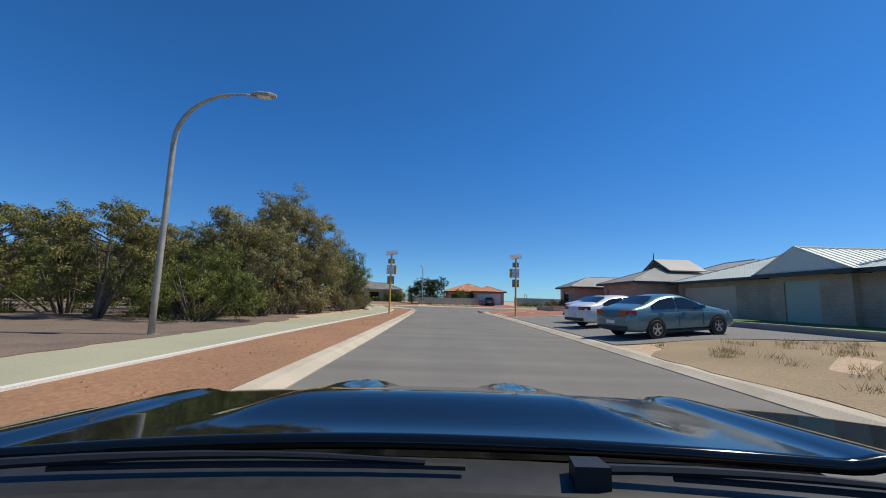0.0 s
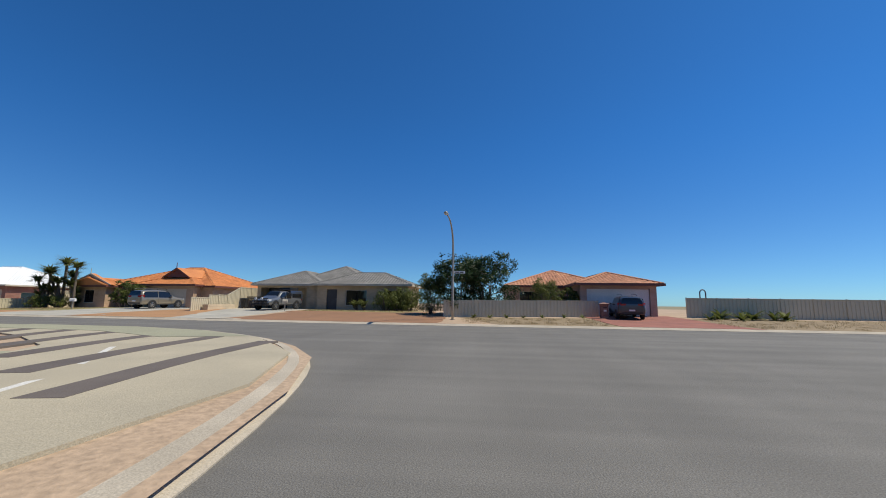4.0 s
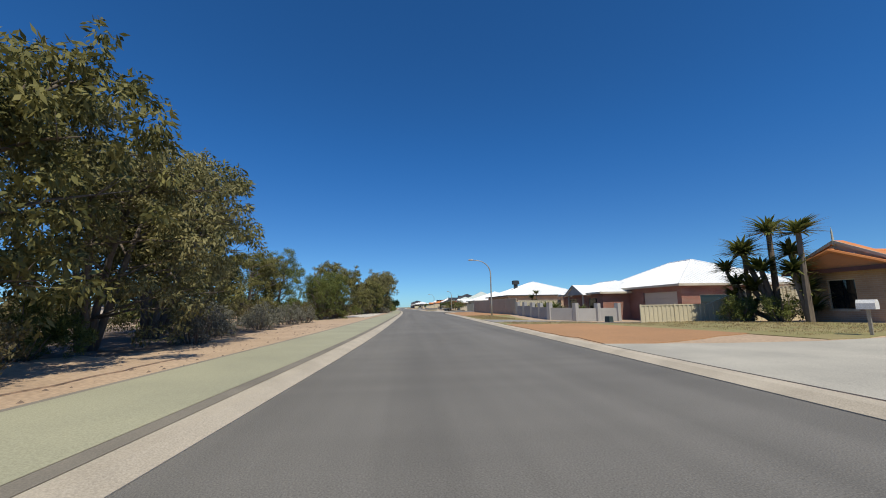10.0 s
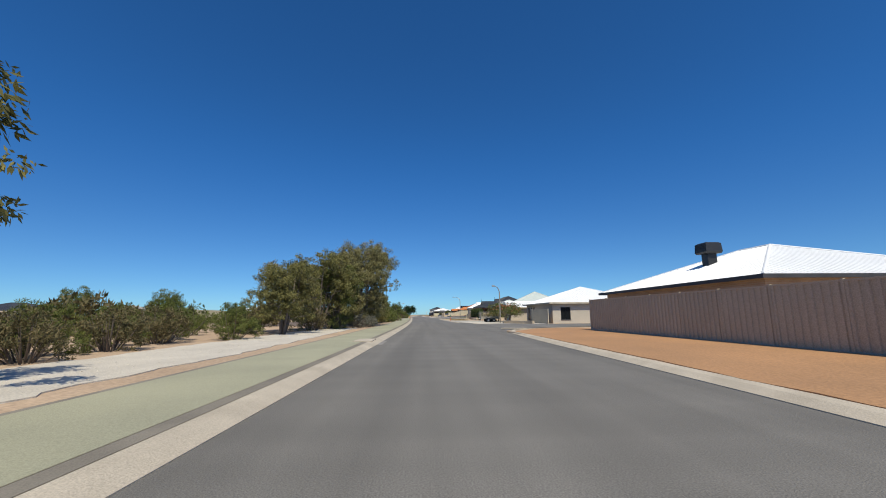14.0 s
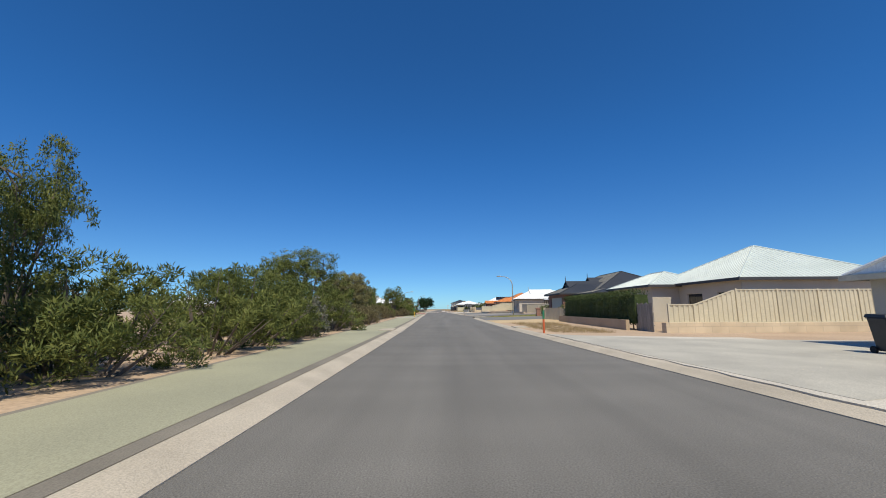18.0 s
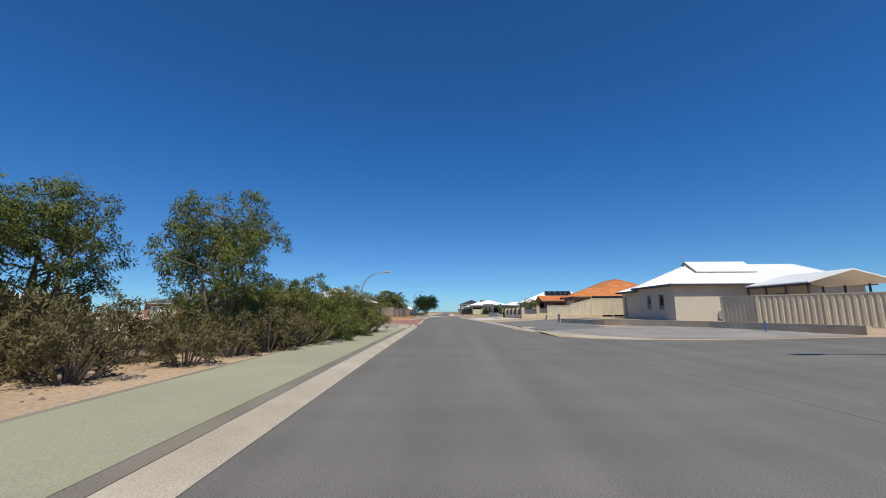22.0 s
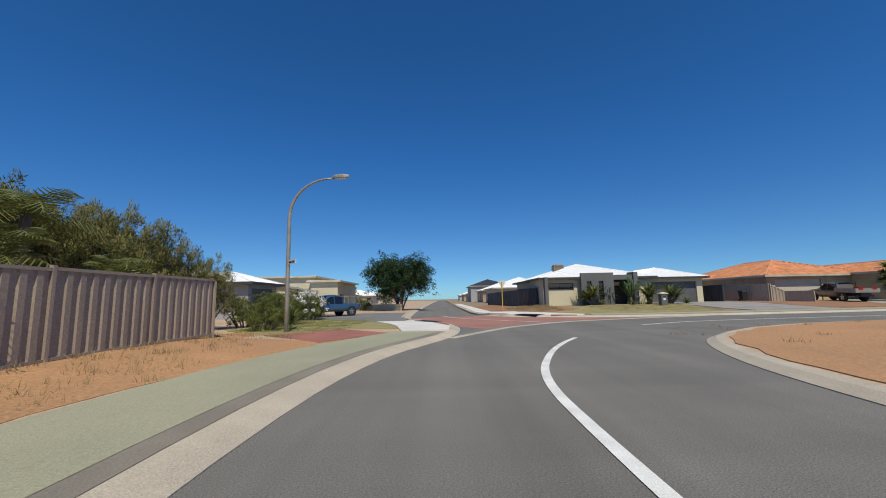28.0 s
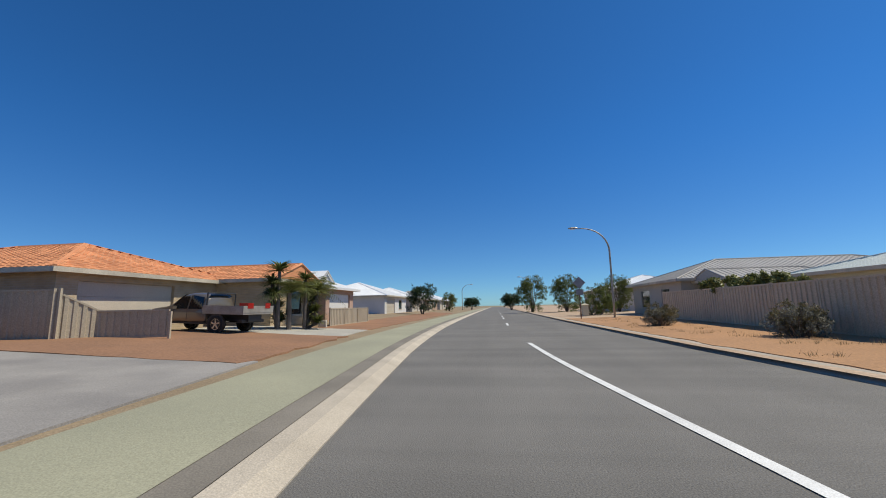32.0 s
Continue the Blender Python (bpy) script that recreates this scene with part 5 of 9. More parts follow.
def tree(label, height, width, leaves, material, seed, stems=3, low=0.25, size=0.16, droop=0.7, category="tree", lean=0.1, open_crown=1.0):
    """A tapered trunk that forks into limbs, with a crown of leaf clumps of uneven size about the limb ends."""
    rnd = random.Random(seed)
    tr = thing("tree", label, category)
    wood, clumps = Shape(), []
    for s in range(stems):
        a = 2 * math.pi * (s + rnd.random() * 0.6) / stems
        base = Vector((0.12 * math.cos(a), 0.12 * math.sin(a), -0.2))
        out = width * 0.5 * (0.25 + 0.4 * rnd.random())
        mid = Vector((out * 0.45 * math.cos(a) + lean, out * 0.45 * math.sin(a), height * (0.34 + 0.1 * rnd.random())))
        top = Vector((out * math.cos(a) + lean * 2, out * math.sin(a), height * (0.72 + 0.2 * rnd.random())))
        r = 0.013 * height + 0.03
        wood.tube([base, base.lerp(mid, 0.5) + Vector((rnd.uniform(-0.1, 0.1), rnd.uniform(-0.1, 0.1), 0)), mid, mid.lerp(top, 0.5) + Vector((rnd.uniform(-0.2, 0.2), rnd.uniform(-0.2, 0.2), 0)), top], [r, r * 0.85, r * 0.65, r * 0.4, r * 0.12], 7)
        clumps.append((*top, width * (0.13 + 0.07 * rnd.random())))
        for q in range(9):
            t = low + (1 - low) * (q + rnd.random()) / 9
            p = mid.lerp(top, max(0, (t - 0.35) / 0.65)) if t > 0.35 else base.lerp(mid, t / 0.35)
            b = a + rnd.uniform(-1.6, 1.6)
            reach = width * 0.5 * math.sqrt(max(0.08, 1 - (2 * t - 1.0) ** 2 * 0.75)) * (0.55 + 0.45 * rnd.random())
            e = Vector((reach * math.cos(b) + lean, reach * math.sin(b), min(height * 0.93, p.z + height * rnd.uniform(0.02, 0.18))))
            wood.tube([p, p.lerp(e, 0.5) + Vector((0, 0, 0.12)), e], [r * 0.4, r * 0.26, r * 0.06], 5)
            clumps.append((*e, width * (0.09 + 0.09 * rnd.random()) * open_crown))
            for w in range(3):
                tip = e + Vector((rnd.uniform(-1, 1), rnd.uniform(-1, 1), rnd.uniform(-0.3, 0.9))) * width * 0.09
                wood.tube([p.lerp(e, 0.75), tip], [r * 0.12, r * 0.03], 4)
            if rnd.random() < 0.7:
                g = p.lerp(e, 0.62) + Vector((rnd.uniform(-0.5, 0.5), rnd.uniform(-0.5, 0.5), rnd.uniform(0.1, 0.6)))
                clumps.append((*g, width * 0.11 * open_crown))
    part("trunk", wood, BARK, tr, "grey forked trunk and limbs", True)
    part("crown", leaf_mesh("crown", clumps, 1.0, leaves, size, droop, material, seed, 0.34, 0.0, 9), material, tr)
    return tr


def soft_block(x0, y0, z0, x1, y1, z1):
    """A long lumpy block: the dense inside of a hedge."""
    s, n = Shape(), 40
    s.loft([[(x0 + (x1 - x0) * i / n, (y0 + y1) / 2 + (y1 - y0) / 2 * c * (0.9 + 0.1 * math.sin(i * 1.7 + q)), (z0 + z1) / 2 + (z1 - z0) / 2 * e * (0.95 + 0.05 * math.sin(i * 2.3 + q))) for q, (c, e) in enumerate(((-1, -1), (1, -1), (1, 0.2), (0.8, 1), (-0.8, 1), (-1, 0.2)))] for i in range(n + 1)])
    return s


def shrub(label, height, width, leaves, material, seed, size=0.10, droop=-0.5, category="shrub", lumps=9, twigs=14, blade=0.32):
    """A low bush: thin stems from the ground and leaf clumps, densest outside."""
    rnd = random.Random(seed)
    sh = thing("shrub", label, category)
    wood, clumps = Shape(), []
    for k in range(twigs):
        a, r = 2 * math.pi * rnd.random(), width * 0.46 * math.sqrt(rnd.random())
        h = height * math.sqrt(max(0.05, 1 - (r / (width * 0.5)) ** 2)) * rnd.uniform(0.75, 1.0)
        wood.tube([(r * 0.25 * math.cos(a), r * 0.25 * math.sin(a), -0.1), (r * 0.7 * math.cos(a), r * 0.7 * math.sin(a), h * 0.5), (r * math.cos(a), r * math.sin(a), h * 0.95)], [0.02 + 0.006 * height, 0.012 + 0.004 * height, 0.004], 4)
    for k in range(lumps * 4):
        a, r = 2 * math.pi * rnd.random(), width * 0.40 * math.sqrt(rnd.random())
        h = height * math.sqrt(max(0.0, 1 - (r / (width * 0.48)) ** 2))
        c = width * rnd.uniform(0.09, 0.16)
        z = rnd.uniform(0.15, 0.9) * h
        clumps.append((r * math.cos(a), r * math.sin(a), max(c * 0.5, min(z, height - c * 0.8)), c))
    part("stem", wood, BARK, sh)
    part("foliage", leaf_mesh("foliage", clumps, 1.0, leaves, size, droop, material, seed, blade, 0.0, 7), material, sh)
    return sh


def rosette(label, blades, length, width, material, seed, trunk=0.0, category="plant", rise=0.9, heads=1):
    """Long arching blades from one or more hearts: yucca, cycad, strap-leaved plants."""
    rnd = random.Random(seed)
    pl = thing("plant", label, category)
    st = Shape()
    for hd in range(heads):
        s = Shape()
        ox, oy = (0, 0) if hd == 0 else (rnd.uniform(-0.35, 0.35) * (1 + trunk * 0.4), rnd.uniform(-0.3, 0.3))
        hz = trunk * (1 - 0.22 * hd)
        if trunk:
            st.tube([(0, 0, -0.1), (ox * 0.5, oy * 0.5, hz * 0.5), (ox, oy, hz)], [0.10, 0.08, 0.07], 7)
        for k in range(blades):
            a = 2 * math.pi * rnd.random()
            e = rnd.uniform(0.1, rise * 1.35)
            L = length * rnd.uniform(0.75, 1.1)
            pts = [Vector((ox + L * t * math.cos(a) * math.cos(e * (1 - 0.5 * t)), oy + L * t * math.sin(a) * math.cos(e * (1 - 0.5 * t)), hz + L * (t * math.sin(e) - 0.32 * t * t))) for t in (0, 0.3, 0.65, 1.0)]
            sd = Vector((-math.sin(a), math.cos(a), 0))
            for i, (w0, w1) in enumerate(((0.5, 1.0), (1.0, 0.8), (0.8, 0.05))):
                s.face(pts[i] - sd * width * w0 / 2, pts[i] + sd * width * w0 / 2, pts[i + 1] + sd * width * w1 / 2, pts[i + 1] - sd * width * w1 / 2)
        part("leaf_head", s, material, pl)
    if trunk:
        part("stem", st, BARK, pl)
    return pl


def palm(label, height, fronds, length, seed):
    """A palm: ringed trunk and feathered fronds, each with its leaflets."""
    rnd = random.Random(seed)
    pm = thing("palm", label, "palm")
    part("trunk", Shape().tube([(0, 0, -0.2), (0.05, 0, height * 0.5), (0.1, 0.02, height)], [0.16, 0.13, 0.11], 8), BARK, pm)
    for k in range(fronds):
        a = 2 * math.pi * (k + 0.5 * rnd.random()) / fronds
        e = rnd.uniform(0.25, 1.2)
        L = length * rnd.uniform(0.8, 1.1)
        s = Shape()
        prev = None
        for i in range(15):
            t = i / 14
            p = Vector((0.1 + L * t * math.cos(e) * math.cos(a), L * t * math.cos(e) * math.sin(a), height + L * (t * math.sin(e) - (0.45 + 0.3 * math.cos(e)) * t * t)))
            if prev is not None:
                d = (p - prev).normalized()
                sd = d.cross(Vector((0, 0, 1))).normalized()
                w = L * 0.26 * math.sin(math.pi * min(1, 0.12 + 0.86 * t)) + 0.03
                for q in (-1, 1):
                    tip = p + sd * q * w + d * w * 0.5 - Vector((0, 0, w * 0.35))
                    s.face(prev, prev + d * 0.05, tip, tip - d * 0.02)
                s.face(prev - sd * 0.015, prev + sd * 0.015, p + sd * 0.012, p - sd * 0.012)
            prev = p
        part("frond", s, LEAF_PALM, pm)
    return pm


def tufts(name, spots, size, count, material, seed, label, spread=0.25):
    """Dry grass tufts scattered over an area, too many to count."""
    cs = [(x, y, gz(x, y) + 0.02, spread) for x, y in spots]
    ob = new(name, leaf_mesh(name, cs, spread, count, size, 0.0, material, seed, 0.12, 1.6))
    d = ob.data
    co = np.zeros(len(d.vertices) * 3)
    d.vertices.foreach_get("co", co)
    co = co.reshape(-1, 3, 3)
    gzs = np.array([gz(*p[0, :2]) for p in co[:: max(1, len(co) // 2000)]])
    base = np.repeat(gzs, max(1, len(co) // 2000))[:len(co)] if len(gzs) else 0
    low = co[:, 0, 2] - (np.resize(base, len(co)) + 0.015)
    co[:, :, 2] -= low[:, None]
    d.vertices.foreach_set("co", co.ravel())
    return tagged(ob, label, "grass", "", "stuff")


def plant_at(src, x, y, turn=0.0, s=1.0, sz=None, label="", sink=0.0):
    m = pose(x, y, gz(x, y) - sink, 0, 0, turn) @ Matrix.Diagonal((s, s, sz or s, 1))
    ob = copy_thing(src, m)
    if label:
        ob["label"] = label
    return ob


def settle(src, x, y, turn=0.0, s=1.0, sz=None):
    """Plant the first one itself."""
    src.matrix_basis = pose(x, y, gz(x, y), 0, 0, turn) @ Matrix.Diagonal((s, s, sz or s, 1))
    return src

# ---- bushland along the streets ----
gum_a = tree("grey-green wattle tree with drooping leaves on sandy ground", 6.6, 6.6, 30000, LEAF_GUM, 11, 5, 0.1)
gum_b = tree("olive-green wattle tree leaning over the sandy verge", 6.2, 5.8, 26000, LEAF_OLIVE, 12, 4, 0.12, lean=0.3)
gum_c = tree("bushy green street tree with dense rounded crown", 5.2, 5.0, 32000, LEAF_GREEN, 13, 5, 0.05, 0.12, 0.4, open_crown=1.15)
gum_d = tree("tall drooping gum with open grey-green crown", 8.0, 6.8, 62000, LEAF_GUM, 14, 5, 0.06, 0.125, 0.9, open_crown=1.1)
heath = shrub("low dry heath bush with brown-green twigs", 1.6, 2.6, 4300, LEAF_HEATH, 21, 0.11, twigs=26)
green = shrub("dense green wattle bush with fine leaves", 2.0, 3.0, 16000, LEAF_GREEN, 22, 0.085, -0.6, blade=0.22)
salt = shrub("silver-grey saltbush on sand", 0.9, 1.6, 3400, LEAF_GREY, 23, 0.07)
dome = shrub("large dark green rounded wattle bush", 2.6, 4.6, 48000, LEAF_OLIVE, 24, 0.085, -0.6, blade=0.24, lumps=16)

far_bush = settle(shrub("dry heath bush back in the scrub", 1.7, 2.8, 1200, LEAF_HEATH, 25, 0.26), -40, 45)
far_green = settle(shrub("green bush back in the scrub", 2.0, 3.0, 1300, LEAF_GREEN, 26, 0.26), -64, 44)
settle(gum_a, -11.5, 22.5, 0, 0.86)
settle(gum_b, -13.0, 29.0, 40, 1.0)
settle(gum_c, -9.8, 38.6, 0, 0.9, 1.05)
settle(gum_d, -117.2, 57.4, 30, 1.08)
settle(heath, -10.0, 21.5)
settle(green, -12.0, 18.5, 0, 1.4)
settle(salt, -26.0, 55.8, 0, 1.2)
settle(dome, -208.7, 56.2, 0, 1.24, 1.08)
for src, x, y, turn, s in (
        (gum_b, -13.5, 15.5, 70, 0.72), (gum_a, -16.5, 24, 120, 0.9), (gum_d, -10.3, 27.2, 200, 0.92), (gum_a, -10.4, 33.5, 250, 0.84), (gum_c, -21, 30, 10, 1.0), (gum_b, -19, 14, 160, 0.7),
        (gum_c, -25, 18, 60, 0.9), (gum_b, -27, 24, 210, 1.0), (gum_d, -33, 33, 20, 0.8), (gum_c, -30, 8, 80, 0.9), (gum_a, -10.6, 40.8, 15, 0.80), (gum_b, -15, 42, 140, 0.9),
        (gum_a, -33.2, 53.4, 0, 1.32), (gum_d, -28.6, 52.0, 95, 1.12), (gum_b, -37.0, 53.0, 60, 1.25), (gum_a, -41.6, 53.4, 130, 1.25), (gum_b, -46.2, 52.4, 200, 1.26), (gum_d, -50.4, 50.4, 33, 0.86), (gum_a, -56.4, 49.6, 290, 0.84),
        (gum_b, -61.6, 50.6, 310, 0.92), (gum_c, -65.0, 51.4, 45, 1.1), (gum_c, -71.8, 54.0, 0, 0.84), (gum_c, -75.2, 54.6, 120, 0.9), (gum_b, -79.4, 54.2, 75, 1.08), (gum_a, -81.6, 52.2, 20, 0.8), (gum_b, -100.4, 55.6, 200, 0.72),
        (gum_a, -104.8, 54.2, 80, 0.86), (gum_b, -108.6, 55.6, 140, 1.02), (gum_c, -110.6, 56.8, 20, 0.95), (gum_a, -115.0, 55.2, 10, 1.1), (gum_d, -121.4, 57.2, 150, 1.12),
        (dome, -131.6, 56.2, 75, 1.15), 
        (gum_a, -175.8, 53.2, 340, 0.94), (gum_a, -178.0, 53.0, 120, 0.86), (gum_b, -176.6, 51.0, 60, 0.62), (gum_c, -193.0, 52.0, 55, 0.74), (gum_c, -195.8, 51.8, 140, 0.84)):
    plant_at(src, x, y, turn, s)
for src, x, y, turn, s, sz in ((gum_c, -160.0, 53.8, 100, 1.3, 0.98), (gum_c, -197.6, 56.0, 20, 0.80, 0.84), (dome, -204.8, 55.3, 130, 1.1, 0.86), (dome, -201.4, 54.4, 20, 1.1, 0.9), (gum_b, -134.1, 57.8, 255, 0.46, 1.1), (gum_c, -137.9, 56.4, 30, 0.46, 0.78), (green, -209.4, 58.0, 40, 0.8, 0.75), (green, -207.4, 57.8, 140, 0.8, 0.8), (green, -205.6, 57.6, 200, 0.8, 0.85), (gum_a, -134.4, 56.2, 75, 0.62, 0.70)):
    plant_at(src, x, y, turn, s, sz)
rnd = random.Random(5)
for src, x, y, s in (
        (green, -10.4, 17.0, 1.3), (green, -13.8, 20.2, 1.5), (heath, -9.6, 24.5, 1.1), (heath, -8.8, 27.5, 0.9), (heath, -8.4, 32.4, 0.9), (heath, -8.2, 36.6, 0.9), (green, -9.0, 40.6, 0.8), (heath, -7.9, 38.6, 0.9),
        (heath, -9.0, 42.6, 1.0), (salt, -8.4, 34.5, 1.0), (green, -17, 18, 1.3), (heath, -16, 33, 1.4), (heath, -23, 40, 1.5), (green, -28, 44, 1.4),
        (salt, -24.2, 55.0, 1.5), (salt, -28.5, 56.0, 1.3), (heath, -22.6, 53.5, 1.2), (heath, -30.8, 54.6, 1.0), (heath, -36, 55.4, 0.8), (green, -39.5, 53.4, 0.7), (salt, -43.8, 55.4, 1.3), (salt, -47.4, 54.4, 1.4), (heath, -49.4, 53.4, 0.9),
        (salt, -52.6, 54.6, 1.1), (salt, -55.5, 53.8, 1.5), (heath, -58.4, 52.0, 1.0), (salt, -60.4, 54.0, 1.5), (salt, -63.0, 54.6, 1.3), (green, -64.5, 51.5, 0.9), (heath, -69.5, 52.6, 1.2), (heath, -72.2, 54.0, 1.1),
        (heath, -76, 55, 0.79), (heath, -82, 54.4, 1.06), (heath, -85.9, 54.0, 0.88), (heath, -89.2, 53.6, 0.97), (green, -87.4, 52.6, 0.67), (heath, -92.8, 53.0, 1.01), (green, -95.6, 54.8, 0.67), (heath, -84, 52.4, 0.97), (green, -91, 52, 0.67), (green, -94.6, 51.6, 0.81), (heath, -96.5, 50.4, 1.14), (green, -99.0, 50.4, 0.67), (heath, -101.4, 53.0, 1.14), (heath, -98.0, 48.0, 1.14), (green, -103.5, 51.5, 0.89),
        (heath, -106.6, 55.6, 1.1), (heath, -112, 56.4, 1.0), (salt, -115.2, 59.0, 1.1), (salt, -113.2, 58.4, 1.2), (heath, -123, 55.6, 0.7), (heath, -125.6, 56.0, 0.7), (green, -127.6, 55.6, 0.8), (heath, -130.0, 57.2, 0.8), (heath, -128.6, 54.0, 0.8),
        (heath, -133.6, 57.6, 0.9), (green, -137.8, 58.0, 0.9), (heath, -138.4, 57.0, 1.0), (green, -141.6, 58.0, 1.0), (green, -144.2, 57.6, 1.15), (green, -146.2, 57.8, 1.0), (salt, -148.6, 58.2, 1.6), (heath, -140, 55, 1.3),
        (green, -149.4, 56.0, 1.0), (green, -151.6, 57.0, 1.05), (green, -153.2, 58.0, 1.0), (green, -150.4, 54.6, 1.15), (green, -153.6, 55.8, 1.15), (green, -156.0, 57.0, 1.0), (salt, -156.0, 57.6, 1.7), (heath, -150.0, 56.4, 1.1), (heath, -157.8, 57.0, 1.0), (heath, -160, 57.2, 1.0), (heath, -162.6, 57.4, 1.0), (heath, -165.4, 57.4, 1.0),
        (heath, -161, 54.8, 1.1), (heath, -159.2, 57.8, 1.0), (heath, -161.4, 58.0, 0.95), (heath, -163.8, 58.0, 0.9), (heath, -166.6, 57.9, 0.85), (heath, -168.6, 56.4, 1.0), (heath, -171.2, 56.6, 1.0), (heath, -163.2, 56.0, 1.15), (heath, -167.2, 55.8, 1.1), (green, -172.6, 54.2, 1.0), (heath, -158.0, 55.6, 1.2), (heath, -165, 55.2, 1.2), (heath, -168.0, 57.6, 0.8), (salt, -170.4, 57.6, 1.0), (heath, -169, 55.2, 1.1), (heath, -173, 56.4, 1.05), (heath, -176.2, 56.6, 1.1), (heath, -174.5, 54, 1.2), (heath, -179.4, 56.6, 1.1),
        (heath, -182.4, 56.8, 1.0), (green, -185.4, 56.0, 0.9), (heath, -187.2, 57.0, 0.7), (green, -188.5, 53.5, 1.3), (heath, -184, 53, 1.1), (heath, -192.4, 56.4, 0.8), (heath, -194.6, 57.0, 0.7), (heath, -197.8, 57.4, 0.9), (heath, -190.5, 54.5, 1.0), (heath, -193.0, 54.6, 1.1), (heath, -195.0, 55.0, 1.0), (heath, -196.6, 57.0, 0.8), (heath, -198.8, 56.8, 0.8), (heath, -191.8, 53.2, 1.2),
        (green, -201.4, 57.2, 1.1), (green, -204.4, 57.0, 0.8), (heath, -199.6, 57.6, 0.9), (green, -203.0, 57.6, 0.8), (heath, -208.8, 53.0, 1.0)):
    plant_at(src, x, y, rnd.uniform(0, 360), s)
# more scrub further in, behind the first row
for k in range(70):
    x = rnd.uniform(-205, -18)
    y = rnd.uniform(36, 49)
    plant_at(rnd.choice((far_bush, far_bush, far_green)), x, y, rnd.uniform(0, 360), rnd.uniform(0.9, 1.5))
for k in range(10):
    x, y = rnd.uniform(-200, -20), rnd.uniform(24, 40)
    plant_at(rnd.choice((gum_c, gum_b)), x, y, rnd.uniform(0, 360), rnd.uniform(0.55, 0.8))

# ---- houses ----
# east of road one
A1 = house("tan brick house with pale grey steel roof and beige garage door", (17.6, 26.6), -90,
           [(-3.6, 0.4, 6.2, 12, 2.5, 24, "", [("f", -3.0, 2.3, -0.35, 2.15, "garage")]),
            (6.8, -1.2, 10.8, 12, 2.4, 30, "f", [("f", 7.6, 9.4, 0.05, 2.1, "shutter")]),
            (10.8, -0.9, 24, 13, 2.4, 25, "", [("f", 15, 17, 0.5, 2.1, "window")]),
            (2.0, 3.0, 14.0, 15, 2.5, 26, "", [])], PALE_ROOF, "rib", BRICK_BROWN, TRIM_DARK, DOOR_BEIGE, TRIM_GREEN)
for o in A1.children:
    if o.name.startswith("roller_shutter"):
        o.data.materials[0] = DOOR_TEAL
        for c in o.children:
            c.data.materials[0] = DOOR_TEAL
A2 = house("salmon brick house with taupe steel roof and gable finial", (17.8, 48.8), -90,
           [(0.3, -3.4, 5.4, 6, 2.55, 27, "", [("f", 1.6, 3.4, 0.5, 2.1, "window")]),
            (5.4, 1.0, 11.4, 13, 2.55, 22, "", [("f", 7.2, 9.4, 0, 2.2, "door")]),
            (11.4, -2.6, 17.8, 10, 2.6, 24, "", [("f", 12.2, 16.9, -0.35, 2.15, "garage")]),
            (4, 4, 20, 16, 2.6, 25, "", [])], DUNE_ROOF, "rib", BRICK_PINK, TRIM_DARK, DOOR_SALMON)
gablet(A2, 13.6, 1.2, 4.05, 0, 4.4, 1.05, DUNE_ROOF, TRIM_DARK, 3, True)
# north of road two
B1 = house("brick house with terracotta tile roof and white garage door", (0.6, 78.6), 0,
           [(0.0, 3.0, 9.5, 15, 2.45, 23, "", [("f", 1.0, 3.2, 0.5, 2.0, "window"), ("f", 5.5, 6.8, 0.5, 2.0, "window")]),
            (5.4, -1.8, 11.2, 10, 2.45, 22, "", [("f", 5.9, 10.7, -0.3, 2.1, "garage")])], TILE_TERRA, "tile", BRICK_PINK, TRIM_CREAM, DOOR_WHITE, TRIM_RED)
B2 = house("cream brick house with grey tiled roof and open carport", (-26.6, 83.6), 0,
           [(0.9, 0.2, 8.0, 10, 2.5, 27, "", [("f", 1.3, 6.4, -0.4, 2.2, "open")]),
            (8.0, -0.8, 17.4, 5.6, 2.5, 25, "", [("f", 9.0, 10.1, 0.0, 2.05, "door"), ("f", 11.0, 13.2, 0.45, 2.0, "window"), ("f", 15.2, 16.8, 0.5, 2.0, "window")]),
            (3.6, 1.6, 13.0, 13, 2.5, 30, "", [])], TILE_GREY, "tile", BRICK_CREAM, TRIM_CREAM, DOOR_BEIGE, TRIM_CREAM)
B3 = house("tan brick house with bright orange tile roof and gabled garage", (-46.6, 83.4), 0,
           [(7.6, -0.2, 14.0, 9, 2.6, 25, "", [("f", 8.2, 13.2, -0.3, 2.2, "garage")]),
            (2.0, 1.0, 15.4, 12.5, 2.5, 26, "", [("f", 5.6, 6.8, 0.0, 2.1, "door")]),
            (0.0, -0.4, 3.8, 8, 2.4, 24, "f", [("f", 1.2, 2.4, 0.6, 2.0, "window")])], TILE_ORANGE, "tile", BRICK_TAN, TRIM_CREAM, DOOR_BEIGE, TRIM_RED)
gablet(B3, 10.8, 1.1, 3.75, 0, 2.8, 0.95, TILE_ORANGE, TRIM_RED, 4.0, True)
gablet(B3, 1.9, -0.42, 2.6, 0, 4.6, 1.1, TILE_ORANGE, RENDER_SAGE, 0.4, True)
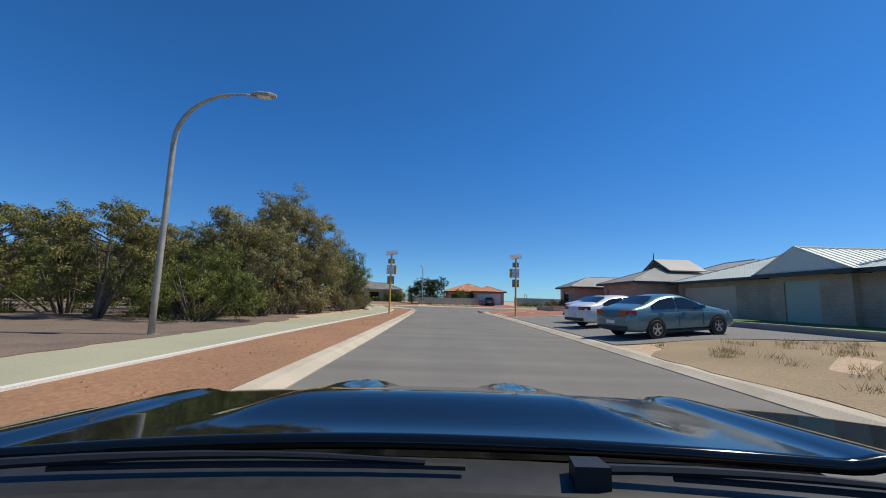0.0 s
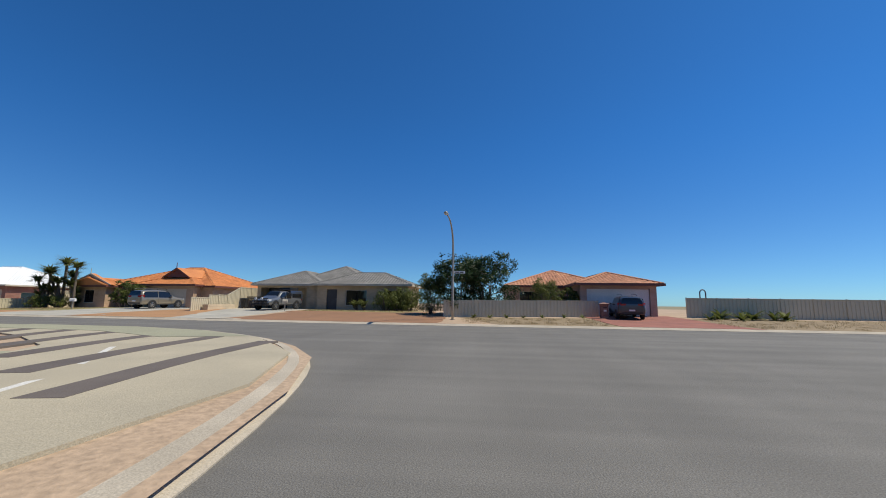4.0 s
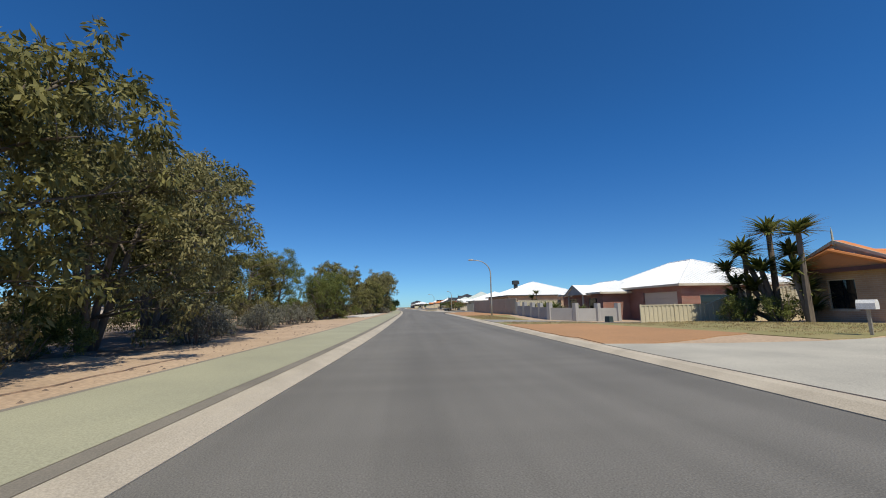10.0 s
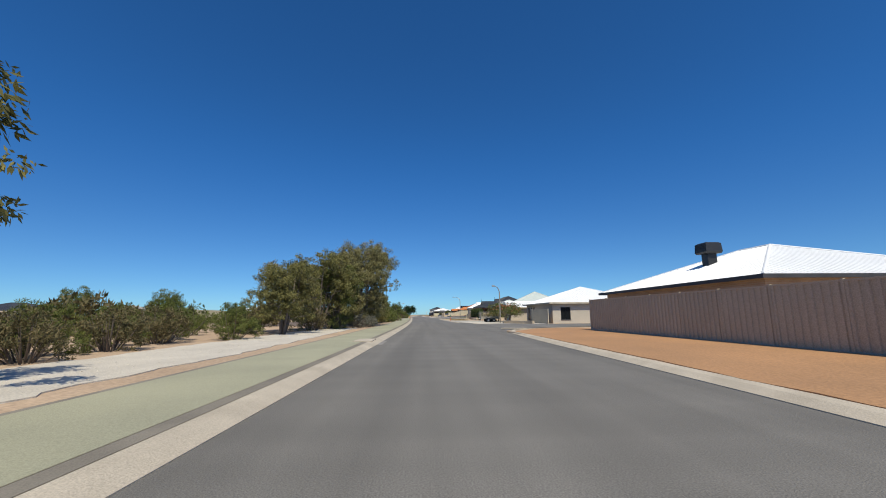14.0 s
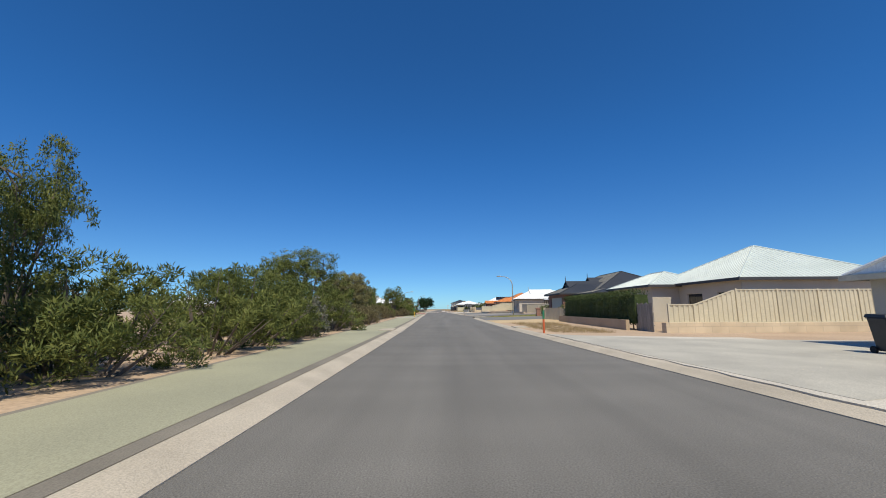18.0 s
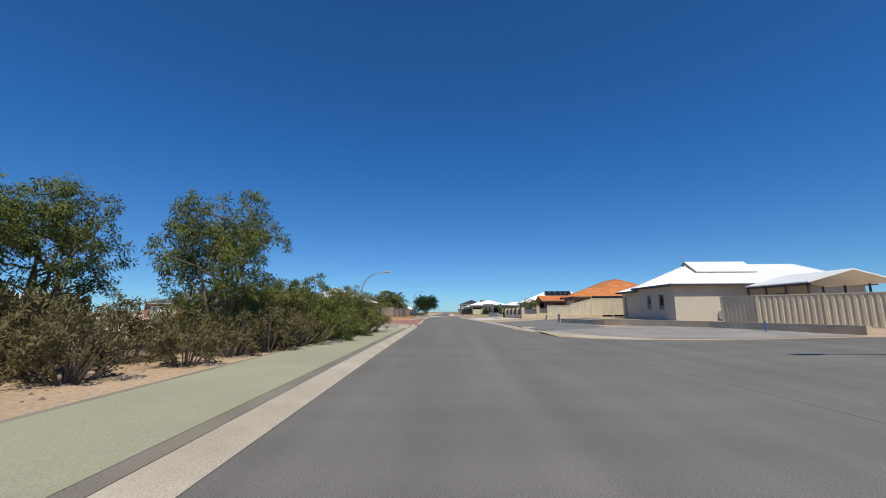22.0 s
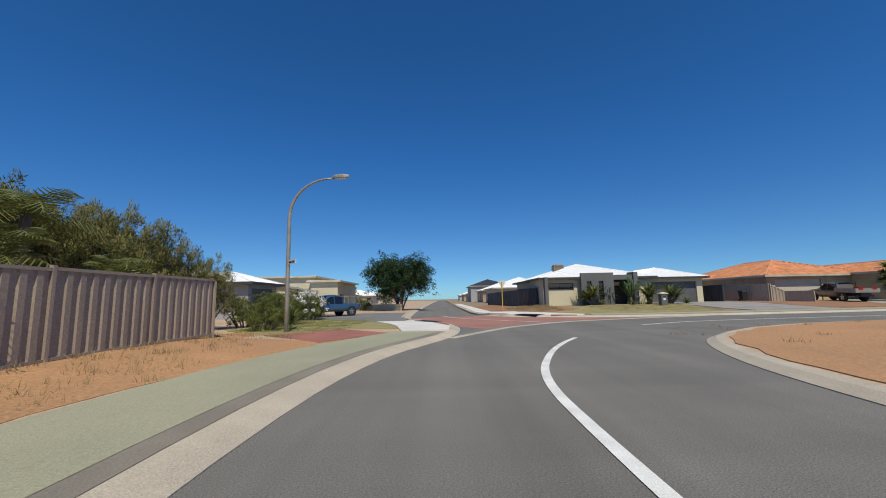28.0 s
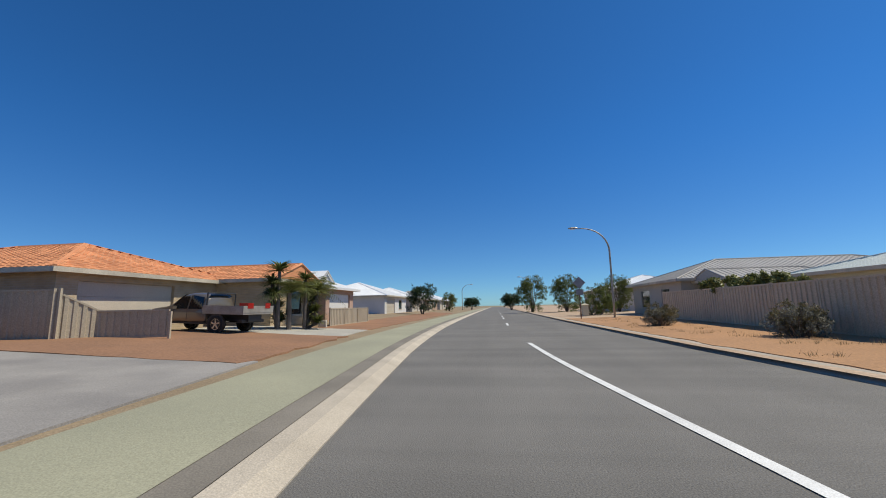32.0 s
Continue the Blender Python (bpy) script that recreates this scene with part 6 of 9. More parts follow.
# one house: a garage wing with a big hipped roof, and a porch gable to its west
B4 = house("red brick house with white steel roof, wide garage and porch gable", (-72.0, 85.0), 0,
           [(0.5, 0.0, 13.9, 10.4, 2.8, 29, "", [("r", 1.6, 5.4, 0.5, 2.0, "window"), ("f", 8.8, 13.4, 0.05, 2.3, "garage")]),
            (-3.0, -2.8, 6.6, 3.6, 2.45, 23, "", [("f", -1.2, 0.8, 0.5, 2.0, "window"), ("f", 3.6, 5.4, 0.4, 2.0, "window")])], WHITE_ROOF, "rib", BRICK_RED, TRIM_CREAM, DOOR_BEIGE)
gablet(B4, 1.9, -3.6, 2.3, 0, 4.4, 1.0, WHITE_ROOF, RENDER_GREY, 3.2)
for px in (0.1, 3.7):
    part("porch_post", Shape().box(px - 0.06, -3.5, -0.3, px + 0.06, -3.38, 2.36), TRIM_CREAM, B4)

B6 = house("cream brick house with white hipped steel roof behind a fence", (-107.0, 79.8), 0,
           [(0.0, 0.0, 15.4, 13, 2.7, 24, "", [("f", 3, 5, 0.9, 2.0, "window"), ("f", 7, 9.5, 0.9, 2.0, "window"), ("f", 12, 13.5, 0.9, 2.0, "window")])], WHITE_ROOF, "rib", BRICK_TAN, TRIM_CREAM, DOOR_BEIGE, TRIM_DARK)
B7 = house("grey rendered house with white steel roof and three tall windows", (-134.6, 80.0), 0,
           [(0.6, 0.0, 12.6, 12, 2.5, 23, "", [("r", 1.0, 2.2, 0.5, 2.0, "window"), ("f", 1.4, 2.2, 0.4, 2.1, "window"), ("f", 2.8, 3.6, 0.4, 2.1, "window"), ("f", 4.2, 5.0, 0.4, 2.1, "window")]),
            (-3.4, 2.4, 1.0, 11, 2.5, 23, "", [("f", -2.6, -0.6, 0.0, 2.1, "door")]),
            (-8.6, -1.6, -3.4, 6.0, 2.2, 22, "f", [("f", -7.8, -4.2, -0.2, 2.0, "garage")])], WHITE_ROOF, "rib", RENDER_BEIGE, TRIM_DARK, DOOR_BEIGE, TRIM_CREAM)
B8 = house("rendered house with pale green-grey hipped steel roof", (-170.3, 81.6), 0,
           [(3.8, 2.2, 14.4, 12.6, 2.85, 32, "", [("f", 8.6, 10.4, 0.7, 2.1, "window"), ("f", 12, 13.4, 0.7, 2.1, "window"), ("r", 4.0, 6.0, 0.7, 2.1, "window"), ("r", 8.4, 10.4, 0.7, 2.1, "window")]),
            (0.0, 0.0, 7.5, 5.2, 2.8, 28, "", [("f", 2, 4.4, 0.6, 2.1, "window")])], PALE_ROOF, "rib", RENDER_BEIGE, TRIM_CREAM, DOOR_BEIGE, TRIM_DARK)
B9 = house("red brick house with charcoal steel roof and double garage", (-190.4, 79.4), 0,
           [(7.6, -1.0, 13.9, 11, 2.6, 27, "", [("f", 8.5, 13.3, -0.35, 2.2, "garage")]),
            (-3.4, 2.4, 15.0, 13.6, 2.55, 31, "", [("f", -2.8, 0.6, -0.3, 2.2, "open"), ("f", 3, 5, 0.4, 2.0, "window")]),
            (13.9, 0.6, 20.0, 9, 2.45, 14, "", [("f", 14.4, 19.6, -0.3, 2.2, "open")])], DARK_ROOF, "rib", BRICK_RED, TRIM_CREAM, DOOR_BEIGE, TRIM_DARK)
gablet(B9, 10.75, 0.5, 3.55, 0, 2.6, 0.8, DARK_ROOF, TRIM_DARK, 4, True)
gablet(B9, 6.2, 4.9, 4.5, 0, 2.6, 0.8, DARK_ROOF, TRIM_DARK, 6, True)
B10 = house("beige rendered house with white steel roof and louvred gable", (-227.6, 80.9), 0,
            [(0.0, 0.6, 4.9, 9, 2.55, 24, "", [("f", 0.5, 4.3, -0.3, 2.15, "garage")]),
             (4.9, 0.0, 10.7, 15, 2.7, 34, "", [("f", 6.3, 7.0, 0.75, 2.1, "window"), ("f", 8.3, 9.1, 0.75, 2.1, "window"), ("r", 8.0, 9.0, 0.75, 2.1, "window")])], WHITE_ROOF, "rib", RENDER_BEIGE, TRIM_CREAM, DOOR_BEIGE, TRIM_DARK)
gablet(B10, 7.8, 2.9, 4.25, 0, 2.6, 0.85, WHITE_ROOF, RENDER_GREY, 5, True)
# the open patio behind it, over the side street's fence
pt = thing("patio", "white-roofed open patio on dark posts behind a steel fence", "patio", (-216.2, 86.0, gz(-214, 86)), 0)
part("roof", Shape().loft([[(x, 0.0, 2.62), (x, 3.0, 3.45), (x, 6.0, 2.62), (x, 6.0, 2.54), (x, 3.0, 3.37), (x, 0.0, 2.54)] for x in (0.0, 5.4)]), WHITE_ROOF, pt)
for px in (0.1, 1.8, 3.5, 5.2):
    for py in (0.15, 5.85):
        part("post", Shape().box(px - 0.05, py - 0.05, -0.3, px + 0.05, py + 0.05, 2.58), TRIM_DARK, pt)
part("beam", Shape().box(0.0, 0.1, 2.40, 5.4, 0.2, 2.55), TRIM_DARK, pt)
part("gable_frame", Shape().slab([(0.0, 2.54), (5.4, 2.54), (2.7, 2.60)], 0.02, 0.06), TRIM_DARK, pt)
B11 = house("red brick house with terracotta orange tile roof", (-246.0, 78.6), 0,
            [(7.2, 0.0, 11.9, 8, 2.45, 26, "", [("r", 1.0, 3.0, 0.5, 2.0, "window"), ("f", 7.6, 11.4, -0.3, 2.15, "garage")]),
             (-2.0, 2.4, 11.9, 12, 2.5, 29.5, "", [("f", 0.4, 2.0, 0.5, 2.0, "window"), ("r", 6.0, 8.0, 0.5, 2.0, "window")]),
             (0.8, -2.0, 4.4, 4, 2.15, 22, "f", [("f", 1.3, 3.9, -0.3, 2.0, "open")])], TILE_ORANGE, "tile", BRICK_RED, TRIM_CREAM, DOOR_BEIGE, TRIM_DARK)
B12 = house("pale grey rendered house with white steel roof and solar panels", (-272.4, 79.0), 0,
            [(0.4, -0.6, 5.0, 9, 2.45, 26, "", [("f", 1.0, 2.6, 0.3, 1.9, "window")]),
             (4.4, -0.8, 12.2, 12, 2.55, 30, "", [("f", 5.4, 6.6, 0.0, 2.1, "door"), ("f", 7.0, 11.6, -0.3, 2.15, "garage"), ("r", 2, 3.4, 0.5, 1.9, "window")])], WHITE_ROOF, "rib", RENDER_GREY, TRIM_CREAM, DOOR_WHITE)
# south side, by the red side street
C1 = house("cream brick house with white steel roof and louvred gable", (-252.4, 33.0), 90,
           [(0.0, 0.0, 5.6, 9, 2.5, 21, "", [("f", 0.6, 5.0, -0.1, 2.15, "garage")]),
            (2.2, 0.7, 15.2, 15, 2.5, 23.5, "", [("f", 11.3, 13.3, 0.35, 2.1, "window"), ("r", 3, 5, 0.5, 2, "window")])], WHITE_ROOF, "rib", BRICK_CREAM, TRIM_CREAM, DOOR_WHITE, TRIM_DARK, eave=0.36)
gablet(C1, 8.7, 6.9, 4.75, 0, 3.0, 0.95, WHITE_ROOF, RENDER_GREY, 3, True)

C0 = house("red brick house with blue-grey steel roof", (-259.0, 6.0), 90,
           [(0.0, 0.0, 17.0, 12, 2.5, 22, "", [("f", 1.0, 6.0, -0.3, 2.1, "garage"), ("f", 11, 13, 0.5, 2.0, "window")])], BLUE_ROOF, "rib", BRICK_RED, TRIM_CREAM, DOOR_WHITE)
gablet(C0, 11.0, 3.4, 4.0, 0, 3.0, 1.0, BLUE_ROOF, TRIM_DARK, 3)
# by the bend, south
K1 = house("grey rendered house with white steel roof", (-294.6, 47.2), 90,
           [(-12.0, 1.0, -3.0, 8, 2.6, 22, "", [("f", -8, -6, 0.5, 2.0, "window")]), (-7.0, 0.4, 0.0, 5.0, 2.5, 21, "", [("r", 0.9, 4.6, -0.2, 2.15, "garage")])], WHITE_ROOF, "rib", RENDER_GREY, TRIM_DARK, DOOR_GREY, TRIM_DARK)
K2 = house("cream rendered flat-fronted house behind a driveway", (-309.6, 50.6), 90,
           [(-16.0, 3.0, -4.6, 13, 4.0, 3, "", []), (-4.6, 2.0, -1.6, 11, 3.4, 3, "", [("r", 3, 5, 0.5, 2.0, "window")])], RENDER_CREAM, "rib", RENDER_CREAM, TRIM_CREAM, DOOR_BEIGE, eave=0.3)
kc = thing("carport", "low white-roofed carport between the houses", "carport", (-301.6, 42.0, gz(-301, 44)), 0)
part("roof", Shape().loft([[(-9.0, 0.0, 2.35), (-9.0, 5.2, 2.2), (-9.0, 5.2, 2.12), (-9.0, 0.0, 2.27)], [(0.0, 0.0, 2.62), (0.0, 5.2, 2.5), (0.0, 5.2, 2.42), (0.0, 0.0, 2.54)]]), WHITE_ROOF, kc)
part("fascia", Shape().loft([[(-9.0, 5.21, 2.06), (-9.0, 5.26, 2.06), (-9.0, 5.26, 2.2), (-9.0, 5.21, 2.2)], [(0.0, 5.21, 2.36), (0.0, 5.26, 2.36), (0.0, 5.26, 2.5), (0.0, 5.21, 2.5)]]), TRIM_WHITE, kc)
for px in (-8.8, -5.9, -3.0, -0.2):
    part("post", Shape().box(px - 0.05, 5.05, -0.3, px + 0.05, 5.15, 2.30 + 0.03 * (px + 9)), TRIM_DARK, kc)
part("slat_screen", Shape().box(-8.7, 5.0, 0.1, -0.3, 5.04, 1.9), FENCE_TAUPE, kc, "taupe screen panel")

# past the bend, west
D1 = house("modern cream and charcoal house with white steel roof", (-304.6, 70.0), 90,
           [(0.0, 0.0, 4.0, 5, 2.55, 20, "", [("f", 0.3, 2.9, 1.55, 2.1, "window")]),
            (0.3, 1.6, 11.0, 14, 2.6, 20, "", [("f", 8.0, 9.2, 0.4, 2.1, "window")]),
            (10.8, 3.0, 17.0, 13, 2.55, 22, "", [("f", 11.8, 16.4, -0.25, 2.15, "garage")])], WHITE_ROOF, "rib", RENDER_CREAM, TRIM_DARK, DOOR_GREY, TRIM_DARK)
D2 = house("cream brick house with orange terracotta tile roof", (-306.4, 92.6), 90,
           [(0.0, 0.0, 10.0, 14, 2.45, 22.5, "", [("f", 0.8, 5.4, -0.3, 2.1, "garage")]),
            (8.4, -3.4, 13.4, 10, 2.5, 24, "f", [("f", 10.0, 12.0, 0.5, 2.0, "window")])], TILE_SAND, "tile", BRICK_CREAM, TRIM_CREAM, DOOR_BEIGE)
D3 = house("beige house with white hipped steel roof and white garage door", (-303.4, 109.0), 90,
           [(0.0, 0.0, 5.8, 10, 2.5, 23, "", [("f", 0.7, 5.0, -0.3, 2.1, "garage")]), (1.0, 3.6, 14, 16, 2.5, 23, "", [("f", 8, 10, 0.5, 2, "window")])], WHITE_ROOF, "rib", BRICK_PINK, TRIM_WHITE, DOOR_WHITE)
gablet(D3, 2.9, 1.3, 3.3, 0, 2.4, 0.85, WHITE_ROOF, RENDER_GREY, 3)

for k, (y, roof, wall) in enumerate(((134, WHITE_ROOF, RENDER_WHITE), (152, WHITE_ROOF, RENDER_BEIGE), (170, GREY_ROOF, BRICK_TAN), (188, WHITE_ROOF, RENDER_BEIGE), (208, WHITE_ROOF, BRICK_CREAM))):
    house("distant single-storey house down the street", (-306.0, y), 90, [(0, 0, 13, 12, 2.5, 23, "", [("f", 1, 5.5, -0.3, 2.1, "garage"), ("f", 8, 10, 0.5, 2, "window")])], roof, "rib", wall)
E1 = house("beige house with grey hipped steel roof behind a steel fence", (-277.5, 120.2), -90,
           [(0, 0, 10, 20, 2.5, 22, "", [("f", 2, 4, 0.5, 2, "window"), ("f", 6.5, 8, 0.5, 2, "window")]), (10.2, 1.2, 13.6, 8, 2.3, 22, "f", [("f", 10.8, 13.0, 0.3, 2.1, "window")])], DUNE_ROOF, "rib", RENDER_BEIGE, TRIM_CREAM, DOOR_BEIGE)
house("house with pale steel roof behind a fence", (-276.0, 106.2), -90, [(0, 3, 9, 18, 2.3, 18, "", [("f", 3, 5, 0.8, 2, "window")])], PALE_ROOF, "rib", RENDER_CREAM)

house("distant house with white steel roof past the lamp", (-277.0, 144.0), -90, [(0, 0, 14, 12, 2.6, 20, "", [("f", 2, 6.5, -0.3, 2.1, "garage")])], WHITE_ROOF, "rib", RENDER_WHITE)

for k, (x, y, roof) in enumerate(((-352, 70, WHITE_ROOF), (-372, 70, WHITE_ROOF), (-395, 69, DARK_ROOF), (-420, 70, WHITE_ROOF), (-450, 70, WHITE_ROOF), (-490, 70, WHITE_ROOF))):
    house("distant single-storey house along the side street", (x, y), 0, [(0, 0, 14, 11, 2.6 if k != 2 else 4.4, 23, "", [("f", 1, 5.5, -0.3, 2.1, "garage"), ("f", 8, 10, 0.5, 2, "window")])], roof, "rib", (RENDER_BEIGE, BRICK_TAN, RENDER_GREY)[k % 3])
for k, (x, y) in enumerate(((-345, 38), (-368, 37), (-395, 38), (-425, 38), (-470, 38))):
    house("distant single-storey house along the side street", (x, y), 180, [(0, 0, 14, 11, 2.6, 23, "", [("f", 1, 5.5, -0.3, 2.1, "garage"), ("f", 8, 10, 0.5, 2, "window")])], WHITE_ROOF, "rib", RENDER_BEIGE)
# roofs seen over the scrub, far to the south
for k, (x, y, roof) in enumerate(((-170, -30, DARK_ROOF), (-200, -25, GREY_ROOF), (-120, -40, WHITE_ROOF), (-80, -35, WHITE_ROOF), (-232, 2, WHITE_ROOF), (-60, 5, WHITE_ROOF))):
    house("distant house beyond the scrub", (x, y), 180, [(0, 0, 15, 11, 2.6, 23, "", [])], roof, "rib", RENDER_BEIGE)
# far east at the end of road two
house("distant house with white steel roof below the hill", (40, 120), 0, [(0, 0, 15, 11, 2.4, 22, "", [])], WHITE_ROOF, "rib", RENDER_BEIGE, floor=-1.5)

# ---- fences and lamps ----
fence("cream ribbed steel fence in front of the terracotta-roofed house", [(-4.6, 73.6), (7.0, 75.6)], 1.25, FENCE_CREAM)
fence("cream ribbed steel fence along the street", [(13.8, 76.5), (27, 76.3), (60, 76)], 1.5, FENCE_CREAM)
fence("low cream steel fence stepping down beside the driveway", [(-26.4, 75.3), (-26.5, 77.6)], 1.2, FENCE_CREAM)
fence("cream steel fence beside the driveway", [(-26.5, 77.6), (-26.8, 80.6)], 1.35, FENCE_CREAM, span=1.6)
fence("cream steel fence panel climbing beside the driveway", [(-26.8, 80.6), (-27.2, 83.2)], 1.35, FENCE_CREAM, span=3, climb=0.85)
fence("tall cream steel fence beside the carport", [(-27.2, 83.2), (-27.4, 87.4)], 2.2, FENCE_CREAM)
fence("low cream steel fence in front of the brick house", [(-51.3, 77.2), (-51.0, 81.4)], 1.08, FENCE_CREAM)
fence("cream steel side fence rising towards the house", [(-51.0, 81.4), (-50.3, 83.9)], 1.08, FENCE_CREAM, span=3, climb=1.0)
fence("tall cream steel side fence between the houses", [(-50.3, 83.9), (-50.1, 88.0)], 2.05, FENCE_CREAM)
fence("cream steel fence behind the garden", [(-76.0, 76.9), (-75.4, 80.4), (-75.4, 82.0)], 1.8, FENCE_CREAM)
fence("taupe ribbed steel fence along the verge", [(-76.0, 76.6), (-101.4, 75.9), (-101.9, 86)], 2.05, FENCE_TAUPE)
fence("cream steel fence along the side street", [(-120.6, 79.0), (-125.5, 78.4)], 1.7, FENCE_CREAM)
fence("cream steel fence on a limestone wall", [(-150.85, 76.1), (-151.0, 77.5)], 0.95, FENCE_CREAM, sink=-0.48, span=1.7)
fence("climbing cream steel fence on a limestone wall", [(-151.0, 77.5), (-151.2, 79.9)], 0.95, FENCE_CREAM, sink=-0.48, span=3, climb=0.8)
fence("tall cream steel fence on a limestone wall", [(-151.2, 79.9), (-151.6, 91)], 1.75, FENCE_CREAM, sink=-0.48)
fence("low cream steel fence beside the carport", [(-171.2, 74.8), (-171.0, 79.4)], 1.15, FENCE_CREAM)
fence("low cream steel fence stepping up the lot line", [(-171.0, 74.9), (-165.5, 76.4)], 1.15, FENCE_CREAM)
fence("cream steel fence on the side street corner", [(-210.7, 80.3), (-208.6, 80.9), (-203.6, 84.0), (-201.6, 100)], 1.7, FENCE_CREAM)
fence("cream steel fence along the driveway", [(-229.6, 74.0), (-229.8, 76.6)], 1.3, FENCE_CREAM, sink=-0.25)
fence("climbing cream steel fence along the driveway", [(-229.8, 76.6), (-229.9, 79.0)], 1.3, FENCE_CREAM, sink=-0.25, span=3, climb=0.6)
fence("tall cream steel fence beside the garage", [(-229.9, 79.0), (-230.0, 86)], 1.85, FENCE_CREAM, sink=-0.25)
fence("weathered rose-brown steel fence under palms", [(-255.2, 50.4), (-251.8, 51.9), (-252.8, 53.6), (-265, 53.4), (-279.6, 53.7), (-283.4, 50.5)], 1.65, FENCE_PINK)
fence("charcoal steel fence on the corner lot", [(-306.2, 69.8), (-309.5, 68.6), (-328, 67.6)], 1.75, FENCE_DARK)
fence("taupe steel fence in front of the orange-roofed house", [(-304.2, 92.3), (-301.7, 92.7)], 0.95, FENCE_TAUPE)
fence("tall taupe steel fence beside the paved drive", [(-312.0, 90.6), (-304.6, 91.4)], 1.65, FENCE_TAUPE)
fence("sloping taupe steel fence panel", [(-304.1, 92.35), (-304.75, 91.35)], 0.95, FENCE_TAUPE, span=3, climb=0.68)
fence("taupe steel side fence between the houses", [(-307.0, 88.6), (-311.0, 88.9), (-311.4, 94.8)], 1.7, FENCE_DARK)
fence("taupe steel fence in front of the white-roofed house", [(-300.4, 103.0), (-300.6, 110.6), (-304, 111)], 1.1, FENCE_TAUPE)
fence("cream ribbed steel fence along the bend", [(-276.0, 84), (-280.3, 92.0), (-280.0, 97.0), (-279.6, 103.0), (-279.6, 108.0), (-277.8, 108.3)], 1.7, FENCE_TAN)

street_lamp("curved steel street lamp in gravel by the footpath", (-8.0, 11.0), 8, height=7.2, reach=1.75)
lampB = street_lamp("curved steel street lamp with a street name blade", (-3.75, 71.2), -95, height=6.75)
street_lamp("curved steel street lamp on the grass verge", (-74.6, 73.2), -90, height=6.6, reach=1.7)
lampN = street_lamp("curved steel street lamp beside the white gravel verge", (-128.2, 74.8), -42, height=4.85, reach=1.0)
lampQ = street_lamp("curved steel street lamp on the corner lawn", (-191.3, 75.1), -110, height=6.0, reach=1.5)
lampH = street_lamp("curved steel street lamp on striped paving", (-226.4, 54.0), 84, height=5.25, reach=2.0)
lampK = street_lamp("curved steel street lamp on a small lawn", (-283.4, 54.4), 80, height=6.1, reach=1.6)
street_lamp("curved steel street lamp past the bend", (-281.5, 112.5), 180, height=7.1)
street_lamp("distant curved street lamp past the far houses", (-300, 190), 0, height=7)
street_lamp("distant curved street lamp by the far trees", (-283.0, 165), 180, height=7)

# ---- vehicles ----
def paintwork(name, col, metal=0.35):
    return shiny(name, col, 0.28, metal, 0.8)


TEAL = paintwork("teal_car_paint", (0.10, 0.20, 0.24))
WHITE_CAR = paintwork("white_car_paint", (0.72, 0.73, 0.74), 0.0)
CHAMPAGNE = paintwork("champagne_car_paint", (0.33, 0.285, 0.215), 0.5)
SLATE = paintwork("slate_car_paint", (0.055, 0.062, 0.075), 0.4)
GREY_CAR = paintwork("grey_metallic_car_paint", (0.20, 0.205, 0.21), 0.5)
SILVER = paintwork("silver_car_paint", (0.62, 0.64, 0.66), 0.15)
BLUE_CAR = paintwork("blue_car_paint", (0.055, 0.125, 0.21), 0.4)
TAN_CAR = paintwork("tan_car_paint", (0.20, 0.165, 0.125), 0.4)
BLACK_CAR = shiny("black_car_paint", (0.004, 0.005, 0.006), 0.09, 0.0, 0.25, 0.35)
LAMP_RED = shiny("red_lamp_lens", (0.32, 0.015, 0.012), 0.12)
LAMP_CLEAR = shiny("clear_lamp_lens", (0.62, 0.63, 0.64), 0.08)


def wheel(car, x, y, r, width, side):
    tyre = Shape()
    prof = [(-width / 2, r * 0.62), (-width / 2, r * 0.9), (-width * 0.36, r), (width * 0.36, r), (width / 2, r * 0.9), (width / 2, r * 0.62)]
    n = 22
    tyre.loft([[(x + q * math.cos(a), y + o, r + q * math.sin(a)) for o, q in prof] for a in (2 * math.pi * k / n for k in range(n + 1))], False)
    w = part("wheel", tyre, RUBBER, car, "black tyre on an alloy wheel")
    rim = Shape().disc((x, y + side * width * 0.18, r), r * 0.63, (0, 1, 0), width * 0.3, 22)
    part("rim", rim, DARKPLASTIC, w)
    sp = Shape()
    yy = y + side * width * 0.36
    for k in range(5):
        a = 2 * math.pi * k / 5 + 0.3
        c, s = math.cos(a), math.sin(a)
        t = r * 0.09
        sp.loft([[(x + c * q - s * e, yy + o, r + s * q + c * e) for e, o in ((-t, -0.02), (t, -0.02), (t, 0.02), (-t, 0.02))] for q in (r * 0.05, r * 0.6)])
    sp.disc((x, yy, r), r * 0.16, (0, 1, 0), 0.05, 10)
    n = 22
    sp.loft([[(x + q * math.cos(a), yy + o, r + q * math.sin(a)) for o, q in ((-0.025, r * 0.56), (0.015, r * 0.56), (0.015, r * 0.64), (-0.025, r * 0.64))] for a in (2 * math.pi * k / n for k in range(n + 1))], False)
    part("spokes", sp, CHROME, w)


def section(x, zb, zs, zt, wb, ws, wt):
    """One cross-section of a simple body: sill, shoulder, top."""
    return [(x, -wb, zb), (x, wb, zb), (x, ws, (zb + zs) * 0.5), (x, ws * 0.985, zs), (x, wt, zt), (x, -wt, zt), (x, -ws * 0.985, zs), (x, -ws, (zb + zs) * 0.5)]


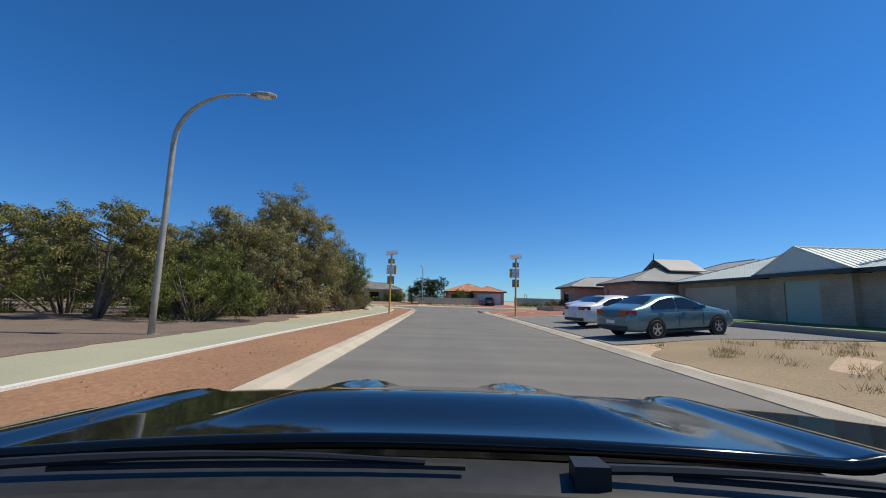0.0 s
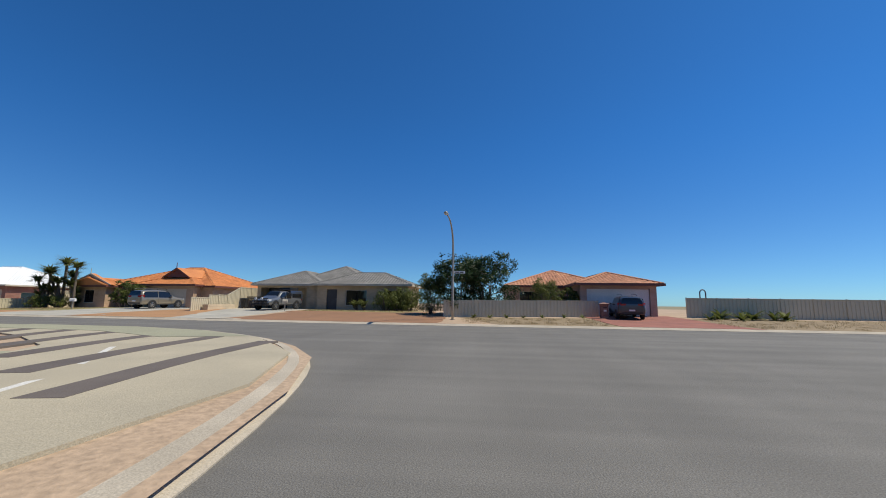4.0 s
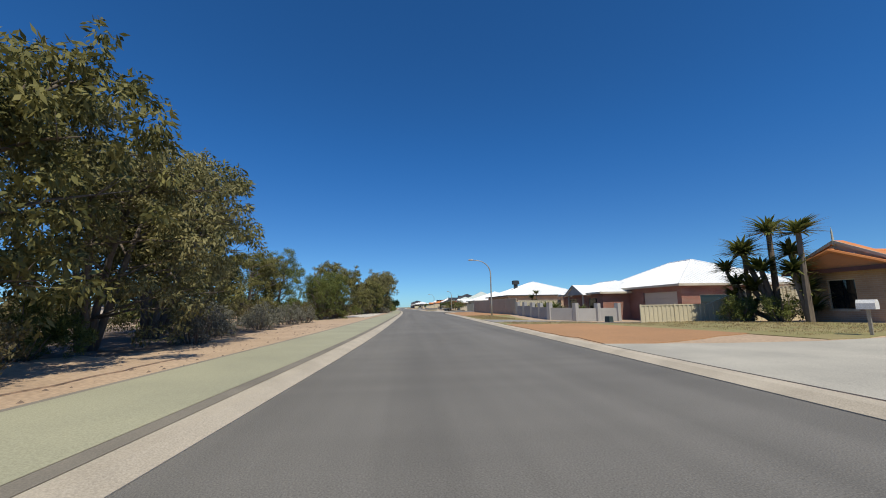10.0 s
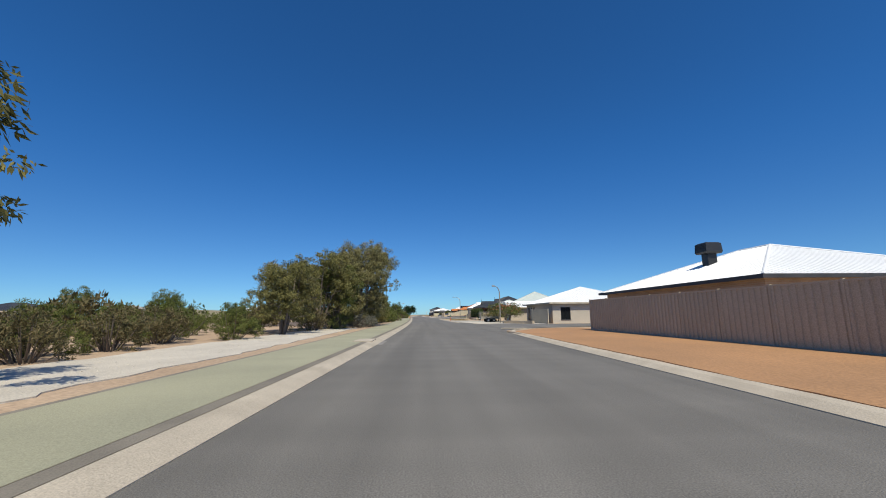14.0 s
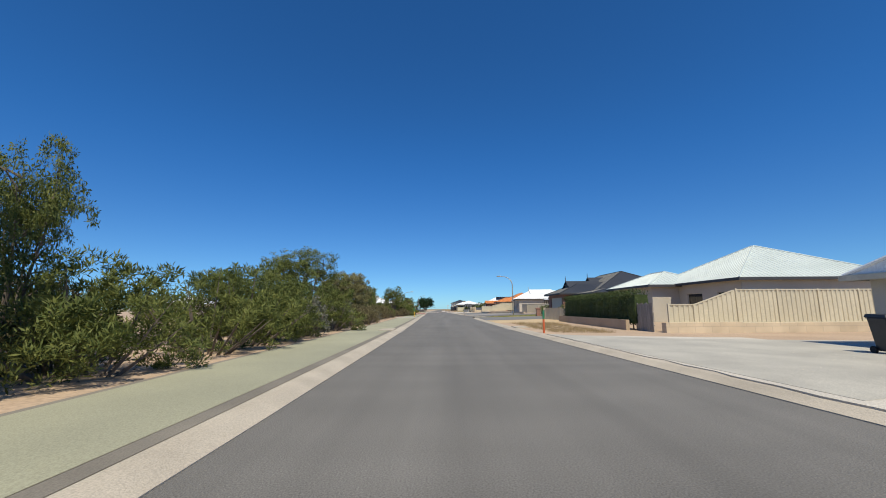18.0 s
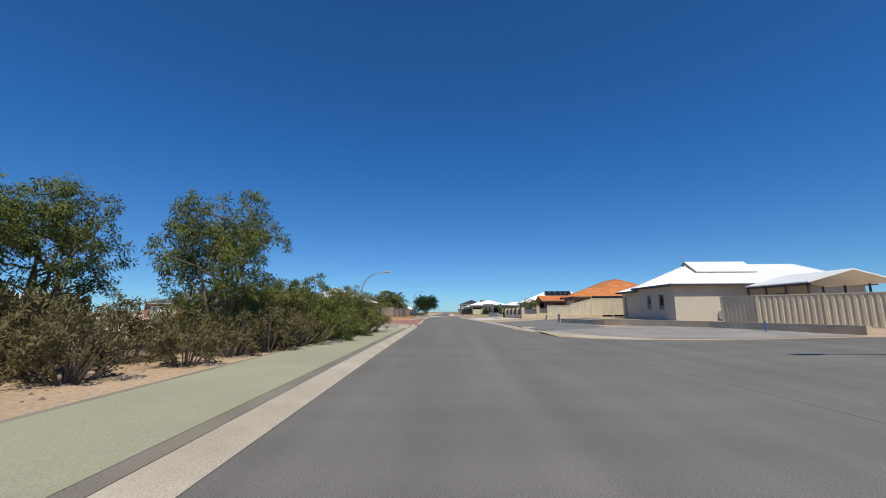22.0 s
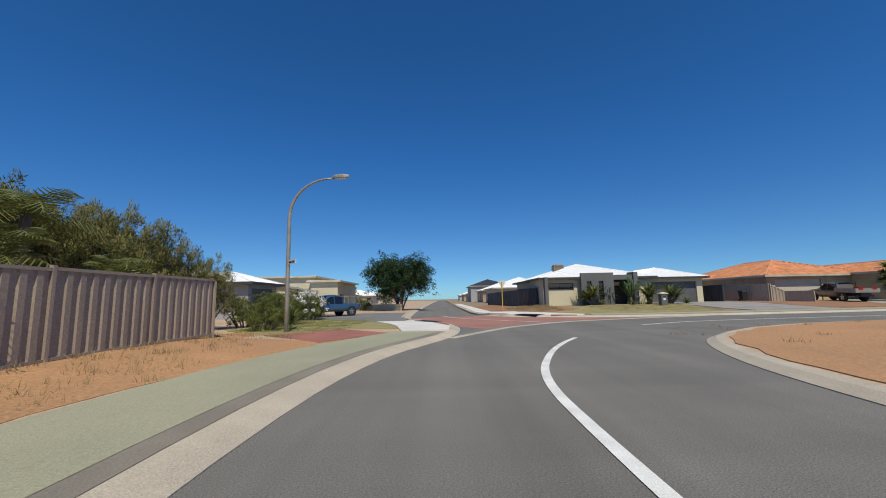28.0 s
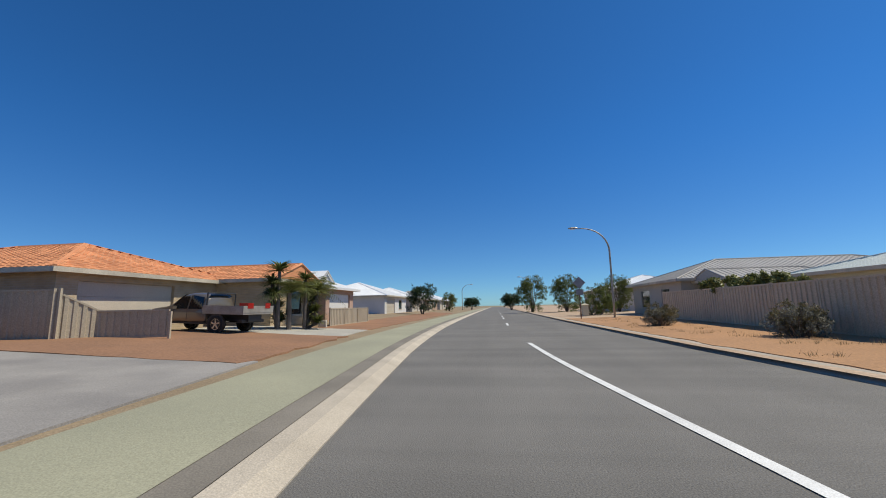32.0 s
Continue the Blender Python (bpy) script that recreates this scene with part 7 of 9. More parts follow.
def vehicle(label, category, at, turn, paint, L, W, H, base, r, body, screens, lift=0.0):
    """body: rows (x share, sill, belt line, top, half-width share at the top) from tail to nose; screens: the windscreen's foot and head, the rear window's foot and head, and the ends of the side windows, as shares of the length."""
    car = thing("car", label, category, (*at, gz(*at) + 0.02 + lift), turn)
    w = W / 2
    xs = [b[0] for b in body]

    def at_x(t):
        return [float(np.interp(t, xs, [b[i] for b in body])) for i in range(1, 5)]

    rings = []
    for i, (t, zb, zs, zt, q) in enumerate(body):
        end = min(i, len(body) - 1 - i)
        k = (0.84, 0.94, 0.985)[end] if end < 3 else 1.0
        half = [(w * k * 0.86, zb), (w * k * 0.99, zb + 0.10 * (zs - zb)), (w * k * 1.02, zb + 0.55 * (zs - zb)), (w * k * 0.985, zs), (w * k * (q * 0.45 + 0.53), zs + 0.52 * (zt - zs)), (w * k * q, zt - 0.12 * (zt - zs)), (w * k * q * 0.72, zt + 0.004)]
        rings.append([(t * L, y, z * H) for y, z in half] + [(t * L, -y, z * H) for y, z in reversed(half)])
    shell = part("body", Shape().loft(rings), paint, car, "", True)
    sub = shell.modifiers.new("rounding", "SUBSURF")
    sub.levels = sub.render_levels = 1
    wf, wh, rf, rh, s0, s1 = screens
    for pane, a, b in (("windscreen", wf, wh), ("rear_window", rf, rh)):
        g = Shape()
        push = 0.02 if pane == "windscreen" else -0.02
        rows = []
        for n in range(5):
            t = a + (b - a) * n / 4
            _, zs, zt, q = at_x(t)
            y = w * q * (0.80 + 0.12 * (1 - n / 4))
            rows.append([(t * L + push, y * (m / 3), zt * H + 0.018 - 0.02 * (m / 3) ** 2) for m in range(-3, 4)])
        for p0, p1 in zip(rows, rows[1:]):
            for m in range(6):
                g.face(p0[m], p0[m + 1], p1[m + 1], p1[m])
        part(pane, g, CARGLASS, car, "dark tinted car glass", True)
    gap = (s0 + s1) / 2 - 0.01
    for sy in (-1, 1):
        for a, b in ((s0, gap - 0.008), (gap + 0.008, s1)):
            g, rows = Shape(), []
            for n in range(7):
                t = a + (b - a) * n / 6
                _, zs, zt, q = at_x(t)
                lo = zs + 0.022
                hi = max(lo + 0.004, zt - 0.085)
                f = (hi - zs) / max(0.02, zt - zs)
                y1 = w * (0.985 + (q * 1.0 - 0.985) * f)
                rows.append(((t * L, sy * (w * 0.985 + 0.004), lo * H), (t * L, sy * (y1 + 0.022), hi * H)))
            for p0, p1 in zip(rows, rows[1:]):
                g.face(p0[0], p1[0], p1[1], p0[1])
            part("side_window", g, CARGLASS, car, "dark tinted side glass")
        zs = at_x(s1 - 0.03)[1]
        mir = Shape().loft([[(s1 * L - 0.22 + a, sy * (w + 0.02 + b), zs * H + c) for a, c in ((-0.05, 0.03), (0.06, 0.03), (0.07, 0.10), (0.02, 0.16), (-0.05, 0.15))] for b in (0.0, 0.16)])
        part("mirror", mir, paint, car)
        zt0, zt1 = body[1][3] * H, body[-3][3] * H
        part("tail_lamp", Shape().loft([[(x, sy * y, z) for x, y in ((-0.497 * L, w * 0.42), (-0.497 * L, w * 0.80), (-0.44 * L, w * 1.0), (-0.44 * L, w * 0.9))] for z in (zt0 * 0.80, zt0 * 0.95)]), LAMP_RED, car)
        part("head_lamp", Shape().loft([[(x, sy * y, z) for x, y in ((0.493 * L, w * 0.48), (0.493 * L, w * 0.78), (0.435 * L, w * 0.98), (0.435 * L, w * 0.86))] for z in (zt1 * 0.80, zt1 * 0.94)]), LAMP_CLEAR, car)
        for xx in (-base / 2, base / 2):
            ox = 0.02 * L
            part("wheel_arch", Shape().disc((xx + ox, sy * (w - 0.012), r * 1.04), r * 1.15, (0, 1, 0), 0.06, 24), DARKPLASTIC, car)
            wheel(car, xx + ox, sy * (w - 0.075), r, 0.22, sy)
        for t in (gap + 0.03, s0 + 0.05):
            part("door_handle", Shape().box(t * L, sy * (w * 1.005) - 0.014, at_x(t)[1] * H - 0.13, t * L + 0.18, sy * (w * 1.005) + 0.014, at_x(t)[1] * H - 0.10), paint, car)
        for t in (gap, s1 - 0.02):
            part("door_gap", Shape().box(t * L - 0.004, sy * w * 1.012 - 0.004, at_x(t)[0] * H + 0.14, t * L + 0.004, sy * w * 1.012 + 0.004, at_x(t)[1] * H), DARKPLASTIC, car)
        part("sill_trim", Shape().box(-0.28 * L, sy * (w - 0.03) - 0.02, body[3][1] * H - 0.02, 0.28 * L, sy * (w - 0.03) + 0.02, body[3][1] * H + 0.05), DARKPLASTIC, car)
    part("bumper", Shape().box(-0.503 * L, -w * 0.78, body[0][1] * H, -0.46 * L, w * 0.78, body[0][1] * H + 0.12), DARKPLASTIC, car)
    part("bumper", Shape().box(0.455 * L, -w * 0.76, body[-1][1] * H, 0.500 * L, w * 0.76, body[-1][1] * H + 0.12), DARKPLASTIC, car)
    part("grille", Shape().box(0.47 * L, -w * 0.42, body[-2][3] * H * 0.72, 0.499 * L, w * 0.42, body[-2][3] * H * 0.90), DARKPLASTIC, car)
    part("number_plate", Shape().box(-0.508 * L, -0.19, body[0][3] * H * 0.62, -0.497 * L, 0.19, body[0][3] * H * 0.62 + 0.11), SIGN_WHITE, car)
    part("number_plate", Shape().box(0.497 * L, -0.19, body[-1][1] * H + 0.03, 0.508 * L, 0.19, body[-1][1] * H + 0.13), SIGN_WHITE, car)
    # stand it on the slope between its axles
    dx, dy = math.cos(radians(turn)) * base / 2, math.sin(radians(turn)) * base / 2
    front, back = gz(at[0] + dx, at[1] + dy), gz(at[0] - dx, at[1] - dy)
    car.matrix_basis = pose(at[0], at[1], (front + back) / 2 + 0.03 + lift, 0, 0, turn) @ pose(0, 0, 0, 0, -math.degrees(math.atan2(front - back, base)), 0)
    return car


SEDAN = [(-0.50, 0.22, 0.50, 0.57, 0.80), (-0.485, 0.17, 0.60, 0.69, 0.84), (-0.41, 0.15, 0.64, 0.735, 0.84), (-0.34, 0.14, 0.645, 0.765, 0.81), (-0.20, 0.14, 0.645, 0.955, 0.71), (-0.08, 0.14, 0.64, 1.0, 0.71), (0.03, 0.14, 0.63, 0.985, 0.71),
         (0.10, 0.14, 0.625, 0.925, 0.73), (0.24, 0.14, 0.615, 0.70, 0.81), (0.33, 0.14, 0.59, 0.66, 0.82), (0.44, 0.15, 0.52, 0.575, 0.80), (0.49, 0.17, 0.44, 0.485, 0.76), (0.50, 0.22, 0.39, 0.43, 0.68)]
SEDAN_TOP = (0.235, 0.085, -0.335, -0.205, -0.29, 0.19)
WAGON = [(-0.50, 0.26, 0.52, 0.60, 0.86), (-0.49, 0.23, 0.57, 0.76, 0.84), (-0.465, 0.21, 0.575, 0.95, 0.79), (-0.40, 0.20, 0.575, 0.985, 0.78), (-0.15, 0.20, 0.57, 1.0, 0.77), (0.04, 0.20, 0.56, 0.985, 0.76), (0.10, 0.20, 0.56, 0.925, 0.77),
         (0.215, 0.20, 0.555, 0.635, 0.85), (0.30, 0.20, 0.54, 0.60, 0.87), (0.42, 0.21, 0.52, 0.565, 0.86), (0.485, 0.22, 0.46, 0.505, 0.83), (0.50, 0.26, 0.40, 0.44, 0.77)]
WAGON_TOP = (0.21, 0.085, -0.495, -0.468, -0.44, 0.17)
UTE = [(-0.50, 0.28, 0.50, 0.56, 0.90), (-0.49, 0.26, 0.54, 0.585, 0.93), (-0.30, 0.24, 0.56, 0.59, 0.94), (-0.165, 0.24, 0.56, 0.59, 0.94), (-0.15, 0.23, 0.56, 0.66, 0.86), (-0.135, 0.22, 0.56, 0.90, 0.79), (-0.11, 0.22, 0.56, 0.97, 0.77), (0.0, 0.22, 0.555, 1.0, 0.77),
       (0.09, 0.22, 0.555, 0.97, 0.76), (0.13, 0.22, 0.55, 0.92, 0.77), (0.235, 0.22, 0.55, 0.64, 0.86), (0.31, 0.22, 0.545, 0.61, 0.88), (0.43, 0.23, 0.52, 0.57, 0.87), (0.485, 0.24, 0.46, 0.51, 0.84), (0.50, 0.28, 0.42, 0.46, 0.78)]
UTE_TOP = (0.23, 0.115, -0.152, -0.134, -0.12, 0.19)

vehicle("teal metallic sedan parked on the asphalt apron", "car", (7.75, 13.9), 17, TEAL, 4.45, 1.74, 1.42, 2.6, 0.31, SEDAN, SEDAN_TOP)
vehicle("white sedan parked beside the teal car", "car", (8.2, 18.6), 15, WHITE_CAR, 4.7, 1.8, 1.42, 2.8, 0.32, SEDAN, SEDAN_TOP)
vehicle("silver-white sedan at the far end of the apron", "car", (9.1, 22.0), 14, SILVER, 4.6, 1.78, 1.42, 2.75, 0.32, SEDAN, SEDAN_TOP)
suv = vehicle("dark slate hatchback wagon parked on red paving", "car", (8.9, 75.2), 82, SLATE, 4.3, 1.8, 1.62, 2.6, 0.33, WAGON, WAGON_TOP)
for sy in (-0.5, 0.5):
    part("roof_rail", Shape().tube([(-1.4, sy, 1.66), (-1.2, sy, 1.72), (0.3, sy, 1.72), (0.5, sy, 1.66)], 0.025, 6), CHROME, suv)
path = vehicle("champagne four-wheel-drive wagon with roof rails", "car", (-33.2, 79.4), 82, CHAMPAGNE, 4.6, 1.8, 1.75, 2.7, 0.37, WAGON, WAGON_TOP)
for sy in (-0.55, 0.55):
    part("roof_rail", Shape().tube([(-1.9, sy, 1.78), (-1.75, sy, 1.86), (0.2, sy, 1.86), (0.4, sy, 1.78)], 0.03, 6), DARKPLASTIC, path)
ute = vehicle("silver dual-cab utility with black bull bar and canopy", "utility truck", (-20.9, 79.6), 262, GREY_CAR, 5.1, 1.85, 1.78, 3.05, 0.40, UTE, UTE_TOP)
s = Shape().loft([[(x, -0.84, 0.98), (x, 0.84, 0.98), (x, 0.84, 1.5), (x, 0.70, 1.78), (x, -0.70, 1.78), (x, -0.84, 1.5)] for x in (-2.5, -0.68)])
part("canopy", s, SLATE, ute, "tray canopy with dark side window")
for sy in (-1, 1):
    part("canopy_window", Shape().box(-2.2, sy * 0.845 - 0.006, 1.12, -0.9, sy * 0.845 + 0.006, 1.46), CARGLASS, ute)
part("roof_rack", Shape().box(-2.0, -0.62, 1.84, 0.3, 0.62, 1.88), DARKPLASTIC, ute)
part("roof_tent", Shape().box(-2.1, -0.6, 1.89, -0.8, 0.6, 2.06), DARKPLASTIC, ute, "black rooftop gear")
bb = Shape()
for z in (0.52, 0.80, 1.02):
    bb.tube([(2.52, -0.80, z), (2.68, -0.5, z), (2.68, 0.5, z), (2.52, 0.80, z)], 0.045, 6)
for sy in (-0.5, -0.2, 0.2, 0.5):
    bb.tube([(2.68, sy, 0.46), (2.68, sy, 1.06)], 0.035, 6)
bb.box(2.45, -0.86, 0.40, 2.66, 0.86, 0.62)
part("bull_bar", bb, BLACK, ute, "black steel bull bar")
for sy in (-0.3, 0.3):
    part("driving_lamp", Shape().disc((2.74, sy, 1.0), 0.11, (1, 0, 0), 0.09, 14), LAMP_CLEAR, ute)
blue = vehicle("blue dual-cab utility parked on the side driveway", "utility truck", (-298.3, 51.9), 318, BLUE_CAR, 4.9, 1.75, 1.68, 3.0, 0.37, UTE, UTE_TOP)
sb = Shape()
for y in (-0.72, 0.72):
    sb.tube([(-0.85, y, 0.95), (-0.8, y, 1.5), (-0.8, y, 1.55)], 0.03, 6)
    sb.tube([(-2.2, y, 0.95), (-2.2, y, 1.5), (-0.8, y, 1.55)], 0.025, 6)
sb.tube([(-0.8, -0.72, 1.55), (-0.8, 0.72, 1.55)], 0.03, 6)
part("ladder_rack", sb, GALV, blue, "steel rack over the tray")
TRAYUTE = [(-0.16, 0.26, 0.50, 0.58, 0.84), (-0.155, 0.24, 0.56, 0.88, 0.79), (-0.135, 0.22, 0.56, 0.95, 0.77)] + UTE[7:]
tan = vehicle("tan dual-cab utility with a flat steel tray", "utility truck", (-303.5, 96.6), 174, TAN_CAR, 5.0, 1.75, 1.72, 3.0, 0.38, TRAYUTE, UTE_TOP)
for o in tan.children:
    if o.name.startswith("tail_lamp"):
        o.matrix_basis = pose(-0.30, 0, -0.16)
part("tray", Shape().box(-2.75, -0.92, 0.80, -0.72, 0.92, 0.88), GALV, tan, "flat galvanised tray")
for q in ((-2.75, -0.94, -0.72, -0.90), (-2.75, 0.90, -0.72, 0.94), (-2.77, -0.94, -2.73, 0.94)):
    part("tray_side", Shape().box(q[0], q[1], 0.88, q[2], q[3], 1.16), GALV, tan)
part("chassis_rail", Shape().box(-2.6, -0.4, 0.5, -0.6, 0.4, 0.78), DARKPLASTIC, tan)
hb = Shape()
for y in (-0.8, 0.8):
    hb.tube([(-0.8, y, 0.88), (-0.8, y, 1.68)], 0.03, 6)
hb.tube([(-0.8, -0.8, 1.68), (-0.8, 0.8, 1.68)], 0.03, 6)
part("headboard", hb, DARKPLASTIC, tan)

# caged trailer with cuttings on the gravel
tr = thing("trailer", "galvanised caged box trailer loaded with dry palm cuttings", "trailer", (-133.8, 74.3, gz(-133.8, 74.3)), 92)
part("bed", Shape().box(-1.45, -0.75, 0.5, 1.45, 0.75, 0.56), GALV, tr)
for q in ((-1.45, -0.77, 1.45, -0.74), (-1.45, 0.74, 1.45, 0.77), (-1.47, -0.75, -1.44, 0.75), (1.44, -0.75, 1.47, 0.75)):
    part("side_panel", Shape().box(q[0], q[1], 0.5, q[2], q[3], 0.85), GALV, tr)
for x in (-1.45, -0.7, 0.0, 0.7, 1.45):
    for y in (-0.755, 0.755):
        part("cage_post", Shape().box(x - 0.02, y - 0.02, 0.85, x + 0.02, y + 0.02, 1.55), GALV, tr)
mesh_wires = Shape()
for y in (-0.755, 0.755):
    for k in range(30):
        x = -1.45 + 0.1 * k
        mesh_wires.box(x - 0.004, y - 0.004, 0.85, x + 0.004, y + 0.004, 1.55)
    for k in range(8):
        z = 0.9 + 0.09 * k
        mesh_wires.box(-1.45, y - 0.004, z - 0.004, 1.45, y + 0.004, z + 0.004)
part("cage_mesh", mesh_wires, GALV, tr, kind="stuff")
for x in (-0.42, 0.42):
    for sy in (-1, 1):
        wheel(tr, x, sy * 0.92, 0.31, 0.18, sy)
for sy in (-1, 1):
    part("mudguard", Shape().tube([(-0.85, sy * 0.92, 0.5), (-0.7, sy * 0.92, 0.68), (0.7, sy * 0.92, 0.68), (0.85, sy * 0.92, 0.5)], 0.09, 6), GALV, tr)
part("drawbar", Shape().tube([(-1.45, 0, 0.5), (-2.6, 0, 0.45)], 0.05, 6), GALV, tr)
cut = leaf_mesh("brush_load", [(-0.5, 0, 0.9, 0.5), (0.3, 0.1, 0.95, 0.55), (0.9, 0, 0.85, 0.4)], 0.5, 900, 0.45, -0.2, STRAW, 7, 0.1)
part("brush_load", cut, STRAW, tr, "dry straw-coloured palm cuttings", kind="stuff")

# ---- walls, signs, garden plants, small street things ----
def low_wall(name, label, pts, h, t, material, cap=None, pillars=(), base=None, category="wall"):
    """A low garden wall along a line; pillars: (distance share along it, height)."""
    x0, y0 = pts[0]
    wa = thing(name, label, category, (x0, y0, 0))
    for (ax, ay), (bx, by) in zip(pts, pts[1:]):
        L, ang = math.dist((ax, ay), (bx, by)), math.degrees(math.atan2(by - ay, bx - ax))
        za, zb = (gz(ax, ay), gz(bx, by)) if base is None else (base, base)
        z = min(za, zb)
        s = part("wall_face", Shape().box(0, -t / 2, -0.25, L, t / 2, h + max(za, zb) - z), material, wa)
        s.matrix_basis = pose(ax - x0, ay - y0, z, 0, 0, ang)
        if cap:
            c = part("coping", Shape().box(-0.02, -t / 2 - 0.03, h + max(za, zb) - z + 0.003, L + 0.02, t / 2 + 0.03, h + max(za, zb) - z + 0.06), cap, wa)
            c.matrix_basis = s.matrix_basis.copy()
    for (px, py), ph in pillars:
        p = part("pillar", Shape().box(-0.2, -0.2, -0.25, 0.2, 0.2, ph), material, wa)
        p.matrix_basis = pose(px - x0, py - y0, gz(px, py), 0, 0, math.degrees(math.atan2(pts[-1][1] - pts[0][1], pts[-1][0] - pts[0][0])))
    return wa


def along(pts, n):
    tot = sum(math.dist(a, b) for a, b in zip(pts, pts[1:]))
    out, want, run = [], [tot * k / (n - 1) for k in range(n)], 0
    for a, b in zip(pts, pts[1:]):
        d = math.dist(a, b)
        while want and want[0] <= run + d + 1e-6:
            t = (want.pop(0) - run) / d
            out.append((a[0] + (b[0] - a[0]) * t, a[1] + (b[1] - a[1]) * t))
        run += d
    return out


def wheelie_bin(label, x, y, turn, lid=None):
    b = thing("wheelie_bin", label, "bin", (x, y, gz(x, y) + 0.02), turn)
    s = Shape().loft([[(-0.2, -0.22, 0.08), (0.2, -0.22, 0.08), (0.2, 0.2, 0.08), (-0.2, 0.2, 0.08)], [(-0.27, -0.3, 0.95), (0.27, -0.3, 0.95), (0.27, 0.28, 0.95), (-0.27, 0.28, 0.95)]])
    soften(part("body", s, DARKPLASTIC, b), 0.03)
    part("lid", Shape().loft([[(-0.29, -0.33, 0.95), (0.29, -0.33, 0.95), (0.29, 0.32, 0.95), (-0.29, 0.32, 0.95)], [(-0.26, -0.28, 1.02), (0.26, -0.28, 1.02), (0.26, 0.3, 1.04), (-0.26, 0.3, 1.04)]]), lid or DARKPLASTIC, b)
    for sx in (-0.24, 0.24):
        part("wheel", Shape().disc((sx, 0.22, 0.1), 0.1, (1, 0, 0), 0.05, 12), RUBBER, b)
    part("handle", Shape().tube([(-0.22, 0.36, 0.93), (0.22, 0.36, 0.93)], 0.018, 6), DARKPLASTIC, b)
    return b


def post_box(label, x, y, turn, box, post, h=0.95):
    m = thing("letterbox", label, "letterbox", (x, y, gz(x, y)), turn)
    part("post", Shape().box(-0.035, -0.035, -0.2, 0.035, 0.035, h - 0.2), post, m)
    s = Shape().loft([[(q, y0, z) for y0, z in ((-0.14, h - 0.22), (0.14, h - 0.22), (0.14, h - 0.05), (0.07, h + 0.05), (-0.07, h + 0.05), (-0.14, h - 0.05))] for q in (-0.2, 0.2)])
    part("box", s, box, m)
    part("slot", Shape().box(-0.205, -0.09, h - 0.1, -0.198, 0.09, h - 0.07), BLACK, m)
    return m


def pier_box(label, x, y, turn, material, cap, w=0.42, h=1.0):
    m = thing("letterbox", label, "letterbox", (x, y, gz(x, y)), turn)
    part("pier", Shape().box(-w / 2, -w / 2, -0.2, w / 2, w / 2, h), material, m)
    part("cap", Shape().loft([[(-w / 2 - 0.07, -w / 2 - 0.07, h), (w / 2 + 0.07, -w / 2 - 0.07, h), (w / 2 + 0.07, w / 2 + 0.07, h), (-w / 2 - 0.07, w / 2 + 0.07, h)], [(-w / 2 - 0.07, -w / 2 - 0.07, h + 0.06), (w / 2 + 0.07, -w / 2 - 0.07, h + 0.06), (w / 2 + 0.07, w / 2 + 0.07, h + 0.06), (-w / 2 - 0.07, w / 2 + 0.07, h + 0.06)], [(-0.05, -0.05, h + 0.16), (0.05, -0.05, h + 0.16), (0.05, 0.05, h + 0.16), (-0.05, 0.05, h + 0.16)]]), cap, m)
    part("slot", Shape().box(-0.14, -w / 2 - 0.006, h - 0.24, 0.14, -w / 2 + 0.002, h - 0.18), BLACK, m)
    part("plate", Shape().box(-0.1, -w / 2 - 0.005, h - 0.5, 0.1, -w / 2 + 0.002, h - 0.36), SIGN_WHITE, m)
    return m


def drain(x, y, turn, label="concrete drain inlet with a dark kerb slot"):
    d = thing("drain_inlet", label, "drain", (x, y, 0), turn)
    part("lintel", Shape().box(-0.95, 0.02, 0.085, 0.95, 0.85, 0.15), KERB, d)
    part("slot", Shape().box(-0.8, -0.05, -0.02, 0.8, 0.01, 0.09), BLACK, d)
    part("gully", Shape().loft([[(-1.3, -0.02, 0.004), (1.3, -0.02, 0.004), (1.1, -0.5, 0.004), (-1.1, -0.5, 0.004)], [(-1.3, -0.02, 0.012), (1.3, -0.02, 0.012), (1.1, -0.5, 0.012), (-1.1, -0.5, 0.012)]]), CONCRETE_DARK, d)


for q in ((-153.7, 61.75, 180), (-155.9, 69.0, 0), (-18.4, 67.9, 0), (-214.2, 68.25, 0), (-215.6, 60.1, 180), (-106.6, 71.6, 60), (3.9, 43.0, -90), (-3.25, 44.0, 90), (-269.5, 65.5, 0), (-93.6, 62.2, 180), (-188.9, 69.4, 40)):
    drain(*q)


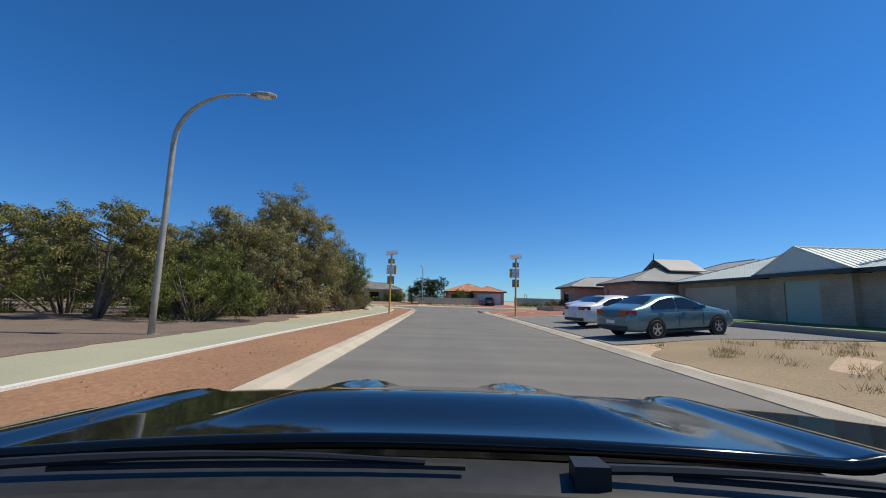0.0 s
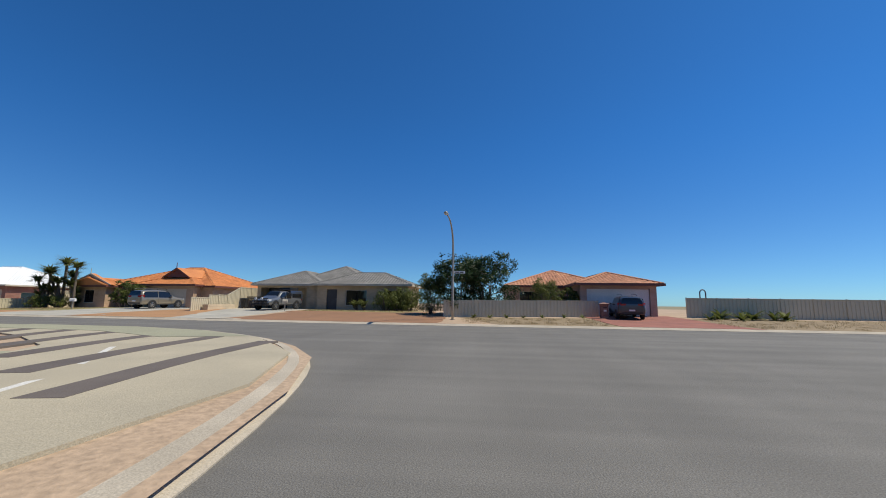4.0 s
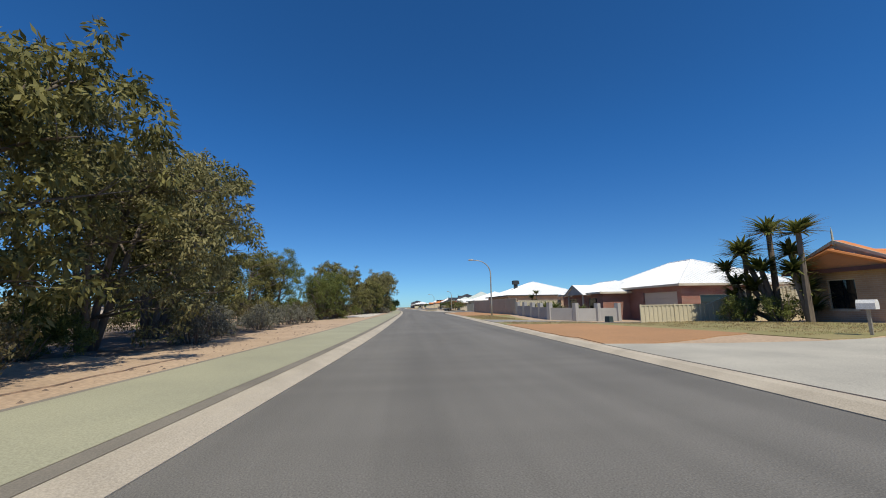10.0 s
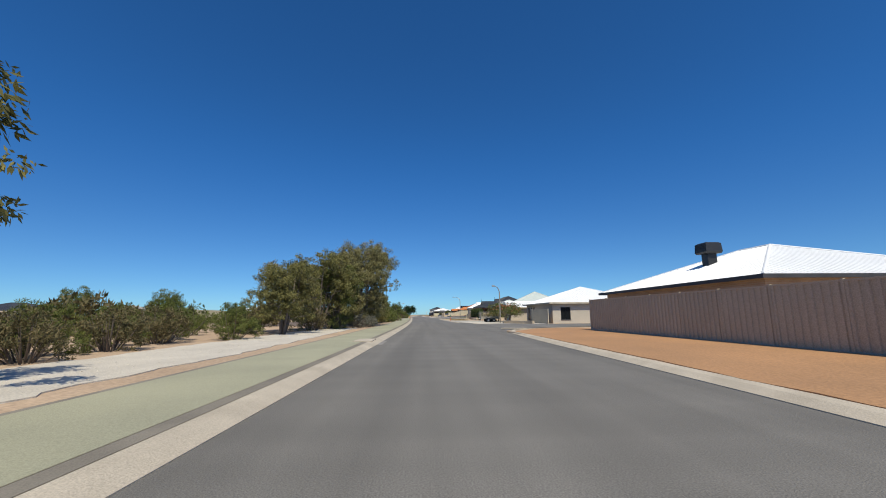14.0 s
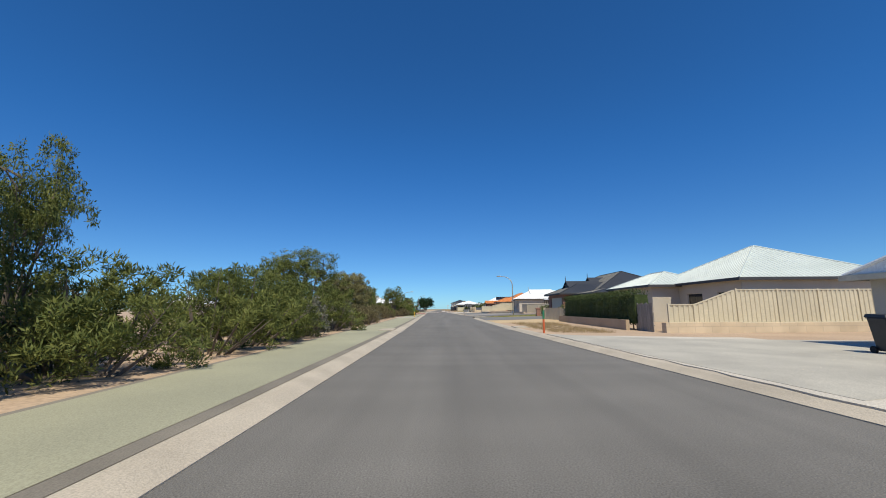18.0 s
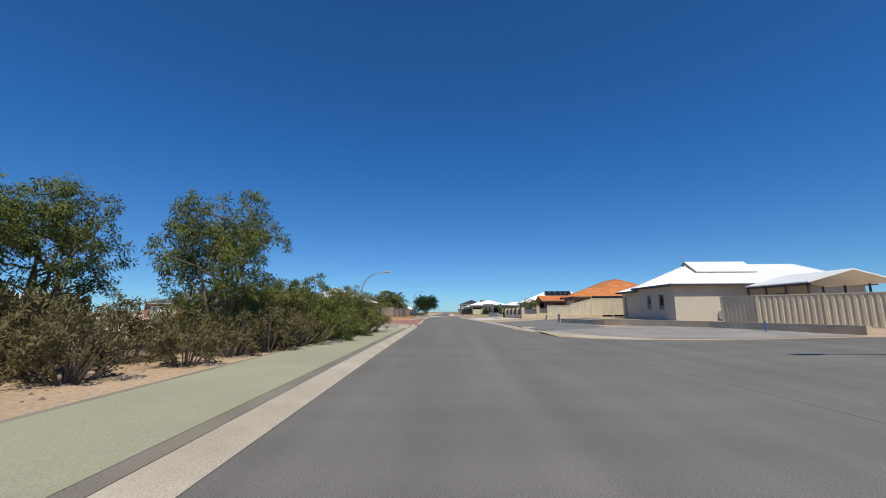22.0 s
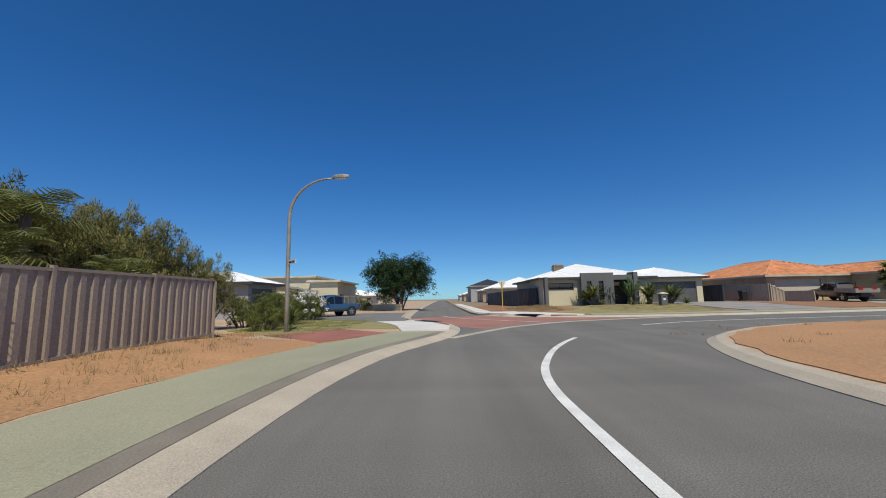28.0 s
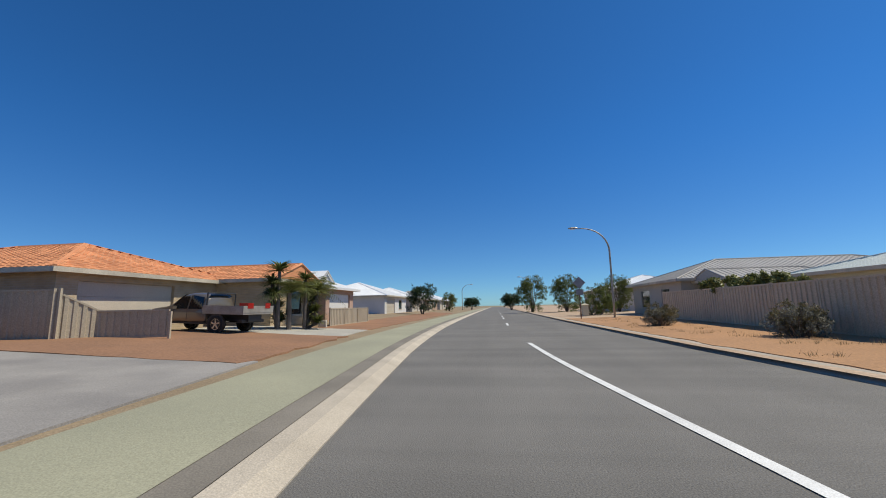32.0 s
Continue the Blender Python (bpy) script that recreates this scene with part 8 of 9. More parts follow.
def school_sign(label, x, y, turn, flip):
    sg = thing("school_zone_sign", label, "road sign", (x, y, gz(x, y)), turn, "school zone signs")
    part("pole", Shape().tube([(0, 0, -0.2), (0, 0, 4.4)], 0.068, 12), SIGN_YELLOW, sg, "yellow steel pole")
    part("footing", Shape().disc((0, 0, 0.0), 0.28, (0, 0, 1), 0.08, 16), CONCRETE, sg)
    so = part("solar_panel", Shape().box(-0.42, -0.34, -0.015, 0.42, 0.34, 0.015), SIGN_GREY, sg, "tilted solar panel seen from below")
    so.matrix_basis = pose(0.02, 0.05, 4.57, 32, -8, 0)
    part("panel_frame", Shape().box(-0.3, -0.02, -0.07, 0.3, 0.02, -0.02), CHROME, so)
    part("upper_plate", Shape().box(-0.24, 0.06, 3.75, 0.24, 0.08, 4.11), SIGN_GREY, sg, "grey back of a small plate")
    pl = part("sign_face", Shape().box(-0.30, -0.10, 2.97, 0.24, -0.08, 3.59), SIGN_WHITE, sg, "white panel with black lettering")
    part("border", Shape().box(-0.315, -0.082, 2.955, 0.255, -0.075, 3.605), BLACK, sg)
    for k, word in enumerate(("END", "SCHOOL", "ZONE")):
        text_plate(word, 0.125, BLACK, pl, pose(-0.03, -0.103, 3.47 - 0.185 * k, 90, 0, 0))
    part("flasher_box", Shape().box(-0.46 if flip else 0.2, -0.06, 2.95, -0.28 if flip else 0.40, 0.10, 3.61), SIGN_YELLOW, sg, "yellow flasher cabinet")
    part("back_plate", Shape().box(-0.26, 0.06, 2.23, 0.26, 0.08, 2.81), SIGN_GREY, sg, "grey back of the opposite sign")
    for z in (2.37, 2.69, 3.93):
        part("bracket", Shape().box(-0.2, 0.03, z - 0.015, 0.2, 0.06, z + 0.015), GALV, sg)


school_sign("yellow-poled end school zone sign with solar panel by the footpath", -3.95, 29.35, 2, False)
school_sign("yellow-poled end school zone sign with solar panel by the driveway", 5.5, 30.0, -3, True)


def street_blade(lamp, z, turn, words="", n=2):
    b = part("name_blade", Shape().box(0.06, -0.012, z - 0.08, 0.86, 0.012, z + 0.08), SIGN_WHITE, lamp, "white street name blade with black letters")
    b.matrix_basis = pose(0, 0, 0, 0, 0, turn)
    part("clamp", Shape().box(-0.09, -0.04, z - 0.06, 0.09, 0.04, z + 0.06), GALV, b)
    if words:
        text_plate(words, 0.115, BLACK, b, pose(0.46, -0.016, z, 90, 0, 0))
    else:
        bars(b, 0.14, 0.80, z, 0.07, BLACK, -0.013, n)


street_blade(lampB, 3.25, 110, "", 2)
street_blade(lampN, 2.75, 100, "", 2)
street_blade(lampQ, 2.9, 120, "", 2)
street_blade(lampH, 2.75, 95, "", 2)
street_blade(lampH, 2.97, 150, "", 2)
street_blade(lampK, 2.75, -40, "", 2)

gw = thing("give_way_sign", "white triangular sign on a yellow pole", "road sign", (-303.4, 66.0, gz(-303.4, 66.0)), 60)
part("pole", Shape().tube([(0, 0, -0.2), (0, 0, 2.6)], 0.04, 10), SIGN_YELLOW, gw)
part("plate", Shape().slab([(-0.42, 2.7), (0.42, 2.7), (0.03, 2.02), (-0.03, 2.02)], 0.045, 0.06), SIGN_WHITE, gw, "white triangular plate")
dia = thing("warning_sign", "grey back of a diamond warning sign on a post", "road sign", (-284.0, 112.5, gz(-284, 112.5)), 0)
part("pole", Shape().tube([(0, 0, -0.2), (0, 0, 3.0)], 0.04, 10), TRIM_RED, dia)
part("plate", Shape().slab([(0, 2.35), (0.48, 2.83), (0, 3.31), (-0.48, 2.83)], -0.06, -0.045), SIGN_GREY, dia)
part("small_plate", Shape().box(-0.26, -0.06, 1.85, 0.26, -0.045, 2.3), SIGN_GREY, dia)


def marker(label, x, y, h, low, high, split, r=0.05):
    m = thing("marker_post", label, "marker post", (x, y, gz(x, y)), 0)
    part("lower_post", Shape().tube([(0, 0, -0.2), (0.01, 0, h * split)], r, 10), low, m)
    part("upper_post", Shape().tube([(0.01, 0, h * split), (0.02, 0, h)], r * 0.98, 10), high, m)
    return m


marker("orange marker post with a green top on dry sand", -150.1, 69.5, 1.1, POST_ORANGE, POST_GREEN, 0.62)
marker("yellow marker post with a green top beside the crossing", -185.8, 60.4, 1.4, SIGN_YELLOW, POST_GREEN, 0.6)
marker("small blue marker peg by the limestone wall", -203.2, 77.0, 0.5, SIGN_GREY, shiny("blue_peg", (0.05, 0.15, 0.4), 0.4), 0.2, 0.03)
drape("concrete_crossing", [(-183.4, 60.95), (-186.6, 60.85), (-187.0, 57.9), (-183.4, 57.9)], CONCRETE, 0.05, "pale concrete crossing over the green path", "paving")

# striped paving at the two corners
drape("corner_paving", [(-4.8, 46.5), (-4.75, 49.6), (-5.9, 53.0), (-8.7, 56.3), (-12.2, 58.6), (-16.2, 59.7), (-21.5, 59.9), (-21.5, 57.2), (-16, 55.2), (-12.4, 53.0), (-10.0, 49.5), (-7.2, 45.5)], STRIPE_LIGHT, 0.045, "cream concrete corner paving", "paving")
for k in range(6):
    a, b = (-6.6 - 2.1 * k, 48.4 + 1.25 * k), (-7.7 - 2.35 * k, 55.2 + 0.95 * k)
    m = ((a[0] + b[0]) / 2 - 0.25, (a[1] + b[1]) / 2)
    ln = smooth_line([a, m, b])
    drape("paving_band", offset_line(ln, 0.28) + offset_line(ln, -0.28)[::-1], STRIPE_DARK, 0.052, "dark brown band in the corner paving", "paving")
drape("corner_green", [(-9.2, 56.6), (-12.4, 58.5), (-16.4, 59.55), (-21.3, 59.75), (-21.3, 57.6), (-15.5, 57.3), (-11.5, 55.6)], GREENPATH, 0.056, "pale green paving at the corner", "paving")
drape("corner_paving", [(-214.0, 59.9), (-220.6, 59.8), (-224.4, 59.1), (-226.5, 57.4), (-227.6, 55), (-227.9, 46), (-214, 46), (-210.5, 56.5)], STRIPE_LIGHT, 0.045, "cream concrete corner paving", "paving")
for k in range(6):
    x = -215.2 - 2.05 * k
    ln = smooth_line([(x + 1.6, 48.5), (x + 0.3, 53), (x - 0.5, 57), (x - 0.2, 59.3 - 0.25 * k)])
    drape("paving_band", offset_line(ln, 0.24) + offset_line(ln, -0.24)[::-1], STRIPE_DARK, 0.052, "dark brown band in the corner paving", "paving")
drape("brick_patch", [(-222.2, 54.6), (-224.6, 54.2), (-224.4, 51.5), (-221.8, 51.5)], PAVER_RED, 0.058, "red brick patch in the paving", "paving")
for x, y, t, w in ((-288.9, 59.75, 35.6, 0.30), (-294.66, 66.43, 42, 0.50)):
    g = thing("tactile_grate", "black tactile pad set in white concrete", "paving pad", (x, y, gz(x, y) + 0.05), t)
    part("pad", Shape().box(-0.9, -w, 0, 0.9, w, 0.015), BLACK, g)
    st = Shape()
    rows = int(w * 2 / 0.12)
    for i in range(14):
        for j in range(rows):
            st.disc((-0.82 + 0.126 * i, -0.06 * (rows - 1) + 0.12 * j, 0.018), 0.02, (0, 0, 1), 0.012, 6)

    part("studs", st, DARKPLASTIC, g, kind="stuff")
mh = thing("manhole", "round iron manhole cover in white gravel", "manhole", (-245.9, 70.5, gz(-245.9, 70.5) + 0.02), 0)
part("collar", Shape().disc((0, 0, 0.02), 0.62, (0, 0, 1), 0.06, 24), CONCRETE_DARK, mh)
part("lid", Shape().disc((0, 0, 0.055), 0.45, (0, 0, 1), 0.02, 24), TRIM_DARK, mh)
rk = solid("rock", Shape().loft([[(0.38 * math.cos(a) * k, 0.26 * math.sin(a) * k * (1 + 0.15 * math.sin(3 * a)), z) for a in (2 * math.pi * j / 9 for j in range(9))] for k, z in ((0.9, -0.1), (1.0, 0.08), (0.8, 0.2), (0.35, 0.27))]), LIMESTONE, "pale limestone rock on the sand", "rock")
rk.matrix_basis = pose(-6.9, 36.6, gz(-6.9, 36.6), 0, 0, 20)

# garden walls
low_wall("turf_wall", "low grey concrete wall edging green turf", [(17.3, 8.6), (13.5, 8.9), (13.2, 26.4)], 0.22, 0.15, CONCRETE_DARK, CONCRETE)
low_wall("planter_wall", "low limestone planter wall round strap-leaved plants", [(14.2, 47.6), (11.0, 46.0), (11.6, 42.0), (17.6, 42.6)], 0.42, 0.22, LIMESTONE, CONCRETE)
w5 = [(-75.9, 76.75), (-70.5, 76.85), (-65.3, 76.76), (-63.2, 78.4), (-63.0, 82.3)]
low_wall("front_wall", "grey rendered garden wall with square pillars", w5, 1.12, 0.22, RENDER_GREY, None, [(p, 1.62) for p in along(w5[:3], 5) + [(-63.2, 78.4), (-63.05, 80.4), (-63.0, 82.3)]])
low_wall("limestone_wall", "low limestone retaining wall", [(-119.8, 77.0), (-125.4, 74.8), (-131.5, 76.0)], 0.35, 0.3, LIMESTONE)
low_wall("limestone_wall", "low limestone wall under the steel fence", [(-150.65, 75.7), (-151.0, 79.8), (-151.5, 91)], 0.5, 0.35, LIMESTONE)
low_wall("limestone_wall", "rough limestone block beside the driveway", [(-26.05, 76.6), (-26.15, 80.6)], 0.42, 0.5, LIMESTONE)
low_wall("limestone_wall", "low limestone wall edging bright turf", [(-221.6, 73.2), (-214.4, 74.4), (-207.3, 77.3), (-200.4, 78.6)], 0.34, 0.25, LIMESTONE, None, [((-221.6, 73.2), 0.75)])
low_wall("limestone_wall", "limestone footing under the cream fence", [(-229.5, 73.8), (-229.8, 80.0)], 0.3, 0.5, LIMESTONE)
w11 = [(-252.1, 72.7), (-248.7, 72.75), (-245.3, 72.8), (-241.9, 72.85), (-238.5, 72.9)]
low_wall("pillar_wall", "limestone garden wall with pillars and slate infill", w11, 0.5, 0.26, LIMESTONE, None, [(p, 1.5) for p in w11])
low_wall("pillar_wall", "limestone garden wall with pillars and slate infill", [(-238.5, 72.9), (-238.55, 74.9), (-238.6, 76.8)], 0.5, 0.26, LIMESTONE, None, [((-238.55, 74.9), 1.5), ((-238.6, 76.8), 1.5)])
fence("slate blue steel infill panels above a limestone wall", w11, 0.75, FENCE_BLUE, sink=-0.52, span=3)
fence("slate blue steel infill panels above a limestone wall", [(-238.5, 72.9), (-238.55, 74.9), (-238.6, 76.8)], 0.75, FENCE_BLUE, sink=-0.52, span=3)
low_wall("stone_wall", "grey stone-clad sign wall by the driveway", [(-264.9, 71.2), (-262.9, 72.6)], 0.75, 0.4, masonry("grey_stone", (0.36, 0.35, 0.33), (0.28, 0.275, 0.265), (0.2, 0.195, 0.19), 0.35, 0.12))
low_wall("garden_wall", "low cream garden wall under windows", [(-251.7, 40.5), (-251.7, 47.6)], 0.35, 0.2, BRICK_CREAM, None, [((-251.7, 42.0), 1.0), ((-251.7, 47.6), 1.0)])
low_wall("garden_wall", "low cream wall behind the tree", [(-318.5, 49.5), (-312.5, 56.0)], 0.7, 0.2, RENDER_CREAM)
# the charcoal portal of the modern house
po = thing("entry_portal", "charcoal rendered entry portal with slot openings", "porch", (-303.9, 73.4, gz(-303.9, 73.4)), 90)
part("portal_wall", wall_mesh(0, 3.0, -0.4, 2.95, [(0.5, 0.95, 0.5, 2.2), (1.6, 2.05, 0.5, 2.2)], 0.3, lambda u, d, z: (u, d, z)), RENDER_DARK, po)
for x in (0.5, 1.6):
    part("slot_pane", Shape().box(x, 0.14, 0.5, x + 0.45, 0.16, 2.2), GLASS, po)
part("portal_beam", Shape().box(3.0, 0.5, 2.3, 5.0, 1.4, 2.75), RENDER_DARK, po)
part("portal_column", Shape().box(5.0, 0.3, -0.4, 5.4, 1.6, 3.0), RENDER_DARK, po)
# the porch's shade is put in as a near-black sheet
part("porch_recess", Shape().box(3.0, 2.0, -0.3, 5.0, 2.05, 2.3), SHADE_DARK, po, "dark sheet standing in for the shade inside the porch")
part("corner_return", Shape().box(-3.5, -0.55, -0.4, -3.2, 0.05, 2.6), RENDER_DARK, po)

# roof plant, air conditioners, solar panels
def cooler(x, y, z, turn, mat):
    c = thing("evaporative_cooler", "boxy evaporative cooler on the roof", "air cooler", (x, y, z), turn)
    b = part("cabinet", Shape().loft([[(-0.5, -0.5, 0.35), (0.5, -0.5, 0.35), (0.5, 0.5, 0.35), (-0.5, 0.5, 0.35)], [(-0.56, -0.56, 0.45), (0.56, -0.56, 0.45), (0.56, 0.56, 0.45), (-0.56, 0.56, 0.45)], [(-0.52, -0.52, 1.0), (0.52, -0.52, 1.0), (0.52, 0.52, 1.0), (-0.52, 0.52, 1.0)], [(-0.4, -0.4, 1.08), (0.4, -0.4, 1.08), (0.4, 0.4, 1.08), (-0.4, 0.4, 1.08)]]), mat, c)
    for k in range(6):
        part("louvre", Shape().box(-0.48, -0.575, 0.48 + 0.085 * k, 0.48, -0.545, 0.52 + 0.085 * k), mat, b)
    part("duct", Shape().box(-0.3, -0.3, -0.6, 0.3, 0.3, 0.36), mat, c)


cooler(-99.6, 83.4, 4.75, 0, DARKPLASTIC)
cooler(-311.6, 73.6, 3.8, 90, surf("tan_plastic", (0.32, 0.24, 0.17), None, 2, 0.6))
for k in range(2):
    a = thing("air_conditioner", "white outdoor air conditioner unit against the wall", "air conditioner", (-216.65, 84.6 + 1.3 * k, gz(-216.6, 85) + 0.02), 90)
    part("case", Shape().box(-0.42, -0.16, 0.08, 0.42, 0.16, 0.72), TRIM_WHITE, a)
    part("fan_grille", Shape().disc((-0.1, -0.165, 0.4), 0.24, (0, 1, 0), 0.02, 20), DARKPLASTIC, a)
    for sx in (-0.3, 0.3):
        part("foot", Shape().box(sx - 0.04, -0.16, 0, sx + 0.04, 0.16, 0.08), DARKPLASTIC, a)
so = thing("solar_array", "row of dark solar panels on the white roof", "solar panel", (-261.9, 84.4, gz(-272.4, 79.0) + 3.93), 90)
for k in range(5):
    p = part("solar_module", Shape().box(0.02, 0, 0, 0.98, 1.6, 0.04), GLASS, so)
    p.matrix_basis = pose(k * 1.0 - 2.6, 0.0, 0.0, 30, 0, 0)
arch = thing("pool_ladder", "bent steel hoop standing above the fence", "hoop", (16.6, 79.6, gz(16.6, 79.6)), 20)
part("hoop", Shape().tube([(-0.3, 0, 0), (-0.3, 0, 1.9)] + [(-0.3 * math.cos(radians(a)), 0, 1.9 + 0.3 * math.sin(radians(a))) for a in range(20, 180, 20)] + [(0.3, 0, 1.9), (0.3, 0, 0)], 0.05, 8), FENCE_BLUE, arch)

# bins, boxes, letterboxes
wheelie_bin("dark green wheelie bin beside the driveway", -25.9, 82.0, 10)
wheelie_bin("black wheelie bin in front of the charcoal fence", -306.8, 90.4, 90)
wheelie_bin("black wheelie bin by the house corner", -52.6, 84.4, 0)
post_box("white metal letterbox on a post in the lawn", -38.5, 76.0, 20, TRIM_WHITE, GALV)
post_box("cream metal letterbox on a post by the lawn", -19.0, 77.2, 20, TRIM_CREAM, GALV)
pier_box("dark stone letterbox pillar with a wide cap", 13.7, 34.9, -90, BRICK_BROWN, TRIM_DARK, 0.62, 1.0)
pier_box("red brick letterbox pillar by the fence", 7.1, 74.4, 0, BRICK_RED, BRICK_RED, 0.5, 1.0)
pier_box("charcoal letterbox pillar with a cream cap", -301.4, 79.4, 90, RENDER_DARK, RENDER_CREAM, 0.5, 0.95)
pier_box("red brick letterbox pier at the drive", -184.0, 77.2, 0, BRICK_RED, BRICK_RED, 0.5, 0.95)
pier_box("cream letterbox pillar past the bend", -282.4, 118.5, 180, RENDER_CREAM, RENDER_CREAM, 0.5, 1.0)
for x, y, c in ((-252.6, 72.4, TRIM_GREEN), (-233.8, 75.6, TRIM_GREEN), (-54.0, 76.6, TRIM_GREEN), (-300.4, 102.0, RENDER_BEIGE)):
    t = thing("utility_box", "small ground utility box", "utility box", (x, y, gz(x, y)), 12)
    soften(part("case", Shape().loft([[(-0.24, -0.18, -0.05), (0.24, -0.18, -0.05), (0.24, 0.18, -0.05), (-0.24, 0.18, -0.05)], [(-0.21, -0.15, 0.42), (0.21, -0.15, 0.42), (0.21, 0.15, 0.42), (-0.21, 0.15, 0.42)]]), c, t), 0.02)
    t["label"] = "small green ground utility box" if c is TRIM_GREEN else "small beige ground utility box"
BIN = 0.78
lb = thing("litter_bin", "slatted dark litter bin enclosure on the paving", "litter bin", (-223.4, 53.2, gz(-223.4, 53.2) + 0.05), 10)
part("core", Shape().box(-0.3, -0.3, 0, 0.3, 0.3, 1.05), TRIM_DARK, lb)
lb.scale = (BIN, BIN, BIN)
for k in range(6):
    for ax in range(4):
        sl = part("slat", Shape().box(-0.31 + 0.104 * k, -0.335, 0.06, -0.31 + 0.104 * k + 0.085, -0.305, 1.0), SIGN_GREY, lb)
        sl.matrix_basis = pose(0, 0, 0, 0, 0, 90 * ax)
part("lid", Shape().box(-0.36, -0.36, 1.06, 0.36, 0.36, 1.14), TRIM_DARK, lb)
gt = thing("picket_gate", "brown wooden picket gate at the end of the track", "gate", (-7.6, 85.6, gz(-7.6, 85.6)), 8)
for k in range(22):
    part("picket", Shape().box(0.16 * k, -0.015, -0.08, 0.16 * k + 0.1, 0.015, 1.35 + 0.12 * math.sin(k * 0.3)), BARK, gt)
for z in (0.35, 1.0):
    part("rail", Shape().box(0, 0.016, z, 3.5, 0.05, z + 0.08), BARK, gt)
wg = thing("picket_gate", "weathered wooden picket gate by the bin", "gate", (-26.9, 84.0, gz(-26.9, 84.0)), -10)
for k in range(12):
    part("picket", Shape().box(0.15 * k, -0.015, -0.08, 0.15 * k + 0.1, 0.015, 1.25), BARK, wg)
for z in (0.35, 1.0):
    part("rail", Shape().box(0, 0.016, z, 1.8, 0.05, z + 0.08), BARK, wg)

wd = thing("timber_gate", "weathered grey timber gate at the end of the hedge", "gate", (-153.0, 75.45, gz(-152, 75.4)), 0)
for k in range(11):
    part("plank", Shape().box(0.17 * k, -0.015, -0.06, 0.17 * k + 0.15, 0.015, 1.48 + 0.04 * math.sin(k * 2.1)), SLEEPER_GREY, wd)
for z in (0.3, 1.0):
    part("rail", Shape().box(0, 0.016, z, 1.85, 0.05, z + 0.08), SLEEPER_GREY, wd)
wheelie_bin("dark wheelie bin by the house corner and fence", -140.9, 76.2, 80)

# garden plants
yucca = rosette("spiky green yucca clump", 46, 0.75, 0.055, LEAF_PALM, 31, 0.5, "yucca", 1.0, 3)
agave = rosette("pale green agave rosette", 26, 0.62, 0.13, LEAF_GREEN, 32, 0, "agave", 1.0)
flax = rosette("arching strap-leaved green flax clump", 60, 0.95, 0.035, LEAF_GREEN, 33, 0, "flax", 1.2)
cycad = rosette("low dark green cycad", 34, 0.95, 0.12, LEAF_PALM, 34, 0.12, "cycad", 0.8)
tallyucca = rosette("tall yucca with several leafy heads", 120, 0.78, 0.085, LEAF_PALM, 35, 2.6, "yucca", 1.1, 5)
ball = shrub("clipped rounded green garden shrub", 1.3, 1.6, 4200, LEAF_GREEN, 36, 0.08, 0.0)
cone = shrub("dense upright conifer shrub", 2.6, 1.9, 7000, LEAF_GREEN, 37, 0.10, -0.8)
fig = tree("dark green round-headed fig tree on red soil", 6.3, 7.4, 46000, LEAF_DARK, 38, 7, 0.2, 0.21, 0.2, "tree", 0.0, 1.4)
magnolia = tree("dark glossy garden tree behind the fence", 4.6, 4.6, 14000, LEAF_DARK, 39, 4, 0.1, 0.17, 0.3, "tree", 0.0, 1.15)
frangi = tree("frangipani with pink flower heads", 3.4, 4.8, 8000, LEAF_PALM, 40, 5, 0.35, 0.19, 0.2, "tree", 0.0, 1.1)
PINK = leafy("pink_petal", (0.55, 0.13, 0.11), (0.70, 0.30, 0.24))
rnd = random.Random(77)
fl = [(1.9 * math.cos(a) * r, 1.9 * math.sin(a) * r, 2.1 + 1.25 * math.sqrt(max(0, 1 - r * r)) + rnd.uniform(-0.3, 0.25), 0.11) for a, r in ((rnd.uniform(0, 6.28), math.sqrt(rnd.random())) for _ in range(55))]
part("flower_cluster", leaf_mesh("flower_cluster", fl, 0.11, 1500, 0.09, 0.0, PINK, 41, 0.7), PINK, frangi, "clusters of pink flowers")
settle(yucca, -13.0, 81.0, 0, 1.15)
settle(agave, 14.4, 74.6, 0, 1.2)
settle(flax, 12.2, 46.0, 0, 1.0)
settle(cycad, -252.4, 49.8, 0, 1.4)
settle(tallyucca, -48.9, 82.2, 0, 1.42)
settle(ball, -9.8, 81.2, 0, 1.4, 1.4)
settle(cone, -38.2, 81.8, 0, 1.2)
settle(fig, -314.2, 55.7, 0, 1.02, 0.93)
settle(magnolia, -3.6, 76.0, 0, 1.0)
settle(frangi, -131.4, 76.4, 0, 1.08, 0.74)
